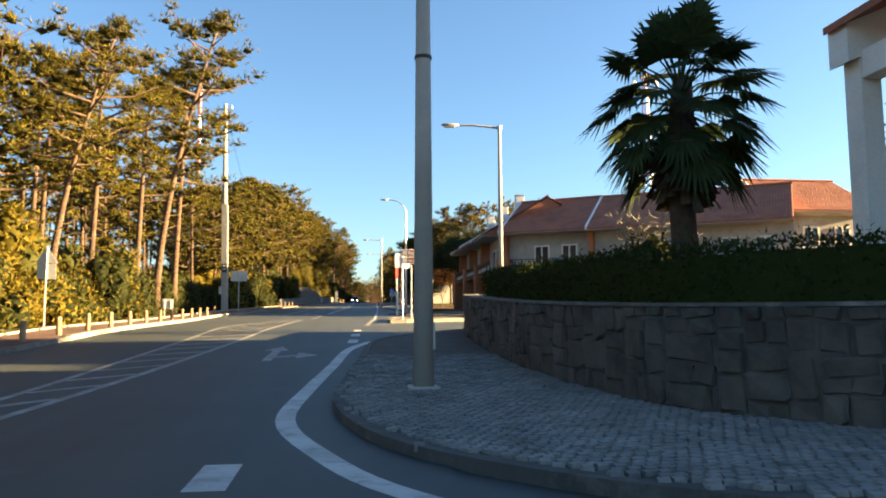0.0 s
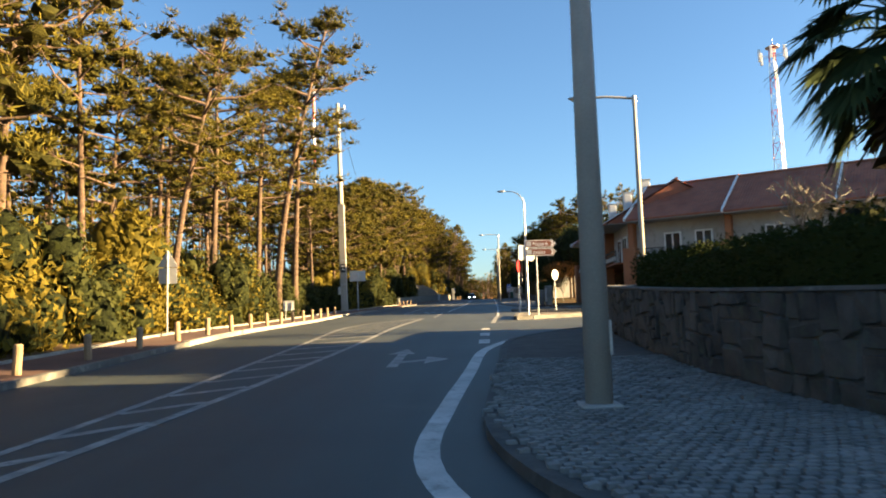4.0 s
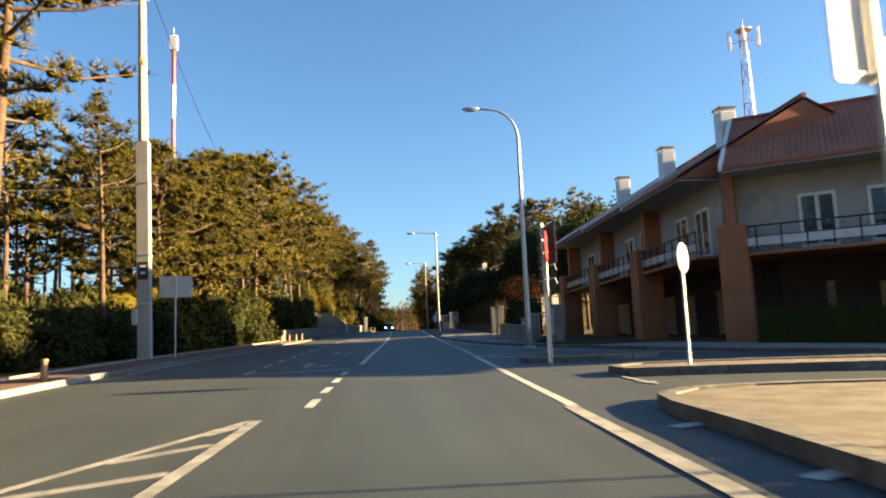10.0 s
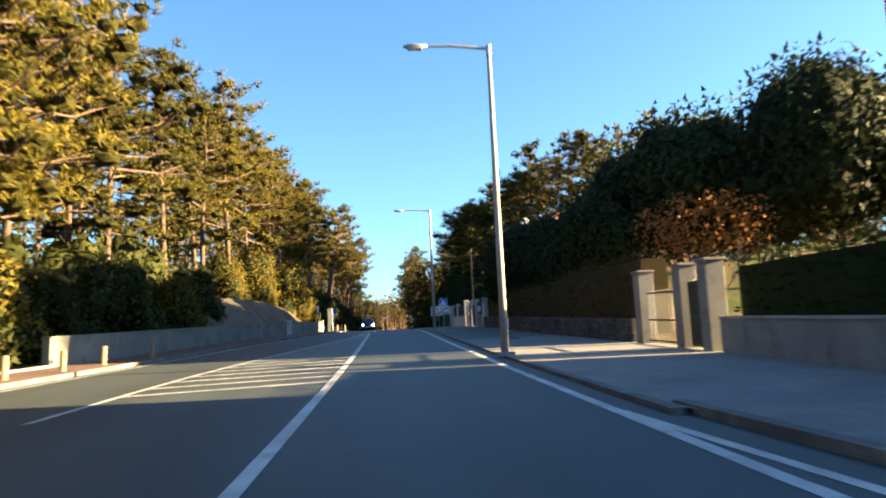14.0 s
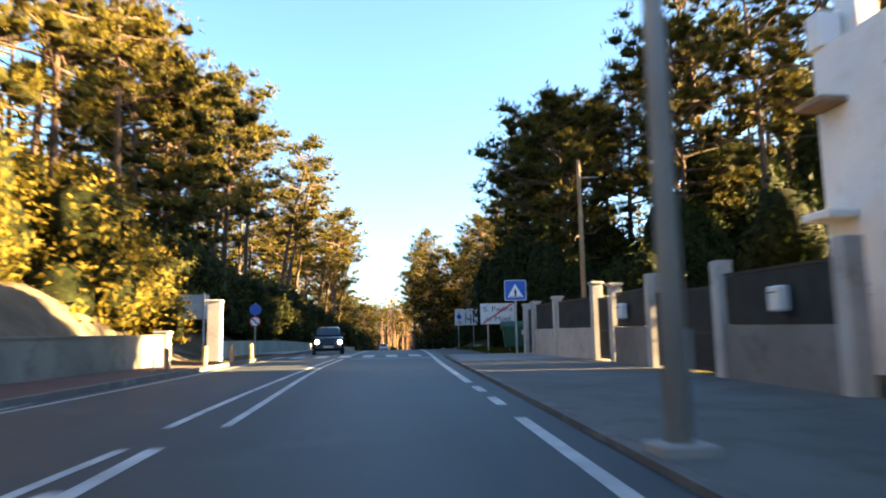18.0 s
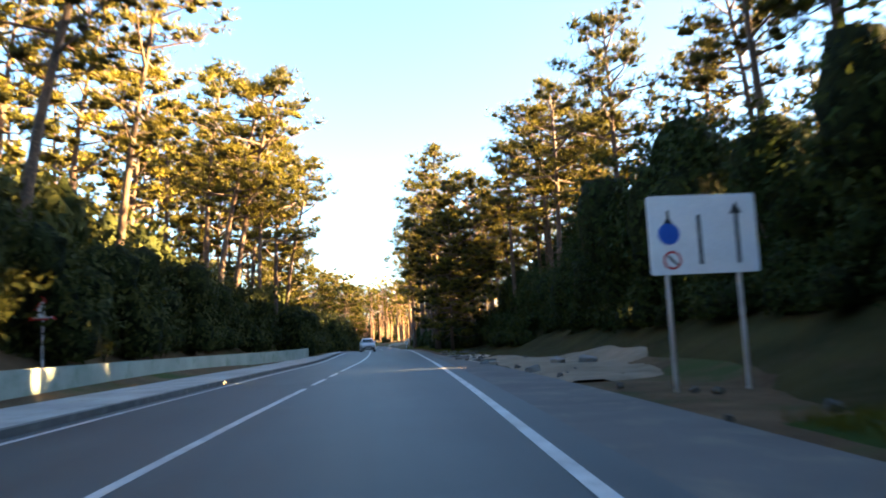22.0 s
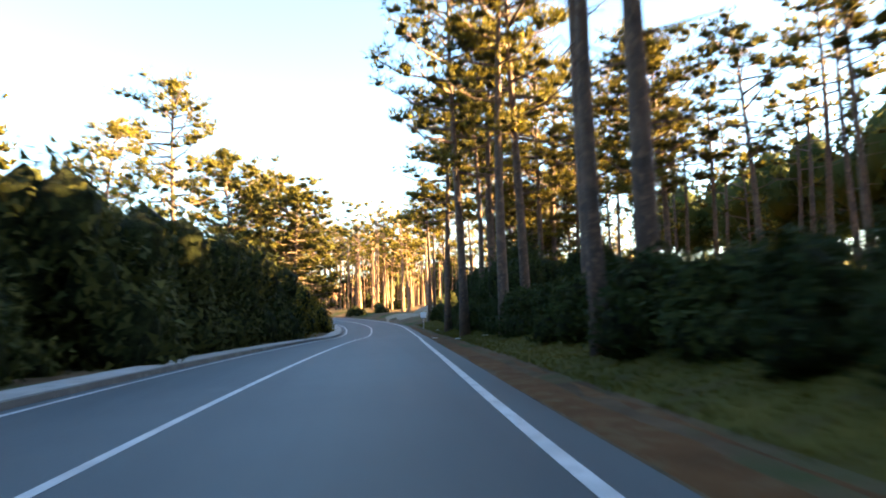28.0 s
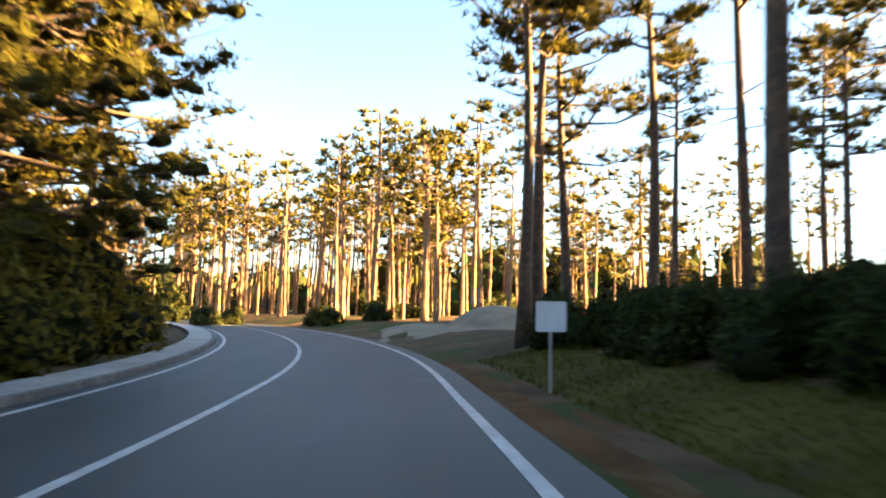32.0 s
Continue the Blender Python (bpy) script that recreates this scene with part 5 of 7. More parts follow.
for (s0, x0), (s1, x1) in (((149.4, 10.55), (153.0, 10.35)), ((153.4, 10.35), (156.1, 10.25)), ((144.4, 10.4), (147.4, 10.59)), ((136.4, 10.11), (140.0, 10.19))):
    fence = thing("garden_fence", "white garden wall with a dark screened fence on top", "fence", "garden fences")
    part("plinth", ribbon(bmesh.new(), [(x0, s0), (x1, s1)], 0.22, 1.08, 1.3), OLD_WHITE if s0 > 145 else RENDER_WALL, fence)
    part("screen", ribbon(bmesh.new(), [(x0, s0), (x1, s1)], 0.03, 2.02, 0.93), FENCE_NET, fence, "dark screen mesh")
    part("top_rail", ribbon(bmesh.new(), [(x0, s0), (x1, s1)], 0.06, 2.08, 0.05), DARK_METAL, fence)
    for k in range(1, 5):
        u = k / 5
        part("fence_post", tubed([at(x0 + (x1 - x0) * u, s0 + (s1 - s0) * u, 1.0), at(x0 + (x1 - x0) * u, s0 + (s1 - s0) * u, 2.05)], [0.022, 0.022], 6), DARK_METAL, fence)


def gate(x0, s0, x1, s1, high, label, bars=9, sheet=False):
    ob = thing("gate", label, "gate", "garden gates")
    line = [(x0, s0), (x1, s1)]
    mat = DARK_METAL
    if sheet:
        part("panel", ribbon(bmesh.new(), line, 0.04, high, high - 0.12), FENCE_NET, ob)
    for h in (0.2, high * 0.5, high):
        part("rail", ribbon(bmesh.new(), line, 0.05, h, 0.05), mat, ob)
    for k in range(bars):
        u = (k + 0.5) / bars
        x, s = x0 + (x1 - x0) * u, s0 + (s1 - s0) * u
        part("bar", tubed([at(x, s, 0.15), at(x, s, high + 0.06 * math.sin(math.pi * u))], [0.014, 0.014], 5), mat, ob)
    return ob


gate(10.58, 147.85, 10.56, 149.0, 2.0, "narrow dark metal garden gate", 5, True)
gate(10.38, 140.5, 10.36, 143.9, 1.9, "dark metal driveway gate with upright bars", 12, True)
gate(10.22, 156.5, 10.17, 157.2, 1.9, "narrow dark metal gate by the corner pillar", 5, True)
gate(9.4, 97.5, 9.52, 98.9, 1.9, "slatted wooden garden gate", 7, True)
gate(9.58, 99.6, 9.68, 102.3, 1.7, "dark metal driveway gate", 10)
for s, x in ((146.2, 10.3), (137.8, 9.95)):
    letter_box = thing("letter_box", "pale metal letter box on the garden wall", "letter box", "letter boxes", "", at(x, s, 1.3))
    part("case", boxed((-0.12, -0.16, 0), (0.1, 0.16, 0.42), 0.03), SIGN_WHITE, letter_box)
    part("slot", boxed((-0.128, -0.1, 0.3), (-0.118, 0.1, 0.325)), BLACK, letter_box)
for s, x, high, wide in ((73.6, 7.0, 1.35, 0.9), (70.6, 7.4, 1.7, 1.05), (76.8, 7.35, 1.15, 0.8)):
    cabinet = thing("electric_cabinet", "pale concrete meter cabinet by the garden wall", "cabinet", "meter cabinets", "", at(x, s, 0.1), 8)
    part("body", boxed((-0.22, -wide / 2, 0), (0.22, wide / 2, high), 0.02), RENDER_WALL, cabinet)
    part("lid", boxed((-0.27, -wide / 2 - 0.05, high), (0.27, wide / 2 + 0.05, high + 0.06), 0.01), CONCRETE, cabinet)
    part("door", boxed((-0.235, -wide / 2 + 0.12, 0.35), (-0.218, wide / 2 - 0.12, high - 0.12), 0.004), SIGN_BACK, cabinet)
    part("handle", boxed((-0.25, -0.02, high * 0.55), (-0.234, 0.02, high * 0.55 + 0.1)), DARK_METAL, cabinet)

# low clipped hedge and wall before the terrace on the side street
hedge("low dark hedge before the terrace gardens", [(13.2, 62.6), (24, 55.6), (36, 47.8), (48, 40.0)], 0.9, 0.0, 1.35, 45, density=60)

for x, s in ((-4.95, 136.0), (-3.3, 151.1)):
    pillar(x, s, 0.42, 1.12, "low pale pillar in the wall by the footpath", OLD_WHITE)


# ---- street furniture ----
def lamp(x, s, high, arm, label, curved=False, turn=180, base_r=0.115):
    """A street lamp: post on a plinth, arm, lantern."""
    ob = thing("street_lamp", label, "street lamp", "street lamps", "", at(x, s, 0.1), turn)
    mat = GALV if curved else CONCRETE_POLE
    if curved:
        pts = [(0, 0, -0.1), (0, 0, 0.9), (0, 0, high - 1.3)] + [(arm * (1 - math.cos(a)) * 0.72, 0, high - 1.3 + 1.25 * math.sin(a)) for a in (0.3, 0.6, 0.9, 1.2, 1.5)] + [(arm, 0, high)]
        rad = [base_r, base_r, 0.07] + [0.055, 0.05, 0.046, 0.042, 0.04, 0.038]
        part("post", tubed(pts, rad, 12), mat, ob, soft=True)
    else:
        part("post", tubed([(0, 0, -0.1), (0, 0, high * 0.45), (0, 0, high)], [base_r, base_r * 0.8, base_r * 0.55], 12), mat, ob, soft=True)
        part("arm", tubed([(-0.12, 0, high - 0.06), (arm * 0.6, 0, high + 0.04), (arm, 0, high + 0.02)], [0.05, 0.045, 0.04], 8), mat, ob)
        part("collar", tubed([(0, 0, high - 0.25), (0, 0, high + 0.05)], [base_r * 0.75, base_r * 0.75], 10), GALV, ob)
        part("hatch", boxed((-base_r - 0.012, -0.06, 0.6), (-base_r + 0.02, 0.06, 1.0), 0.005), GALV, ob, "steel access hatch")
    z = high + 0.02
    bm = bmesh.new()
    rings = [(-0.02, 0.05, 0.05), (0.1, 0.1, 0.07), (0.35, 0.14, 0.08), (0.58, 0.12, 0.06), (0.68, 0.05, 0.03)]
    loops = [[bm.verts.new((arm + d, w * math.cos(2 * math.pi * k / 10), z + h * math.sin(2 * math.pi * k / 10))) for k in range(10)] for d, w, h in rings]
    for a, b in zip(loops, loops[1:]):
        for k in range(10):
            bm.faces.new((a[k], a[(k + 1) % 10], b[(k + 1) % 10], b[k]))
    bm.faces.new(loops[0])
    bm.faces.new(loops[-1])
    bmesh.ops.recalc_face_normals(bm, faces=bm.faces)
    head = part("lantern", bm, GALV, ob, "grey lantern housing", True)
    part("lens", boxed((arm + 0.12, -0.1, z - 0.1), (arm + 0.55, 0.1, z - 0.055), 0.02), LENS, head, "pale glass lens")
    part("plinth", boxed((-0.24, -0.24, -0.1), (0.24, 0.24, 0.06), 0.02), CONCRETE, ob)
    return ob


lamp(6.15, 29.35, 8.25, 1.75, "concrete street lamp with a straight arm")
lamp(5.05, 65.6, 10.05, 1.6, "tall grey steel street lamp with a curved arm", True, 175)
lamp(4.4, 99.8, 9.0, 1.85, "concrete street lamp with a straight arm")
lamp(5.75, 132.4, 8.75, 1.95, "concrete street lamp with a straight arm")
# the near post at the corner: same kind, its lantern out of view above
corner_lamp = lamp(1.13, 11.15, 9.2, 1.75, "thick concrete street lamp on the cobbled corner", False, 180, 0.16)
part("band", tubed([(0, 0, 5.12), (0, 0, 5.17)], [0.138, 0.138], 12), DARK_METAL, corner_lamp)

# electricity pole on the left
epole = thing("power_pole", "tall pale concrete power pole with a cross-arm", "pole", "", "", at(-11.35, 70.0, 0.05))
epole.matrix_world = epole.matrix_world @ pose(0, 0, 0, 0, -1.1)
part("shaft", box(bmesh.new(), (-0.28, -0.2, -0.2), (0.28, 0.2, 10.0), 0.02), CONCRETE_POLE, epole)
part("upper_shaft", tubed([(0, 0, 10.0), (0, 0, 19.6)], [0.23, 0.16], 8), CONCRETE_POLE, epole)
part("cross_arm", boxed((-0.7, -0.06, 19.0), (0.7, 0.06, 19.15), 0.01), GALV, epole)
for k, x in enumerate((-0.62, 0.0, 0.62)):
    part("insulator", tubed([(x, 0, 19.15), (x, 0, 19.3), (x, 0, 19.45)], [0.05, 0.08, 0.04], 8), WHITE, epole)
for z in (18.2, 17.5, 16.9):
    part("bracket", boxed((-0.55, -0.05, z), (0.3, 0.05, z + 0.07), 0.01), GALV, epole)
    part("insulator", tubed([(-0.5, 0, z + 0.07), (-0.5, 0, z + 0.3)], [0.06, 0.05], 8), DARK_METAL, epole)
part("meter_box", boxed((-0.5, -0.24, 1.6), (-0.27, 0.14, 2.3), 0.02), SIGN_BACK, epole, "grey meter box")
part("number_plate", boxed((-0.22, -0.215, 3.6), (0.22, -0.2, 4.4), 0.004), BLACK, epole, "black plate with pale bars")
for z, w in ((4.15, 0.13), (3.85, 0.1)):
    part("plate_bar", boxed((-w, -0.222, z), (w, -0.214, z + 0.1)), SIGN_WHITE, epole)
for z in (2.5, 4.7, 8.0):
    part("strap", boxed((-0.3, -0.22, z), (0.3, 0.22, z + 0.06), 0.004), GALV, epole)


def cable(a, b, sag, name="overhead_cable"):
    a, b = Vector(a), Vector(b)
    pts = [a.lerp(b, k / 14) - Vector((0, 0, sag * 4 * (k / 14) * (1 - k / 14))) for k in range(15)]
    return tagged(part(name, tubed(pts, [0.018] * 15, 5), BLACK), "thin black overhead cable", "cable", "overhead cables")


cable(at(-11.3, 70, 19.3), at(-26, 20, 12), 2.2)
cable(at(-11.6, 69.8, 8.0), at(-25, 44, 7.2), 1.6)
cable(at(-11.3, 70.2, 17.5), at(-14, 112, 15), 1.5)

# poles, mast, tower
wpole = thing("timber_pole", "slim weathered pole with a short cross-arm", "pole", "", "", (12.5, 156.8, road_z(156.8)))
part("shaft", tubed([(0, 0, -0.3), (0, 0, 8.4)], [0.12, 0.085], 10), POST_WOOD, wpole)
part("cross_arm", tubed([(0, 0, 7.6), (0.9, 0, 7.65)], [0.025, 0.02], 6), GALV, wpole)


def lattice_tower(x, y, z0, high):
    ob = thing("radio_tower", "red and white lattice radio tower with panel antennas", "tower", "", "", (x, y, z0))
    half = lambda z: 1.9 - 1.2 * z / high
    steps = 14
    for i in range(3):
        a = 2 * math.pi * i / 3 + 0.4
        for k in range(steps):
            z, q = high * k / steps, high * (k + 1) / steps
            p0 = (half(z) * math.cos(a), half(z) * math.sin(a), z)
            p1 = (half(q) * math.cos(a), half(q) * math.sin(a), q)
            part("leg_section", tubed([p0, p1], [0.1, 0.1], 5), SIGN_RED if k % 2 else SIGN_WHITE, ob)
            b = 2 * math.pi * (i + 1) / 3 + 0.4
            part("brace", tubed([p0, (half(q) * math.cos(b), half(q) * math.sin(b), q)], [0.06, 0.06], 4), SIGN_RED if k % 2 else SIGN_WHITE, ob)
            part("brace", tubed([p1, (half(q) * math.cos(b), half(q) * math.sin(b), q)], [0.05, 0.05], 4), SIGN_RED if k % 2 else SIGN_WHITE, ob)
    for k in range(6):
        a = 2 * math.pi * k / 6
        r = 2.9
        part("antenna", boxed((r * math.cos(a) - 0.22, r * math.sin(a) - 0.22, high - 3.6), (r * math.cos(a) + 0.22, r * math.sin(a) + 0.22, high - 0.9), 0.03), SIGN_WHITE, ob, "white panel antenna")
        part("antenna_arm", tubed([(0, 0, high - 2.4), (r * math.cos(a), r * math.sin(a), high - 2.4)], [0.07, 0.05], 5), GALV, ob)
    part("top_platform", tubed([(0, 0, high - 0.6), (0, 0, high - 0.45)], [1.5, 1.5], 12), GALV, ob)
    part("spike", tubed([(0, 0, high - 0.5), (0, 0, high + 1.6)], [0.06, 0.03], 6), GALV, ob)
    return ob


lattice_tower(68.5, 160.0, 8.0, 50.5)
mast = thing("slim_mast", "slim red and white banded mast above the trees", "mast", "", "", (-26.1, 130.0, 5.0))
for k in range(8):
    part("band", tubed([(0, 0, 4.6 * k), (0, 0, 4.6 * (k + 1))], [0.34 if k < 5 else 0.26] * 2, 10), (SIGN_WHITE, SIGN_RED)[k % 2] if k > 4 else DARK_METAL, mast)
part("antenna", boxed((-0.5, -0.3, 36.8), (0.5, 0.3, 38.8), 0.05), SIGN_WHITE, mast)
part("tip", tubed([(0, 0, 38.8), (0, 0, 40.0)], [0.05, 0.02], 6), GALV, mast)


# ---- signs ----
def word_mesh(text, size):
    cu = bpy.data.curves.new("words", "FONT")
    cu.body, cu.size, cu.extrude, cu.align_x = text, size, 0.002, "LEFT"
    tmp = new("words", cu)
    bpy.context.view_layer.update()
    me = bpy.data.meshes.new_from_object(tmp.evaluated_get(bpy.context.evaluated_depsgraph_get()))
    bpy.data.objects.remove(tmp)
    return me


def reach(me):
    return max(v.co.x for v in me.vertices)


def lettering(text, size, mat, parent, place, wide=None):
    """Words in the built-in font, letter by letter, as thin raised letters in the x-z plane facing -y."""
    k = wide / reach(word_mesh(text, size)) if wide else 1.0
    for n, letter in enumerate(text):
        if letter == " ":
            continue
        me = word_mesh(letter, size)
        me.materials.clear()
        me.materials.append(mat)
        shift = reach(word_mesh(text[:n + 1], size)) - reach(me)
        ob = part("letter", me, None, parent)
        ob.matrix_basis = pose(place[0] + shift * k, place[1], place[2], 90, 0, 0) @ Matrix.Diagonal((k, 1, 1, 1))


def sign_post(ob, x, z, r=0.038, y=0.05):
    return part("post", tubed([(x, y, -0.25), (x, y, z)], [r, r], 8), GALV, ob)


def board(ob, outline, mat, label="", depth=0.03, name="board", y=0.0):
    return part(name, plated(outline, y, y + depth), mat, ob, label)


def rect(x0, z0, x1, z1):
    return [(x0, z0), (x1, z0), (x1, z1), (x0, z1)]


def round_rect(x0, z0, x1, z1, r=0.05):
    out = []
    for cx, cz, a in ((x1 - r, z0 + r, -90), (x1 - r, z1 - r, 0), (x0 + r, z1 - r, 90), (x0 + r, z0 + r, 180)):
        out += [(cx + r * math.cos(radians(a + 30 * k)), cz + r * math.sin(radians(a + 30 * k))) for k in range(4)]
    return out


def standing(name, label, x, s, turn=0, group="road signs", h=0.1):
    return thing(name, label, "road sign", group, "", at(x, s, h), turn)


# brown direction arrows
brown = standing("direction_sign", "brown direction sign boards with white lettering", 3.45, 40.7, 1)
sign_post(brown, 0.0, 3.95)
for z0, word, wide in ((3.55, "Nazaré", 0.78), (3.12, "praias", 0.66)):
    tip = [(-0.58, z0), (0.86, z0), (1.03, z0 + 0.19), (0.86, z0 + 0.38), (-0.58, z0 + 0.38)]
    b = board(brown, tip, SIGN_WHITE, "white-edged brown arrow board")
    part("field", plated([(-0.55, z0 + 0.03), (0.845, z0 + 0.03), (0.99, z0 + 0.19), (0.845, z0 + 0.35), (-0.55, z0 + 0.35)], -0.004, 0.001), SIGN_BROWN, b)
    part("pictogram", plated(rect(-0.5, z0 + 0.07, -0.24, z0 + 0.31), -0.008, -0.003), SIGN_BACK, b)
    part("chevron", plated([(0.74, z0 + 0.06), (0.82, z0 + 0.06), (0.93, z0 + 0.19), (0.82, z0 + 0.32), (0.74, z0 + 0.32), (0.85, z0 + 0.19)], -0.008, -0.003), SIGN_WHITE, b)
    lettering(word, 0.3, SIGN_WHITE, b, (-0.18, -0.006, z0 + 0.09), wide)
# the back of another sign beside it
back = standing("sign_back", "pale sign with rounded corners seen from behind", 3.0, 41.5, 16)
sign_post(back, 0.0, 3.75, 0.035, -0.04)
board(back, round_rect(-0.42, 2.95, 0.12, 3.74, 0.06), SIGN_WHITE)
board(back, round_rect(0.06, 2.9, 0.46, 3.4, 0.18), SIGN_WHITE, "", 0.03, "second_plate", 0.034)
board(back, rect(-0.33, 3.0, 0.33, 3.03), GALV, "", 0.02, "brace", -0.02)
round_sign = standing("keep_sign", "round sign seen from its pale back", 5.75, 51.8, 48)
sign_post(round_sign, 0.0, 2.75, 0.035)
board(round_sign, disc(0.34, 28, 0, 2.4), SIGN_WHITE, "white-backed round plate")
board(round_sign, disc(0.31, 28, 0, 2.4), SIGN_BLUE, "", 0.004, "field", 0.031)
stop = standing("stop_sign", "red stop sign on a thin post, seen from the side", 3.65, 55.9, 70)
sign_post(stop, 0.0, 3.6, 0.035)
board(stop, disc(0.45, 8, 0, 3.15), SIGN_RED, "red octagonal plate")
# stack of direction boards on the island
stack = standing("direction_sign", "five dark-backed direction boards stacked on a grey post", 3.8, 56.8, -82)
sign_post(stack, 0.0, 3.92, 0.045, -0.06)
for k, (z0, tip) in enumerate(((1.9, 0.14), (2.29, 0.14), (2.68, 0.0), (3.07, 0.0), (3.46, 0.0))):
    heel = 0.14 - tip
    edge = [(-0.52, z0), (0.68 + heel, z0), (0.68 + tip + heel, z0 + 0.18), (0.68 + heel, z0 + 0.36), (-0.52, z0 + 0.36), (-0.52 - heel, z0 + 0.18)]
    b = board(stack, edge, DARK_METAL, "dark back of an arrow board")
    if tip:
        part("rim", tubed([(-0.52, -0.012, z0 + 0.36), (0.68, -0.012, z0 + 0.36), (0.82, -0.012, z0 + 0.18)], [0.012] * 3, 6), SIGN_WHITE, b, "white rim")
    part("clamp", boxed((-0.09, -0.115, z0 + 0.12), (0.09, -0.004, z0 + 0.16), 0.004), GALV, b)
    part("clamp", boxed((-0.09, -0.115, z0 + 0.24), (0.09, -0.004, z0 + 0.28), 0.004), GALV, b)
# left roadside signs seen from behind
tri = standing("warning_sign", "triangular warning sign and plate seen from behind", -12.35, 32.0, 4)
sign_post(tri, 0.0, 3.3, 0.035, -0.03)
board(tri, [(-0.42, 2.62), (0.42, 2.62), (0, 3.3)], SIGN_BACK)
board(tri, rect(-0.36, 1.95, 0.36, 2.58), SIGN_BACK, "", 0.03, "plate")
low = standing("small_sign", "low grey sign plate on two short posts", -10.9, 46.5, 8)
for x in (-0.18, 0.18):
    sign_post(low, x, 1.1, 0.025, -0.03)
board(low, rect(-0.32, 0.62, 0.32, 1.2), SIGN_BACK)
panel = standing("information_board", "pale blue-grey sign board seen from behind", -10.2, 70.6, 5)
sign_post(panel, 0.0, 3.7, 0.04, -0.05)
board(panel, rect(-0.72, 2.75, 0.72, 3.72), SIGN_BACK)
for z in (2.95, 3.2, 3.45):
    board(panel, rect(-0.7, z, 0.7, z + 0.03), GALV, "", 0.02, "brace", -0.02)
# signs by the crossing
blue = standing("crossing_sign", "blue square pedestrian crossing sign", 8.92, 153.9, -2, "road signs", 0.15)
sign_post(blue, 0.0, 2.75, 0.04)
b = board(blue, round_rect(-0.42, 2.02, 0.42, 2.8, 0.06), SIGN_WHITE)
board(blue, round_rect(-0.4, 2.04, 0.4, 2.78, 0.05), SIGN_BLUE, "blue field", 0.004, "field", -0.004)
board(blue, [(-0.3, 2.14), (0.3, 2.14), (0, 2.66)], SIGN_WHITE, "white triangle", 0.004, "triangle", -0.008)
board(blue, [(-0.03, 2.2), (0.03, 2.2), (0.05, 2.38), (0, 2.47), (-0.05, 2.38)], BLACK, "black figure mark", 0.004, "mark", -0.012)
for k in range(5):
    x = -0.2 + 0.1 * k
    board(blue, [(x - 0.025, 2.15), (x + 0.025, 2.15), (x * 0.8 + 0.02, 2.2), (x * 0.8 - 0.02, 2.2)], BLACK, "", 0.004, "stripe", -0.012)
town = standing("town_sign", "white end-of-town sign with a red diagonal bar", 9.9, 163.1, -3, "road signs", 0.05)
for x in (-0.5, 0.55):
    sign_post(town, x, 2.45, 0.04)
board(town, round_rect(-0.87, 1.38, 0.87, 2.42, 0.05), SIGN_WHITE)
lettering("S. Pedro", 0.34, BLACK, town, (-0.73, -0.004, 2.02), 1.5)
lettering("de", 0.26, BLACK, town, (-0.62, -0.004, 1.56), 0.3)
lettering("Moel", 0.34, BLACK, town, (-0.17, -0.006, 1.54), 0.82)
board(town, [(-0.82, 1.42), (-0.68, 1.42), (0.8, 2.38), (0.66, 2.38)], SIGN_RED, "red diagonal bar", 0.003, "bar", -0.008)
info = standing("lane_sign", "white lane information board with blue disc and arrows", 12.15, 190.4, -4, "road signs", 0.05)
for x in (-0.7, 0.62):
    sign_post(info, x, 3.35, 0.045)
board(info, round_rect(-1.0, 1.98, 1.0, 3.42, 0.05), SIGN_WHITE)
board(info, disc(0.2, 24, -0.63, 2.72), SIGN_BLUE, "blue disc", 0.003, "disc", -0.004)
board(info, [(-0.72, 2.9), (-0.54, 2.9), (-0.63, 3.05)], BLACK, "", 0.003, "arrow_head", -0.004)
board(info, disc(0.17, 20, -0.6, 2.24), SIGN_RED, "red ring", 0.003, "ring", -0.004)
board(info, disc(0.13, 20, -0.6, 2.24), SIGN_WHITE, "", 0.003, "ring_field", -0.008)
board(info, [(-0.7, 2.31), (-0.67, 2.34), (-0.5, 2.17), (-0.53, 2.14)], BLACK, "", 0.003, "slash", -0.012)
board(info, rect(-0.65, 2.95, -0.6, 3.15), BLACK, "", 0.003, "line", -0.004)
board(info, rect(-0.1, 2.15, -0.03, 3.05), BLACK, "", 0.003, "line", -0.004)
board(info, rect(0.6, 2.15, 0.67, 3.05), BLACK, "", 0.003, "line", -0.004)
board(info, [(0.52, 3.05), (0.75, 3.05), (0.635, 3.28)], BLACK, "", 0.003, "arrow_head", -0.004)
board_left = standing("wide_sign", "wide pale board on two posts seen from behind", -4.95, 161.8, 0, "road signs", 0.3)
for x in (-0.75, 0.7):
    sign_post(board_left, x, 2.75, 0.05, -0.05)
board(board_left, rect(-0.9, 1.55, 0.9, 2.7), SIGN_BACK)
for z in (1.9, 2.3):
    board(board_left, rect(-0.88, z, 0.88, z + 0.04), GALV, "", 0.02, "brace", -0.02)
discs = standing("path_signs", "blue round sign above a crossed prohibition disc", -2.55, 166.3, 0)
sign_post(discs, 0.0, 2.7, 0.035)
board(discs, disc(0.3, 26, 0, 2.35), SIGN_BLUE, "blue round plate")
board(discs, disc(0.28, 26, 0, 1.72), SIGN_RED, "red ring", 0.03, "ring")
board(discs, disc(0.22, 26, 0, 1.72), SIGN_WHITE, "", 0.004, "field", -0.004)
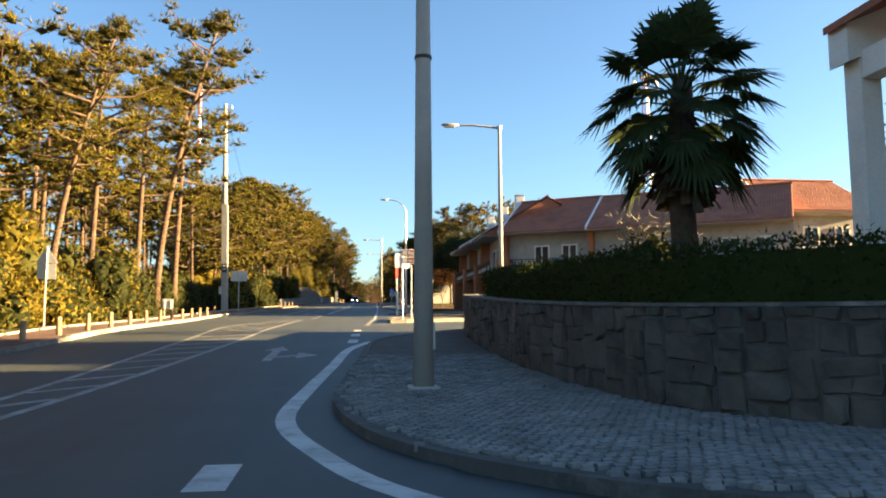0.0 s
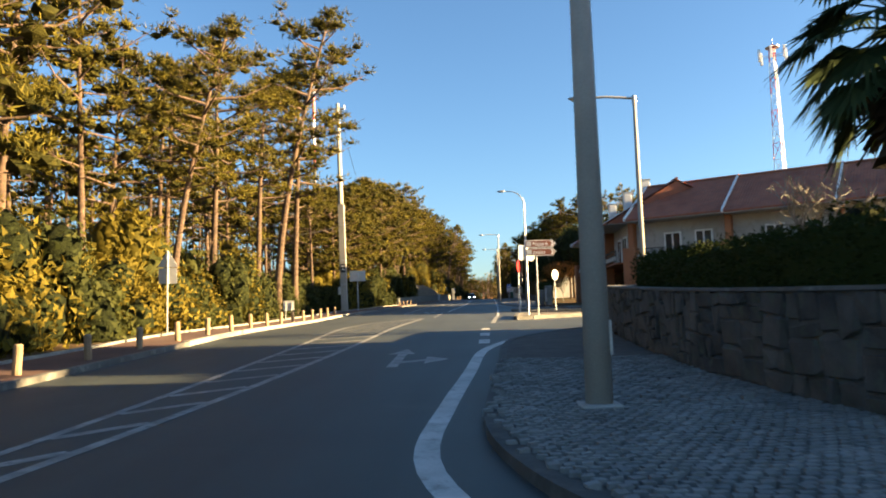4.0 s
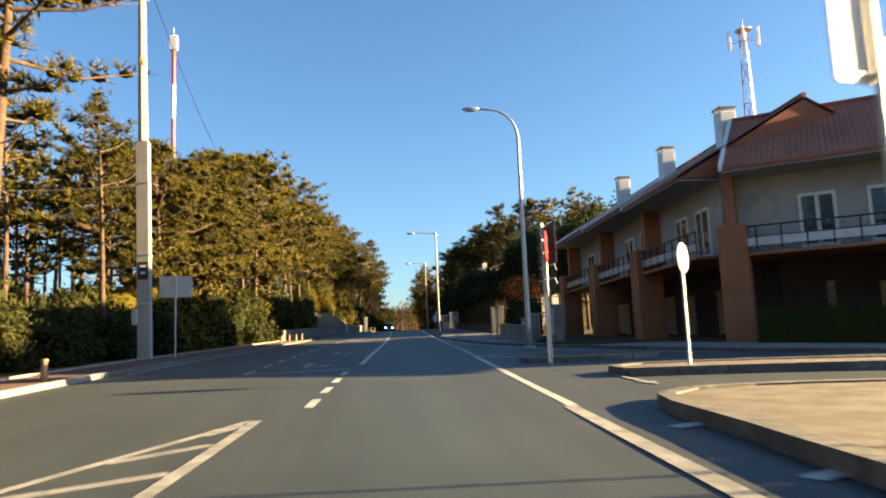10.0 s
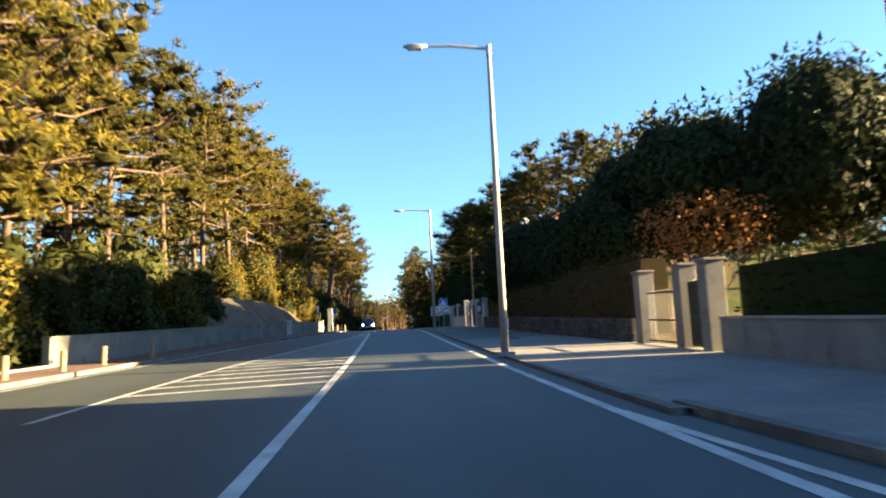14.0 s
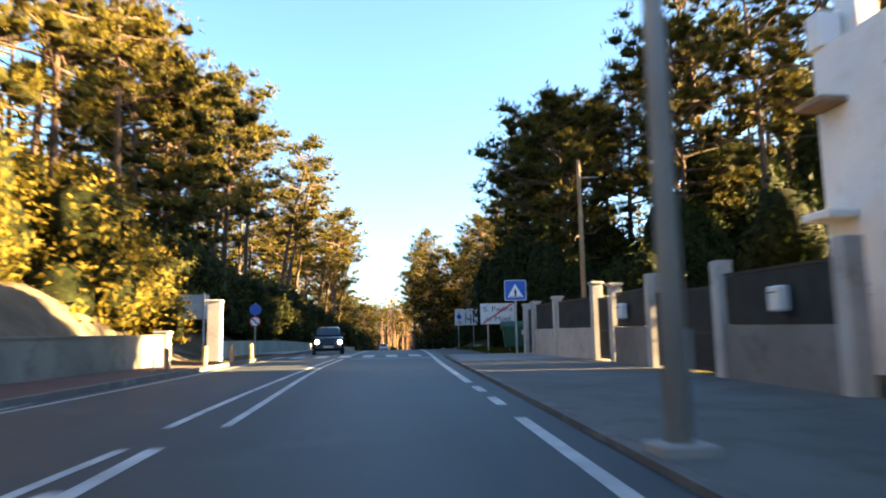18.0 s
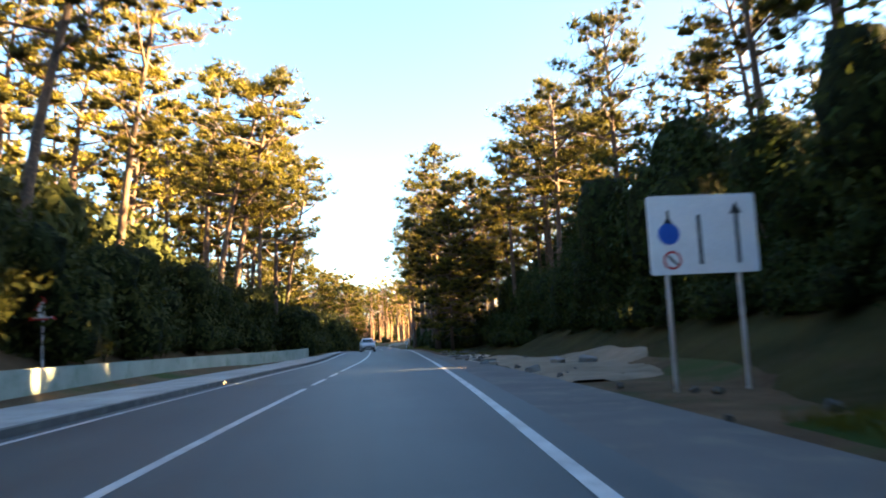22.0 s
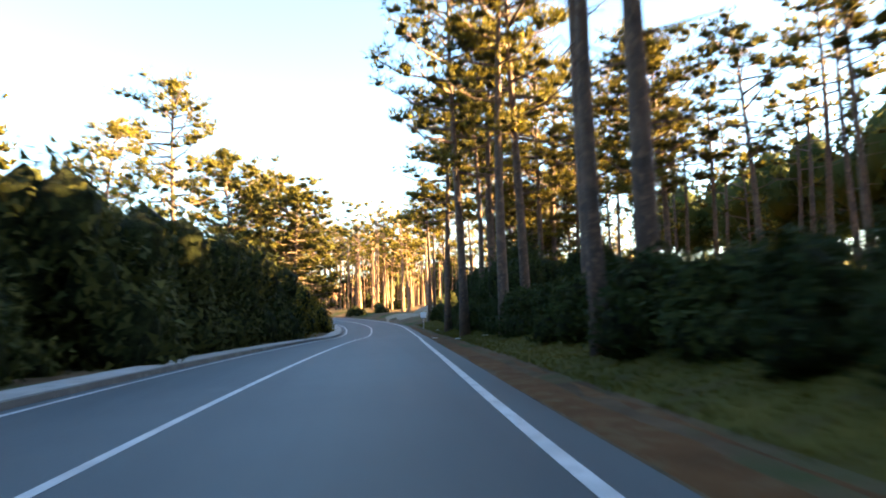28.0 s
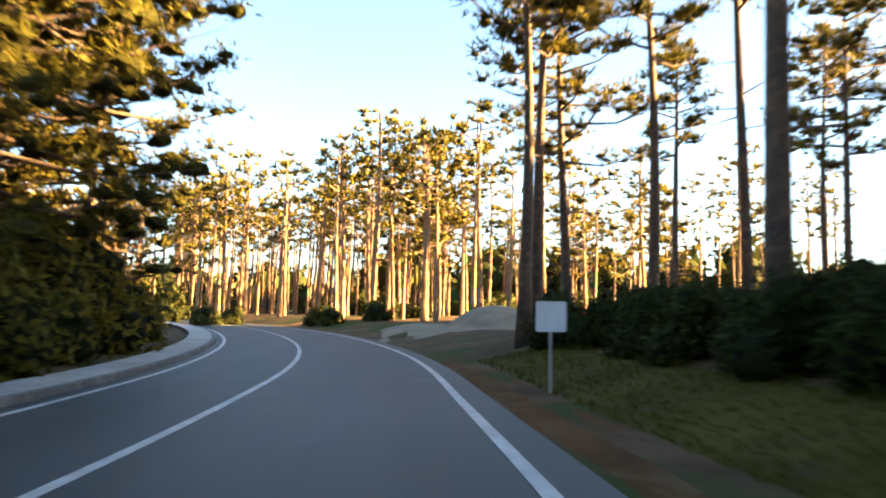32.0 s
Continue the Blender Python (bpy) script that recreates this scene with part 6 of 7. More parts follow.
board(discs, [(-0.18, 1.84), (-0.13, 1.9), (0.18, 1.6), (0.13, 1.54)], BLACK, "", 0.003, "slash", -0.008)
for s, x in ((185.7, -3.82), (199.8, -2.96)):
    w = standing("warning_sign", "small triangular warning sign behind the wall", x, s, 0)
    sign_post(w, 0.0, 2.5, 0.03)
    board(w, [(-0.36, 2.02), (0.36, 2.02), (0, 2.7)], SIGN_RED)
    board(w, [(-0.27, 2.07), (0.27, 2.07), (0, 2.58)], SIGN_WHITE, "", 0.004, "field", -0.004)
    board(w, rect(-0.03, 2.15, 0.03, 2.4), BLACK, "", 0.003, "mark", -0.008)
end_disc = standing("round_sign", "round sign beyond the end of the mossy wall", -1.55, 246.3, 0)
sign_post(end_disc, 0.0, 2.2, 0.035)
board(end_disc, disc(0.3, 26, 0, 2.0), SIGN_WHITE)
board(end_disc, disc(0.2, 26, 0, 2.0), SIGN_BACK, "", 0.004, "field", -0.004)
marker = standing("marker_sign", "small square white sign on a grey post in the verge", 15.95, 335.7, -3, "road signs", 0.35)
sign_post(marker, 0.0, 1.25, 0.03)
board(marker, round_rect(-0.26, 0.78, 0.26, 1.3, 0.03), SIGN_WHITE)

# bollards
bollard_spots = [(left_kerb(s) - 0.62, s) for s in [2.4 + 2.85 * k for k in range(20)]] + [(left_kerb(s) - 0.75, s) for s in (95.5, 98.5, 101.4, 104.0, 108.0)]
bollard_spots += [(-2.15, 147.2), (-1.75, 150.0), (-1.42, 152.8), (-1.12, 155.4)]
bm = bmesh.new()
tube(bm, [(0, 0, -0.15), (0, 0, 0.56), (0, 0, 0.6)], [0.085, 0.085, 0.065], 10)
bollard_me = mesh_of("bollard", bm, POST_WOOD)
for x, s in bollard_spots:
    ob = new("bollard", bollard_me)
    ob.matrix_world = Matrix.Translation(at(x, s, 0.11)) @ pose(0, 0, 0, tree_rng.uniform(-3, 3), tree_rng.uniform(-3, 3), tree_rng.uniform(0, 360))
    tagged(ob, "short round wooden post at the path's edge", "bollard", "path bollards")

# litter bin
bin_ob = thing("rubbish_container", "large green plastic rubbish container with a domed lid", "rubbish bin", "", "", at(10.35, 160.6, 0.12), -6)
body = bmesh.new()
made = box(body, (-0.68, -0.5, 0.16), (0.68, 0.5, 1.12), 0.05)
for v in body.verts:
    k = 0.84 + 0.16 * (v.co.z - 0.16) / 0.96
    v.co.x *= k
    v.co.y *= k
part("body", body, BIN_GREEN, bin_ob)
lid = bmesh.new()
rows = [[lid.verts.new((x, 0.56 * math.cos(a), 1.13 + 0.26 * math.sin(a))) for a in [math.pi * k / 8 for k in range(9)]] for x in (-0.76, 0.76)]
for k in range(8):
    lid.faces.new((rows[0][k], rows[0][k + 1], rows[1][k + 1], rows[1][k]))
for r in rows:
    lid.faces.new(r)
lid.faces.new((rows[0][0], rows[1][0], rows[1][8], rows[0][8]))
bmesh.ops.recalc_face_normals(lid, faces=lid.faces)
part("lid", lid, BIN_GREEN, bin_ob)
part("rim", boxed((-0.74, -0.56, 1.08), (0.74, 0.56, 1.14), 0.01), BIN_GREEN, bin_ob)
for x in (-0.72, 0.72):
    part("side_handle", tubed([(x, -0.3, 1.02), (x * 1.08, -0.3, 1.02), (x * 1.08, 0.3, 1.02), (x, 0.3, 1.02)], [0.02] * 4, 6), BIN_GREEN, bin_ob)
for x in (-0.45, 0.45):
    for y in (-0.35, 0.35):
        part("wheel", tubed([(x - 0.03, y, 0.09), (x + 0.03, y, 0.09)], [0.09, 0.09], 12), RUBBER, bin_ob)
part("sticker", boxed((0.15, -0.512, 0.75), (0.4, -0.5, 0.95)), SIGN_BACK, bin_ob)


# ---- the cobbled corner ----
KERB_LINE = rounded([(12, 0.6), (7, 2.6), (4.0, 3.9), (2.3, 4.9), (1.22, 6.0), (0.5, 7.2), (0.06, 8.7), (-0.12, 10.5), (0.02, 13.0), (0.3, 16.5), (0.6, 20.6), (1.15, 23.0), (2.6, 25.4), (5.2, 28.2), (8.2, 29.8), (16, 26.5), (32, 16)], 5)
corner = bmesh.new()
inner = CORNER_WALL
na = 70
la, lb = line_length(KERB_LINE), line_length(inner)
rows = []
for k in range(na + 1):
    p = along(KERB_LINE, min(max(la * k / na, 0.01), la - 0.01))[0]
    q = along(inner, min(max(lb * k / na, 0.01), lb - 0.01))[0]
    rows.append((corner.verts.new(at(p.x, p.y, 0.1)), corner.verts.new(at(q.x, q.y, 0.1))))
for a, b in zip(rows, rows[1:]):
    corner.faces.new((a[0], a[1], b[1], b[0]))
corner_pavement = tagged(part("pavement_corner", corner, MORTAR), "corner pavement of small pale limestone cobbles", "pavement", kind="structure")
tagged(part("kerb_corner", ribbon(bmesh.new(), KERB_LINE, 0.16, 0.112, 0.25), KERB_DARK), "grey stone kerb round the corner", "kerb", kind="structure")
garden = bmesh.new()
face = [garden.verts.new(at(x, s, 1.1)) for x, s in CORNER_WALL]
garden.faces.new(face)
bmesh.ops.triangulate(garden, faces=garden.faces)
tagged(part("garden_bed", garden, FLOOR), "raised garden soil behind the stone wall", "garden", kind="structure")


def cobble_mesh(seed):
    rng = random.Random(seed)
    bm = bmesh.new()
    bmesh.ops.create_cube(bm, size=1.0)
    bmesh.ops.delete(bm, geom=[f for f in bm.faces if f.normal.z < -0.5], context="FACES")
    for v in bm.verts:
        v.co.x *= 0.8 if v.co.z > 0 else 1.0
        v.co.y *= 0.8 if v.co.z > 0 else 1.0
        v.co += Vector([rng.uniform(-0.06, 0.06) for _ in range(3)])
    return mesh_of("cobble", bm, COBBLE)


COBBLES = [cobble_mesh(k) for k in range(5)]
COBBLE_CO = [mesh_arrays(me) for me in COBBLES]
cob_rng = random.Random(12)
kerb_pts = np.array(KERB_LINE)
wall_pts = np.array(CORNER_WALL)


def between(x, s):
    a, b = kerb_pts - (x, s), wall_pts - (x, s)
    ka, kb = int(np.argmin((a * a).sum(1))), int(np.argmin((b * b).sum(1)))
    da, db = math.hypot(*a[ka]), math.hypot(*b[kb])
    span = math.hypot(*(kerb_pts[ka] - wall_pts[kb]))
    return da > 0.14 and db > 0.2 and da < span + 0.05 and db < span + 0.05


near_cobbles, verts, faces, base = 0, [], [], 0
s, row = 3.6, 0
while s < 17.0:
    pitch = 0.125 if s < 11 else 0.16
    x = -0.3 + (row % 2) * 0.06
    while x < 7.5:
        sx, ss = x + cob_rng.uniform(-0.014, 0.014), s + 0.06 * math.sin(x * 2.2) + cob_rng.uniform(-0.014, 0.014)
        if between(sx, ss):
            m = (Matrix.Translation(at(sx, ss, 0.1)) @ pose(0, 0, 0, cob_rng.uniform(-5, 5), cob_rng.uniform(-5, 5), cob_rng.uniform(-14, 14))
                 @ Matrix.Diagonal((pitch * 0.86, pitch * 0.84, 0.07 + cob_rng.uniform(0, 0.02), 1)))
            k = cob_rng.randrange(5)
            if near_cobbles < 300 and ss < 7.6:
                ob = new("cobble", COBBLES[k])
                ob.matrix_world = m
                ob.parent = corner_pavement
                near_cobbles += 1
            else:
                co, polys = COBBLE_CO[k]
                mm = np.array(m)
                verts.append(co @ mm[:3, :3].T + mm[:3, 3])
                faces += [[base + i for i in p] for p in polys]
                base += len(co)
        x += pitch
    s += pitch
    row += 1
tagged(part("cobbles", pydata("cobbles", np.concatenate(verts).tolist(), faces, [COBBLE]), None, corner_pavement), kind="stuff")
GRAVEL = surface("gravel", (0.0935, 0.0808, 0.0638), (0.187, 0.166, 0.136), 1.5, 45, 0.95, 0, 0.8, 0.02)


def island(name, outline, label, top=0.16):
    ring = rounded(outline + outline[:1], 5)
    bm = bmesh.new()
    bm.faces.new([bm.verts.new(at(x, s, top - 0.02)) for x, s in ring[:-1]])
    ob = part(name, bm, GRAVEL)
    tagged(ob, label, "traffic island", kind="structure")
    total = line_length(ring)
    d = 0.0
    while d < total - 0.3:
        p0, p1 = along(ring, d)[0], along(ring, min(d + 0.98, total - 0.01))[0]
        part("kerb_stone", ribbon(bmesh.new(), [tuple(p0), tuple(p1)], 0.24, top + 0.01, 0.3), KERB, ob)
        d += 1.0


island("traffic_island", [(2.15, 38.9), (2.75, 39.0), (4.0, 40.4), (9.6, 44.4), (9.2, 45.2), (5.8, 46.6), (3.0, 46.4), (2.5, 43.0)], "gravelled traffic island with worn stone kerbs")
island("traffic_island", [(4.1, 51.2), (9.0, 50.0), (16.0, 46.6), (16.4, 47.3), (9.4, 51.6), (4.6, 52.6)], "long narrow traffic island with stone kerbs")
island("traffic_island", [(3.25, 57.2), (5.6, 56.9), (7.4, 57.6), (6.8, 58.6), (3.6, 58.9)], "small low traffic island at the street mouth", 0.12)


# ---- palm, yucca, bare trees ----
def fan_palm(x, y, z, high, label):
    rng = random.Random(3)
    ob = thing("fan_palm", label, "palm tree", "", "", (x, y, z))
    pts = [(0.05 * math.sin(k), 0.04 * math.cos(2 * k), high * k / 8) for k in range(9)]
    part("trunk", tubed(pts, [0.36, 0.31, 0.28, 0.26, 0.26, 0.27, 0.28, 0.26, 0.2], 12), PALM_BARK, ob, soft=True)
    dead = bmesh.new()
    for k in range(170):
        a, zz = rng.uniform(0, 6.28), high * rng.uniform(0.62, 0.88)
        u = Vector((math.cos(a), math.sin(a), 0))
        w = Vector((-u.y, u.x, 0)) * rng.uniform(0.1, 0.22)
        p = Vector((0, 0, zz)) + u * 0.22
        q = p + u * rng.uniform(0.15, 0.75) + Vector((0, 0, -rng.uniform(0.4, 0.95)))
        dead.faces.new([dead.verts.new(v) for v in (p, q - w, q + w)])
    part("dead_skirt", dead, PALM_BARK, ob, "brown skirt of dead fronds")
    for k in range(48):
        a = k * 2.4 + rng.uniform(-0.25, 0.25)
        up = -0.8 + 2.2 * (k / 47) + rng.uniform(-0.15, 0.15)
        way = Vector((math.cos(a) * math.cos(up), math.sin(a) * math.cos(up), math.sin(up)))
        side = Vector((-math.sin(a), math.cos(a), 0))
        root = Vector((0, 0, high * (0.86 + 0.12 * k / 47)))
        stem, fan = rng.uniform(0.95, 1.4), rng.uniform(0.8, 1.1)
        hub = root + way * stem + Vector((0, 0, -0.12 * stem))
        out0 = (way + Vector((0, 0, -0.5 * math.cos(up) ** 2))).normalized()
        nrm = out0.cross(side)
        bm = bmesh.new()
        tube(bm, [root, root + way * stem * 0.5 + Vector((0, 0, 0.03)), hub], [0.028, 0.02, 0.014], 4, False)
        for j in range(27):
            b = radians(-100 + 200 * j / 26)
            out = (out0 * math.cos(b) + side * math.sin(b)).normalized()
            ln = fan * (0.6 + 0.4 * math.cos(b * 0.7)) * rng.uniform(0.88, 1.06)
            half = (out0 * -math.sin(b) + side * math.cos(b)) * 0.045
            mid = hub + out * ln * 0.55 - nrm * 0.05 * math.cos(b)
            tip = hub + out * ln * 0.95 + Vector((0, 0, -ln * rng.uniform(0.12, 0.42)))
            vs = [bm.verts.new(p) for p in (hub, mid - half, tip, mid + half)]
            bm.faces.new(vs)
        part("frond", bm, FROND, ob)
    return ob


fan_palm(6.72, 14.0, road_z(14) + 0.9, 5.0, "fan palm with a thick trunk and dead skirt in the garden")


def yucca(x, y, z, size, label):
    rng = np.random.default_rng(int(x * 10))
    ob = thing("yucca", label, "shrub", "spiky garden plants", "", (x, y, z))
    part("stem", tubed([(0, 0, -0.2), (0, 0, 0.6 * size), (0.05, 0, 1.2 * size)], [0.1, 0.09, 0.08], 8), PALM_BARK, ob)
    n = 150
    c = np.stack([rng.normal(0, 0.04, n), rng.normal(0, 0.04, n), rng.uniform(0.5, 1.5, n) * size], 1)
    w = rng.normal(0, 1, (n, 3))
    w[:, 2] = np.abs(w[:, 2]) * 0.8 + 0.1
    w /= np.linalg.norm(w, axis=1, keepdims=True)
    tri = blades(rng, c, w, 1, 0.85 * size, 0.09, 0.02)
    part("leaves", pydata("leaves", tri.tolist(), np.arange(len(tri)).reshape(-1, 3).tolist(), [GRASS]), None, ob)


for x, y, h, size in ((12.4, 160.3, 2.0, 1.7), (12.6, 144.5, 1.2, 0.9), (13.2, 141.0, 1.6, 0.8), (12.9, 147.0, 1.1, 0.8)):
    yucca(x, y, terrain(x, y) + h - 0.9, size, "spiky yucca plant behind the garden fence")


def bare_mesh(seed, high, spread, depth=5):
    rng = random.Random(seed)
    bm = bmesh.new()

    def grow(p, way, ln, r, level):
        q = p + way * ln
        m = p + way * ln * 0.5 + Vector([rng.uniform(-0.05, 0.05) * ln for _ in range(3)])
        tube(bm, [p, m, q], [r, r * 0.85, r * 0.65], 6 if level < 2 else 4, False)
        if level < depth:
            for _ in range(3 if level else 4):
                turn = Vector([rng.gauss(0, spread) for _ in range(3)])
                grow(p + (q - p) * rng.uniform(0.6, 1.0), (way + turn + Vector((0, 0, 0.18))).normalized(), ln * rng.uniform(0.55, 0.8), r * 0.58, level + 1)
    grow(Vector((0, 0, -0.2)), Vector((0, 0, 1)), high * 0.3, high * 0.016, 0)
    return mesh_of("branch_work", bm, BARK_GREY)


BARE = bare_mesh(6, 8.0, 0.5)
BARE_TALL = bare_mesh(7, 13.0, 0.26, 4)
for me, x, y, size, label in ((BARE, 10.9, 27.2, 0.95, "bare leafless tree in the corner garden"), (BARE, 8.2, 19.0, 0.42, "small bare shrub behind the hedge"), (BARE, 7.6, 11.0, 0.4, "small bare shrub behind the hedge"),
                              (BARE_TALL, 23, 112, 1.0, "tall leafless poplar behind the gardens"), (BARE_TALL, 25.5, 110, 1.1, "tall leafless poplar behind the gardens"), (BARE_TALL, 28, 113, 1.0, "tall leafless poplar behind the gardens"), (BARE_TALL, 21, 114, 0.9, "tall leafless poplar behind the gardens")):
    ob = new("bare_tree", me)
    ob.matrix_world = pose(x, y, terrain(x, y), 0, 0, x * 40) @ Matrix.Diagonal((size, size, size, 1))
    tagged(ob, label, "tree", "leafless trees")
golden = thing("golden_tree", "small tree with thin orange autumn leaves behind the gate", "tree", "", "", (13.4, 105.4, terrain(13.4, 105.4)))
part("branch_work", BARE, None, golden).matrix_basis = Matrix.Diagonal((0.62, 0.62, 0.62, 1))
gold_rng = np.random.default_rng(9)
c = gold_rng.normal(0, 1, (900, 3))
c /= np.linalg.norm(c, axis=1, keepdims=True)
c = c * np.array([2.8, 2.5, 1.4]) * gold_rng.uniform(0.45, 1.0, (900, 1)) + np.array([0, 0, 4.3])
tri = blades(gold_rng, c, gold_rng.normal(0, 1, (900, 3)), 4, 0.15, 0.08, 0.5)
part("leaves", pydata("leaves", tri.tolist(), np.arange(len(tri)).reshape(-1, 3).tolist(), [LEAVES_GOLD]), None, golden)
plant_bush(0, 6.8, 16.8, 0.8, "dark low conifer shrub beside the palm", "garden shrubs").location.z += 1.0
plant_bush(2, 8.6, 11.5, 0.9, "dark shrub in the corner garden", "garden shrubs").location.z += 1.0

# ---- verges: needles, grass, sand, stones ----
NEEDLE_BED = surface("needle_bed", (0.075, 0.034, 0.012), (0.125, 0.06, 0.022), 0.7, 30, 0.95, 0, 0.6, 0.02, (0.12, 0.09, 0.045))
TURF = surface("turf", (0.042, 0.042, 0.006), (0.088, 0.075, 0.014), 0.5, 26, 0.95, 0, 0.7, 0.03, (0.05, 0.04, 0.016))
TURF_BANK = surface("bank_turf", (0.02, 0.021, 0.006), (0.06, 0.052, 0.016), 0.35, 14, 0.95, 0, 0.9, 0.06, (0.05, 0.036, 0.016))
TURF_GREEN = surface("green_turf", (0.026, 0.046, 0.008), (0.055, 0.08, 0.014), 0.6, 26, 0.95, 0, 0.7, 0.03, (0.05, 0.045, 0.018))

for one in (NEEDLE_BED, TURF, TURF_BANK, TURF_GREEN, FLOOR, SAND, LEAF_SHADE, NEEDLES_SHADE):
    one.node_tree.nodes["Principled BSDF"].inputs["Specular IOR Level"].default_value = 0.08


def verge(name, label, off0, off1, s0, s1, mat, lift):
    bm = bmesh.new()
    rows = []
    n = int((s1 - s0) / 1.5)
    for k in range(n + 1):
        s = s0 + (s1 - s0) * k / n
        row = []
        for i in range(6):
            u = i / 5
            wob = 0.22 * noise.noise(Vector((s * 0.35, i * 0.7, 5.0)))
            x = right_edge(s) + off0(s) + (off1(s) - off0(s)) * u + wob
            p = at(x, s)
            row.append(bm.verts.new((p.x, p.y, terrain(p.x, p.y) + (0.05 + lift if 0 < i < 5 else -0.04))))
        rows.append(row)
    for a, b in zip(rows, rows[1:]):
        for i in range(5):
            bm.faces.new((a[i], a[i + 1], b[i + 1], b[i]))
    tagged(part(name, bm, mat, soft=True), label, "verge", kind="structure")


verge("verge_needles", "bare verge covered with brown pine needles", lambda s: 0.5, lambda s: 1.9, 222, 345, NEEDLE_BED, -0.012)
verge("verge_turf", "mown green and brown grass verge", lambda s: 1.5, lambda s: 4.2, 222, 345, TURF, 0.004)
verge("bank_turf", "dark rough grass on the bank under the trees", lambda s: 4.0 + 1.6 * smooth(186, 194, s) * (1 - smooth(208, 214, s)), lambda s: 12.5 - 3.5 * smooth(240, 258, s), 176, 262, TURF_BANK, 0.07)
verge("verge_turf", "green grass beside the town sign", lambda s: shoulder(s) + 0.7, lambda s: 7.6, 162, 186, TURF_GREEN, 0.0)


def grass_blades(name, label, count, s0, s1, lo, hi, size, seed):
    rng = np.random.default_rng(seed)
    c = []
    for _ in range(count):
        s = rng.uniform(s0, s1)
        x = right_edge(s) + rng.uniform(lo, hi)
        p = at(x, s)
        c.append((p.x, p.y, terrain(p.x, p.y) + 0.04))
    c = np.array(c)
    w = np.tile(np.array([0.0, 0.0, 1.0]), (count, 1))
    tri = blades(rng, c, w, 4, size, 0.02, 0.35)
    tagged(new(name, pydata(name, tri.tolist(), np.arange(len(tri)).reshape(-1, 3).tolist(), [GRASS])), label, "grass", kind="stuff")


grass_blades("verge_grass", "short grass of the verge", 14000, 225, 345, 1.7, 4.2, 0.09, 61)
grass_blades("verge_grass", "long grass beside the town sign", 5000, 162, 186, 2.9, 7.5, 0.2, 62)
sand = bmesh.new()
rows = []
for k in range(30):
    s = 194.0 + k * 0.72
    row = []
    for i in range(9):
        u = i / 8
        x = right_edge(s) + 2.2 + (1.0 + 3.8 * math.sin(math.pi * min(k / 29, 1)) ** 0.5) * u + 0.4 * noise.noise(Vector((s * 0.3, i, 2)))
        edge = 0.02 if 0 < i < 8 and 0 < k < 29 else -0.06
        row.append(sand.verts.new((x, s, terrain(x, s) + 0.05 + edge + 0.28 * max(0, noise.noise(Vector((s * 0.22, x * 0.35, 7)))) * (0 < i < 8))))
    rows.append(row)
for a, b in zip(rows, rows[1:]):
    for i in range(8):
        sand.faces.new((a[i], a[i + 1], b[i + 1], b[i]))
tagged(part("sand_patch", sand, SAND, soft=True), "spilled pale sand at the roadside", "sand", kind="structure")
heap = bmesh.new()
rows = []
for k in range(17):
    row = []
    for i in range(25):
        x, y = 12.8 + i * 0.4, 357.5 + k * 0.6
        u, v = (i / 24) * 2 - 1, (k / 16) * 2 - 1
        lift = 1.1 * max(0.0, 1 - ((u - 0.35) / 0.55) ** 2 - (v / 0.7) ** 2) * (1 + 0.3 * noise.noise(Vector((x * 0.5, y * 0.5, 1))))
        row.append(heap.verts.new((x, y, terrain(x, y) + 0.03 + lift - (0.1 if abs(u) > 0.95 or abs(v) > 0.95 else 0))))
    rows.append(row)
for a, b in zip(rows, rows[1:]):
    for i in range(24):
        heap.faces.new((a[i], a[i + 1], b[i + 1], b[i]))
tagged(part("sand_heap", heap, SAND, soft=True), "heap of pale sand beside a sandy track", "sand", kind="structure")
RUBBLE = surface("sandy_rubble", (0.15, 0.12, 0.085), (0.42, 0.36, 0.27), 1.6, 9, 0.95, 0, 0.9, 0.05, (0.05, 0.042, 0.03))
SAND_BANK = surface("bank_sand", (0.06, 0.045, 0.03), (0.14, 0.108, 0.07), 0.7, 12, 0.95, 0, 0.8, 0.05, (0.05, 0.048, 0.022))
bank = bmesh.new()
bank_rows = []
for k in range(31):
    y = 112.0 + 1.6 * k
    foot = left_kerb(y) - 2.7 + (0.35 if y > 148 else 0.0)
    row = []
    for i in range(9):
        x = foot - 0.62 * i
        swell = 1.25 * smooth(118, 132, y) * (1 - smooth(151, 158, y)) * smooth(0.3, 2.6, 0.62 * i) * (1 - smooth(3.4, 4.96, 0.62 * i))
        rough = 0.16 * noise.noise(Vector((x * 0.9, y * 0.9, 1.0))) + 0.07 * noise.noise(Vector((x * 3.1, y * 3.1, 4.0)))
        row.append(bank.verts.new((x, y, terrain(x, y) + (0.08 + swell + rough if 0 < i < 8 else -0.05))))
    bank_rows.append(row)
for a, b in zip(bank_rows, bank_rows[1:]):
    for i in range(8):
        bank.faces.new((a[i + 1], a[i], b[i], b[i + 1]))
tagged(part("sand_bank", bank, SAND_BANK, soft=True), "bare sandy bank with ridges behind the footpath wall", "bank", kind="structure")
verge("verge_rubble", "strip of sandy soil and broken pale stones", lambda s: 1.4, lambda s: 3.6 + 0.8 * math.sin(s * 0.4), 209, 239, RUBBLE, 0.012)
rock_rng = random.Random(21)
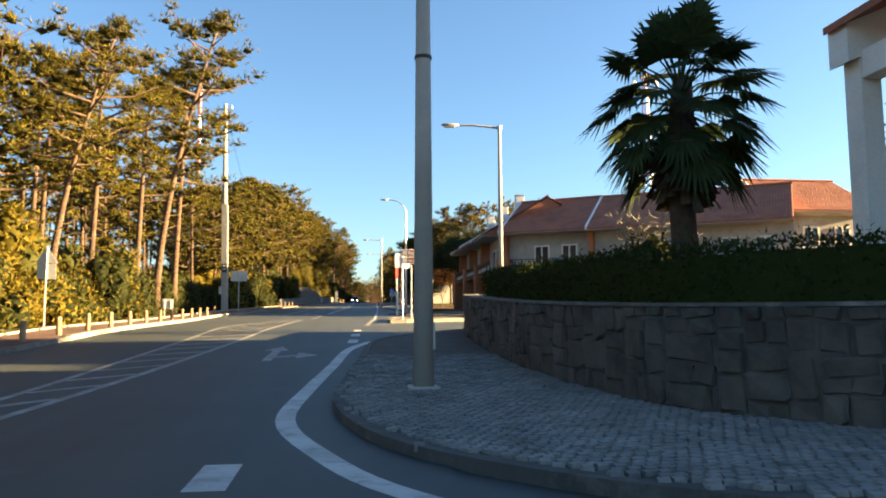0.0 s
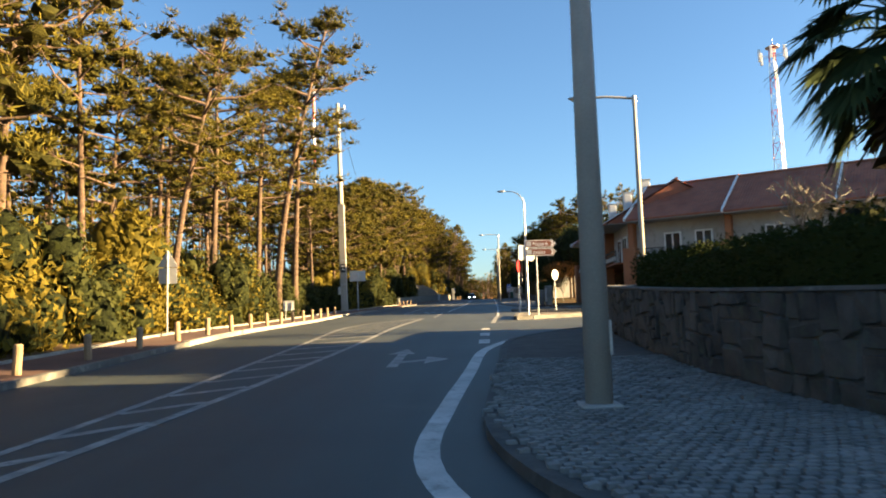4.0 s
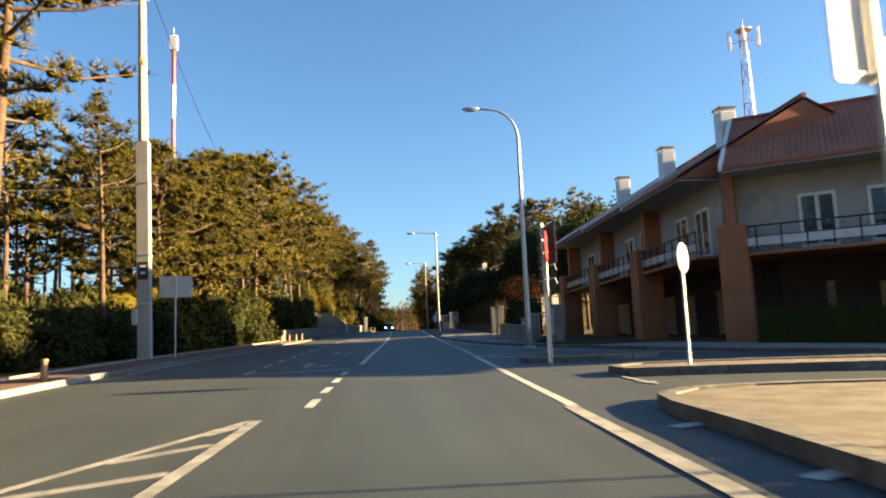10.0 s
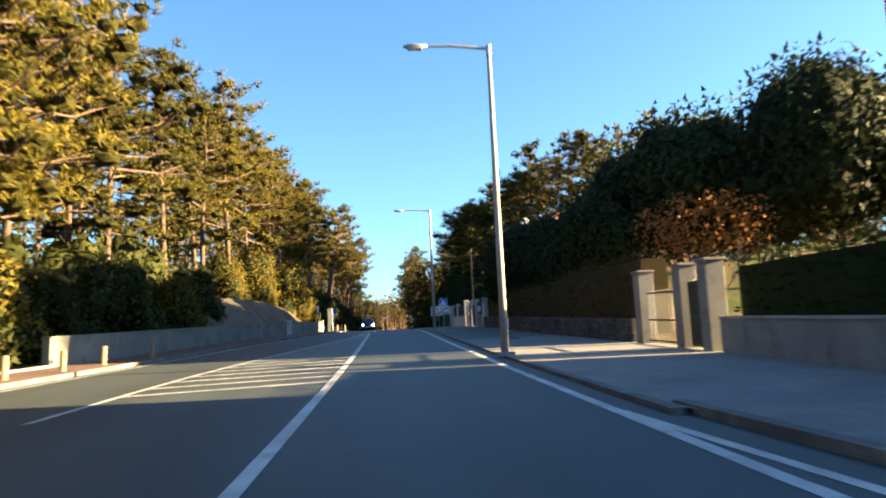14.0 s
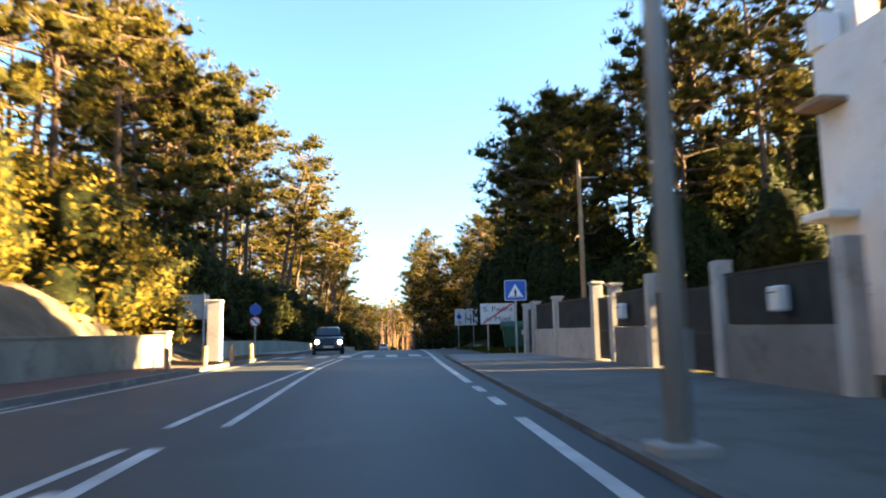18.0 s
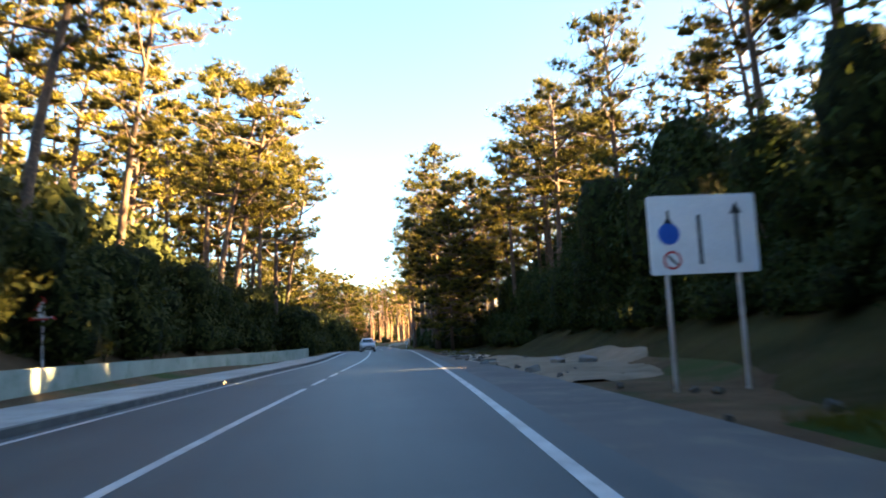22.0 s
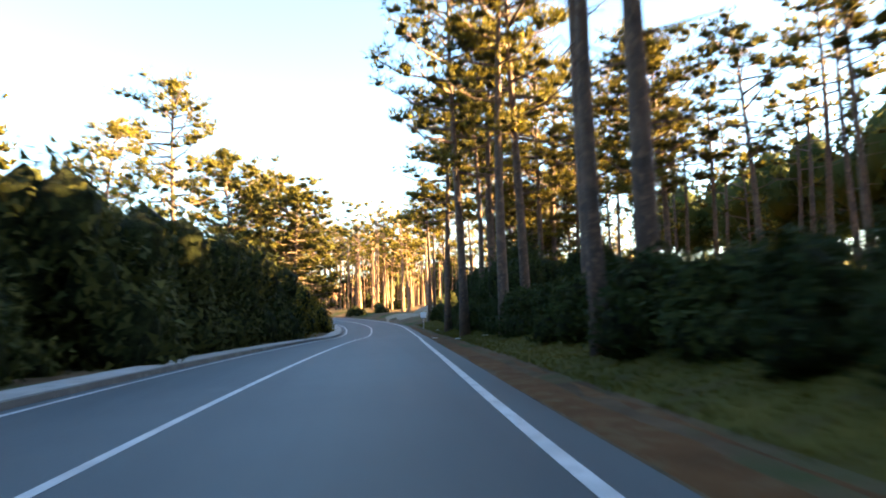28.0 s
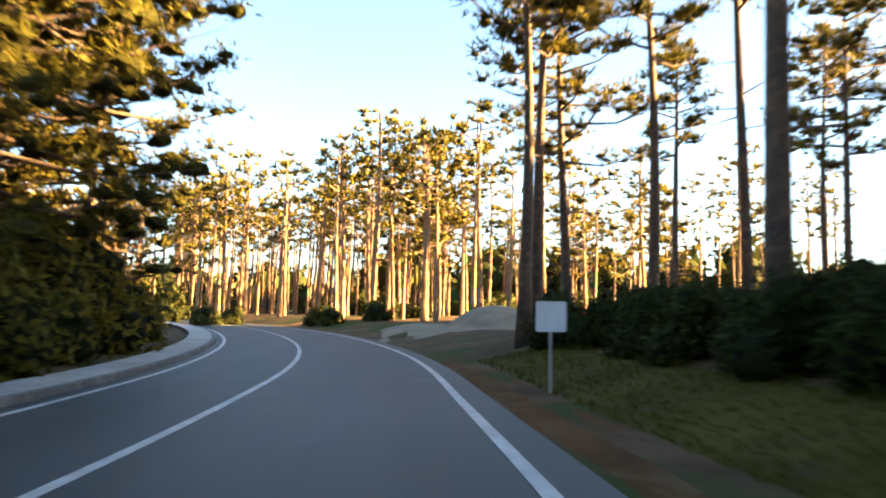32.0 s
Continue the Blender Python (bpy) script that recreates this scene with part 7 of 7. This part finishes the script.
for j in range(70):
    s = rock_rng.uniform(210, 238)
    x = right_edge(s) + rock_rng.uniform(1.6, 4.2)
    size = rock_rng.choice((0.12, 0.18, 0.25, 0.34, 0.5))
    ob = new("rock", rock_rng.choice(STONES))
    ob.matrix_world = pose(x, s, terrain(x, s) + 0.05 + size * 0.06, rock_rng.uniform(-8, 8), rock_rng.uniform(-8, 8), rock_rng.uniform(0, 360)) @ Matrix.Diagonal((size * 1.3, size * 0.9, size * 0.17, 1))
    tagged(ob, "flat broken stone lying in the sandy verge", "rock", "stones in the verge")
for j in range(30):
    s = rock_rng.uniform(186, 222)
    x = right_edge(s) + rock_rng.uniform(1.6, 5.0)
    size = rock_rng.choice((0.08, 0.1, 0.12, 0.16, 0.2))
    ob = new("rock", rock_rng.choice(STONES))
    ob.matrix_world = pose(x, s, terrain(x, s) + size * 0.3, rock_rng.uniform(0, 40), rock_rng.uniform(0, 40), rock_rng.uniform(0, 360)) @ Matrix.Diagonal((size, size * 0.8, size * 0.7, 1))
    tagged(ob, "broken stone lying in the sandy verge", "rock", "stones in the verge")
SLAB = [bpy.data.meshes.new_from_object(bpy.data.objects["rock"]) for _ in range(1)][0]
SLAB.materials.clear()
SLAB.materials.append(RENDER_WALL)
for x, s, size in ((11.0, 199.5, 0.3), (13.0, 204.0, 0.4), (13.8, 203.0, 0.45), (10.9, 207.5, 0.25)):
    ob = new("concrete_lump", SLAB)
    ob.matrix_world = pose(x, s, terrain(x, s) + size * 0.25, 12, 8, x * 50) @ Matrix.Diagonal((size * 1.3, size * 0.8, size * 0.8, 1))
    tagged(ob, "pale lump of broken concrete in the verge", "rubble", "stones in the verge")
for x, s in ((10.75, 179.1), (9.95, 172.9), (13.9, 304.7), (15.4, 296.5), (16.4, 327.5), (14.6, 300.0)):
    bm = bmesh.new()
    vs = [bm.verts.new((a * 0.16, b * 0.11, 0.02 + 0.02 * rock_rng.random())) for a, b in ((-1, -0.6), (0.2, -1), (1, -0.3), (0.7, 0.8), (-0.5, 1))]
    bm.faces.new(vs)
    low = bmesh.ops.extrude_face_region(bm, geom=list(bm.faces))["geom"]
    for v in low:
        if isinstance(v, bmesh.types.BMVert):
            v.co.z += 0.015
    ob = part("litter", bm, SIGN_WHITE)
    ob.location = (x, s, terrain(x, s) + 0.06)
    tagged(ob, "scrap of white litter in the grass", "litter", "litter")
for x, s in ((6.6, 82.0), (6.9, 110.5), (2.6, 13.6)):
    bm = tubed([(0, 0, -0.02), (0, 0, 0.012)], [0.3 if x > 3 else 0.12] * 2, 20)
    ob = part("manhole_cover", bm, DARK_METAL)
    ob.location = at(x, s, 0.13)
    tagged(ob, "dark iron cover set in the pavement", "manhole cover", "iron covers")


# ---- the dark car that comes the other way ----
def hatchback(x, s, turn, label, paint, lit):
    ob = thing("car", label, "car", "", "", at(x, s, 0.0), turn)
    W, L = 0.82, 1.85

    def loft(rows, mat, name, label="", parent=ob, closed=True):
        bm = bmesh.new()
        rings = [[bm.verts.new(p) for p in row] for row in rows]
        for a, b in zip(rings, rings[1:]):
            for i in range(len(a) - (0 if closed else 1)):
                bm.faces.new((a[i], a[(i + 1) % len(a)], b[(i + 1) % len(a)], b[i]))
        bm.faces.new(rings[0][::-1])
        bm.faces.new(rings[-1])
        bmesh.ops.recalc_face_normals(bm, faces=bm.faces)
        return part(name, bm, mat, parent, label, True)

    def ring(y, z0, z1, w0, w1):
        return [(-w0, y, z0 + 0.08), (-w0 + 0.06, y, z0), (w0 - 0.06, y, z0), (w0, y, z0 + 0.08), (w1, y, z1 - 0.08), (w1 - 0.1, y, z1), (-w1 + 0.1, y, z1), (-w1, y, z1 - 0.08)]
    loft([ring(-L, 0.3, 0.66, 0.66, 0.6), ring(-L + 0.12, 0.24, 0.8, 0.76, 0.72), ring(-L + 0.4, 0.22, 0.9, W, 0.78), ring(-0.7, 0.2, 0.98, W, 0.8),
          ring(0.9, 0.2, 1.0, W, 0.8), ring(L - 0.25, 0.24, 0.98, W, 0.76), ring(L, 0.32, 0.86, 0.74, 0.68)], paint, "body")
    loft([ring(-0.85, 0.92, 1.0, 0.74, 0.72), ring(-0.25, 0.95, 1.42, 0.76, 0.6), ring(0.35, 0.95, 1.5, 0.76, 0.6), ring(1.2, 0.95, 1.46, 0.76, 0.58), ring(1.72, 0.95, 1.05, 0.72, 0.66)], paint, "cabin")
    for quad in (((-0.62, -0.83, 1.03), (0.62, -0.83, 1.03), (0.52, -0.29, 1.4), (-0.52, -0.29, 1.4)),
                 ((-0.765, -0.5, 1.06), (-0.765, 1.1, 1.06), (-0.635, 1.0, 1.38), (-0.635, -0.15, 1.38)),
                 ((0.765, -0.5, 1.06), (0.765, 1.1, 1.06), (0.635, 1.0, 1.38), (0.635, -0.15, 1.38))):
        n = (Vector(quad[1]) - Vector(quad[0])).cross(Vector(quad[2]) - Vector(quad[0])).normalized()
        n = n if n.dot(Vector(quad[0]) - Vector((0, 0.3, 1.0))) > 0 else -n
        glass = bmesh.new()
        glass.faces.new([glass.verts.new(Vector(q) + n * 0.012) for q in quad])
        part("window", glass, GLASS, ob, "dark window glass")
    for sx in (-1, 1):
        part("headlight", tubed([(sx * 0.58, -L - 0.02, 0.64), (sx * 0.58, -L + 0.1, 0.64)], [0.1, 0.12], 14), HEADLIGHT if lit else LENS, ob, "lit headlight" if lit else "clear headlight")
        part("mirror", boxed((sx * 0.82 - 0.09, -0.52, 0.98), (sx * 0.82 + 0.09, -0.42, 1.12), 0.03), paint, ob)
        for yy in (-1.15, 1.2):
            t = part("wheel", tubed([(sx * 0.66, yy, 0.3), (sx * 0.83, yy, 0.3)], [0.3, 0.3], 18), RUBBER, ob)
            part("rim", tubed([(sx * 0.8, yy, 0.3), (sx * 0.84, yy, 0.3)], [0.19, 0.17], 14), GALV, t)
    part("grille", boxed((-0.36, -L - 0.015, 0.52), (0.36, -L + 0.05, 0.62), 0.01), BLACK, ob)
    part("bumper", boxed((-0.68, -L - 0.05, 0.3), (0.68, -L + 0.08, 0.48), 0.03), BLACK, ob)
    part("number_plate", boxed((-0.25, -L - 0.066, 0.35), (0.25, -L - 0.05, 0.45)), SIGN_WHITE, ob, "white plate with dark bars")
    for k in range(3):
        part("plate_bar", boxed((-0.2 + 0.15 * k, -L - 0.072, 0.375), (-0.1 + 0.15 * k, -L - 0.065, 0.425)), BLACK, ob)


hatchback(1.25, 167.0, 3, "small black hatchback with its headlights on", CAR_PAINT, True)
hatchback(6.85, 261.0, 2, "small silver hatchback on the road", SIGN_BACK, False)

# the tall leaning pine beside the junction
plant_pine(PINES, 1, -14.4, 57.5, 1.45, 0)
plant_pine(PINES, 0, -14.0, 61.5, 1.35, 70)


# ---- houses ----
def tiled_slope(bm, x0, x1, y0, z0, y1, z1, step=0.22):
    """A roof slope with rounded tile rows running down it."""
    n = max(2, int((x1 - x0) / step))
    xs = np.linspace(x0, x1, n * 4 + 1)
    lift = [0.035 * abs(math.sin(math.pi * k / 4)) for k in range(len(xs))]
    low = [bm.verts.new((x, y0, z0 + h)) for x, h in zip(xs, lift)]
    up = [bm.verts.new((x, y1, z1 + h)) for x, h in zip(xs, lift)]
    for k in range(len(xs) - 1):
        bm.faces.new((low[k], low[k + 1], up[k + 1], up[k]))
    return bm


def terrace_unit(x, y, z, turn, wide, label, chimney=0.5, first=False):
    """One terrace house: ground floor coloured dark for its shade, white upper floor behind a balcony, terracotta
    piers, tiled roof.
    """
    h = thing("terrace_house", label, "house", "terrace houses", "", (x, y, z), turn)
    D, EV, RG = 10.0, 6.9, 10.5
    part("ground_wall", boxed((0, 3.0, -1.5), (wide, D, 3.35)), RECESS_SHADE, h, "ground floor wall coloured near black for the shade of its recess")
    part("upper_wall", boxed((0, 0.6, 3.36), (wide, D, EV + 0.35)), HOUSE_WALL, h, "white rendered upper wall")
    for gx in (0.0, wide - 0.2):
        gable = plated([(-1.28, EV - 0.08), (11.1, EV - 0.08), (4.9, RG - 0.14)], gx, gx + 0.2, "z")
        for v in gable.verts:
            v.co = Vector((v.co.z, v.co.x, v.co.y))
        part("gable", gable, ROOF, h)
    roof = bmesh.new()
    tiled_slope(roof, -0.1, wide + 0.05, -1.35, EV, 4.9, RG)
    tiled_slope(roof, -0.1, wide + 0.05, 11.2, EV, 4.9, RG)
    for ya in (-1.35, 11.2):
        a = [roof.verts.new((px, py, pz)) for px, py, pz in ((-0.1, ya, EV - 0.12), (wide + 0.05, ya, EV - 0.12), (wide + 0.05, 4.9, RG - 0.12), (-0.1, 4.9, RG - 0.12))]
        roof.faces.new(a)
        b = [roof.verts.new((px, ya, pz)) for px, pz in ((-0.1, EV - 0.12), (wide + 0.05, EV - 0.12), (wide + 0.05, EV + 0.03), (-0.1, EV + 0.03))]
        roof.faces.new(b)
    r = part("roof", roof, ROOF, h, "brown-red tiled roof")
    part("ridge", tubed([(-0.1, 4.9, RG + 0.05), (wide + 0.05, 4.9, RG + 0.05)], [0.13, 0.13], 8), ROOF, r)
    slope = (RG - EV) / 6.25
    for gx in (-0.16, wide + 0.02) if first else (-0.16,):
        verge = bmesh.new()
        p = [(gx, -1.42, EV - 0.14), (gx, 4.9, RG - 0.08), (gx, 11.25, EV - 0.14)]
        for a, b in zip(p, p[1:]):
            vs = [verge.verts.new(q) for q in (a, b, (b[0], b[1], b[2] + 0.28), (a[0], a[1], a[2] + 0.28))]
            ws = [verge.verts.new((q.co.x + 0.16, q.co.y, q.co.z)) for q in vs]
            verge.faces.new(vs)
            verge.faces.new(ws[::-1])
            for i in range(4):
                verge.faces.new((vs[i], ws[i], ws[(i + 1) % 4], vs[(i + 1) % 4]))
        part("verge", verge, WHITE, r, "white verge parapet")
    part("soffit", boxed((-0.05, -1.3, EV - 0.2), (wide, 0.62, EV - 0.14)), HOUSE_WALL, r)
    # balcony
    bal = part("balcony", boxed((0.0, -0.75, 3.2), (wide, 3.0, 3.34), 0.02), TERRACOTTA, h, "terracotta balcony slab")
    for k in range(int(wide / 0.95) + 1):
        bx = min(0.05 + k * 0.95, wide - 0.05)
        part("rail_post", boxed((bx - 0.03, -0.72, 3.4), (bx + 0.03, -0.66, 4.4)), DARK_METAL, bal)
    for z in (3.55, 3.95, 4.38):
        part("rail", boxed((0.0, -0.715, z), (wide, -0.665, z + (0.07 if z > 4.3 else 0.035))), DARK_METAL, bal)
    part("rail_panel", boxed((0.02, -0.7, 3.58), (wide - 0.02, -0.685, 3.94)), SIGN_BACK, bal, "pale translucent panel")
    # pier and partition
    part("pier", boxed((-0.5, -1.0, -1.5), (0.65, 0.4, 4.55), 0.04), TERRACOTTA, h, "terracotta pier")
    part("fin", boxed((-0.2, -0.3, 4.55), (0.25, 0.75, EV + 0.05), 0.02), TERRACOTTA, h, "terracotta partition")
    # windows of the upper floor
    for cx in (wide * 0.42, wide * 0.74):
        w = part("window", boxed((cx - 0.72, 0.52, 3.42), (cx + 0.72, 0.61, 5.75), 0.01), WHITE, h)
        for sx in (-1, 1):
            part("pane", boxed((cx + sx * 0.33 - 0.25, 0.5, 3.62), (cx + sx * 0.33 + 0.25, 0.525, 5.6)), GLASS, w, "dark glass")
            part("frame", boxed((cx + sx * 0.33 - 0.03, 0.49, 4.5), (cx + sx * 0.33 + 0.03, 0.51, 4.56)), WHITE, w)
        part("mullion", boxed((cx - 0.05, 0.485, 3.45), (cx + 0.05, 0.51, 5.7)), WHITE, w)
    # ground floor: garage door, window, door
    g = part("garage_door", boxed((1.2, 2.93, -0.2), (3.7, 3.0, 2.15), 0.01), POST_WOOD, h, "brown sheet garage door")
    for k in range(5):
        part("panel_line", boxed((1.25, 2.92, 0.2 + 0.4 * k), (3.65, 2.932, 0.23 + 0.4 * k)), DARK_METAL, g)
    d = part("door", boxed((wide - 2.6, 2.93, -0.2), (wide - 1.6, 3.0, 2.0), 0.01), POST_WOOD, h, "brown front door")
    part("door_handle", boxed((wide - 1.75, 2.88, 0.85), (wide - 1.7, 2.93, 1.0)), GALV, d)
    if chimney is not None:
        c = part("chimney", boxed((wide * chimney - 0.4, 2.6, EV + 1.2), (wide * chimney + 0.4, 3.4, RG + 0.45), 0.03), WHITE, h, "white rendered chimney")
        part("pot_cap", boxed((wide * chimney - 0.46, 2.53, RG + 0.63), (wide * chimney + 0.46, 3.47, RG + 0.7), 0.01), CONCRETE, c)
        for sx in (-0.3, 0.3):
            part("cap_leg", boxed((wide * chimney + sx - 0.08, 2.62, RG + 0.45), (wide * chimney + sx + 0.08, 3.38, RG + 0.63)), WHITE, c)
    return h


terrace_unit(14.0, 90.6, 2.55, -91, 8.2, "end terrace house with white upper floor and tiled roof", 0.5, True)
terrace_unit(13.9, 82.4, 2.45, -91, 8.2, "terrace house with balcony and white chimney", 0.5)
terrace_unit(13.75, 74.2, 2.3, -91, 7.6, "terrace house with balcony above dark ground floor", 0.5)
ux, uy = math.cos(radians(-33)), math.sin(radians(-33))
for k in range(3):
    terrace_unit(14.2 + ux * (8.0 * k), 65.9 + uy * (8.0 * k), 2.2 - 0.05 * k, -33, 8.0, "terrace house with balcony facing the side street", None)
terrace_unit(35.2, 57.0, 3.3, 0, 9.0, "tiled house behind the end of the terrace", None)

# the villa on the near corner
villa = thing("villa", "white villa with a gabled porch on square columns", "house", "", "", (10.6, 9.2, 0.7), 0)
part("porch_column", boxed((-0.22, 4.25, -0.5), (0.26, 4.75, 6.1), 0.02), WHITE, villa, "white square column")
part("porch_column", boxed((-0.22, -3.4, -0.5), (0.26, -2.9, 5.4), 0.02), WHITE, villa)
part("porch_column", boxed((3.9, 4.25, -0.5), (4.4, 4.75, 7.4), 0.02), WHITE, villa)
part("porch_beam", boxed((-0.2, -3.45, 5.4), (0.24, 4.24, 6.0), 0.02), WHITE, villa)
gable = bmesh.new()
plate(gable, [(-0.5, 5.75), (-0.5, 6.55), (4.45, 8.7), (9.4, 6.55), (9.4, 5.75), (4.45, 7.75)], 4.2, 4.8)
part("porch_gable", gable, WHITE, villa)
# lengthened out of view at both ends to shade the porch column and cobbles
part("main_wall", boxed((3.2, -10.0, -0.5), (13.0, 4.7, 6.3)), WHITE, villa)
vroof = bmesh.new()
for xa, xb in ((-0.62, 4.45), (9.52, 4.45)):
    lo = [vroof.verts.new(p) for p in ((xa, -10.6, 6.5), (xa, 4.78, 6.5), (xb, 4.78, 8.72), (xb, -10.6, 8.72))]
    hi = [vroof.verts.new(v.co + Vector((0, 0, 0.16))) for v in lo]
    vroof.faces.new(lo)
    vroof.faces.new(hi)
    for i in range(4):
        vroof.faces.new((lo[i], hi[i], hi[(i + 1) % 4], lo[(i + 1) % 4]))
bmesh.ops.recalc_face_normals(vroof, faces=vroof.faces)
part("roof", vroof, ROOF, villa, "tiled gable roof")
w = part("window", boxed((3.1, -2.6, 1.0), (3.22, -1.2, 2.6), 0.01), WHITE, villa)
part("pane", boxed((3.08, -2.5, 1.1), (3.1, -1.3, 2.5)), GLASS, w)
part("door", boxed((3.1, 0.2, -0.3), (3.22, 1.3, 2.1), 0.01), POST_WOOD, villa)

# the white house behind the gates
house = thing("white_house", "plain white two-storey house behind the garden wall", "house", "", "", (14.3, 139.6, road_z(139.6) + 0.2), 2)
part("wall", boxed((0, -7.0, -1.0), (9.0, 3.0, 7.6)), WHITE, house, "white rendered wall")
part("parapet", boxed((-0.1, 2.5, 7.6), (0.5, 3.05, 8.5), 0.03), WHITE, house)
part("chimney", boxed((0.6, 2.1, 7.6), (1.2, 2.9, 9.2), 0.03), WHITE, house)
hroof = bmesh.new()
lo = [hroof.verts.new(p) for p in ((0.0, -7.0, 7.6), (9.0, -7.0, 7.6), (9.0, 2.4, 7.6), (0.0, 2.4, 7.6))]
hi = [hroof.verts.new(p) for p in ((4.2, -3.5, 9.4), (5.0, -3.5, 9.4), (5.0, -1.0, 9.4), (4.2, -1.0, 9.4))]
hroof.faces.new(lo[::-1])
hroof.faces.new(hi)
for i in range(4):
    hroof.faces.new((lo[i], lo[(i + 1) % 4], hi[(i + 1) % 4], hi[i]))
part("roof", hroof, ROOF, house, "low tiled roof")
for z in (1.2, 4.4):
    for yy in (-4.6, -2.4):
        w = part("window", boxed((-0.04, yy - 0.6, z), (0.02, yy + 0.6, z + 1.3), 0.01), RENDER_WALL, house)
        part("pane", boxed((-0.06, yy - 0.5, z + 0.1), (-0.035, yy + 0.5, z + 1.2)), GLASS, w)
        part("sill", boxed((-0.16, yy - 0.7, z - 0.08), (0.02, yy + 0.7, z), 0.01), CONCRETE, w)
part("canopy", boxed((-0.75, 1.9, 3.3), (0.0, 2.9, 3.5), 0.03), WHITE, house, "small white canopy")
part("awning", boxed((-0.7, 1.9, 6.0), (0.0, 2.9, 6.15), 0.02), POST_WOOD, house)
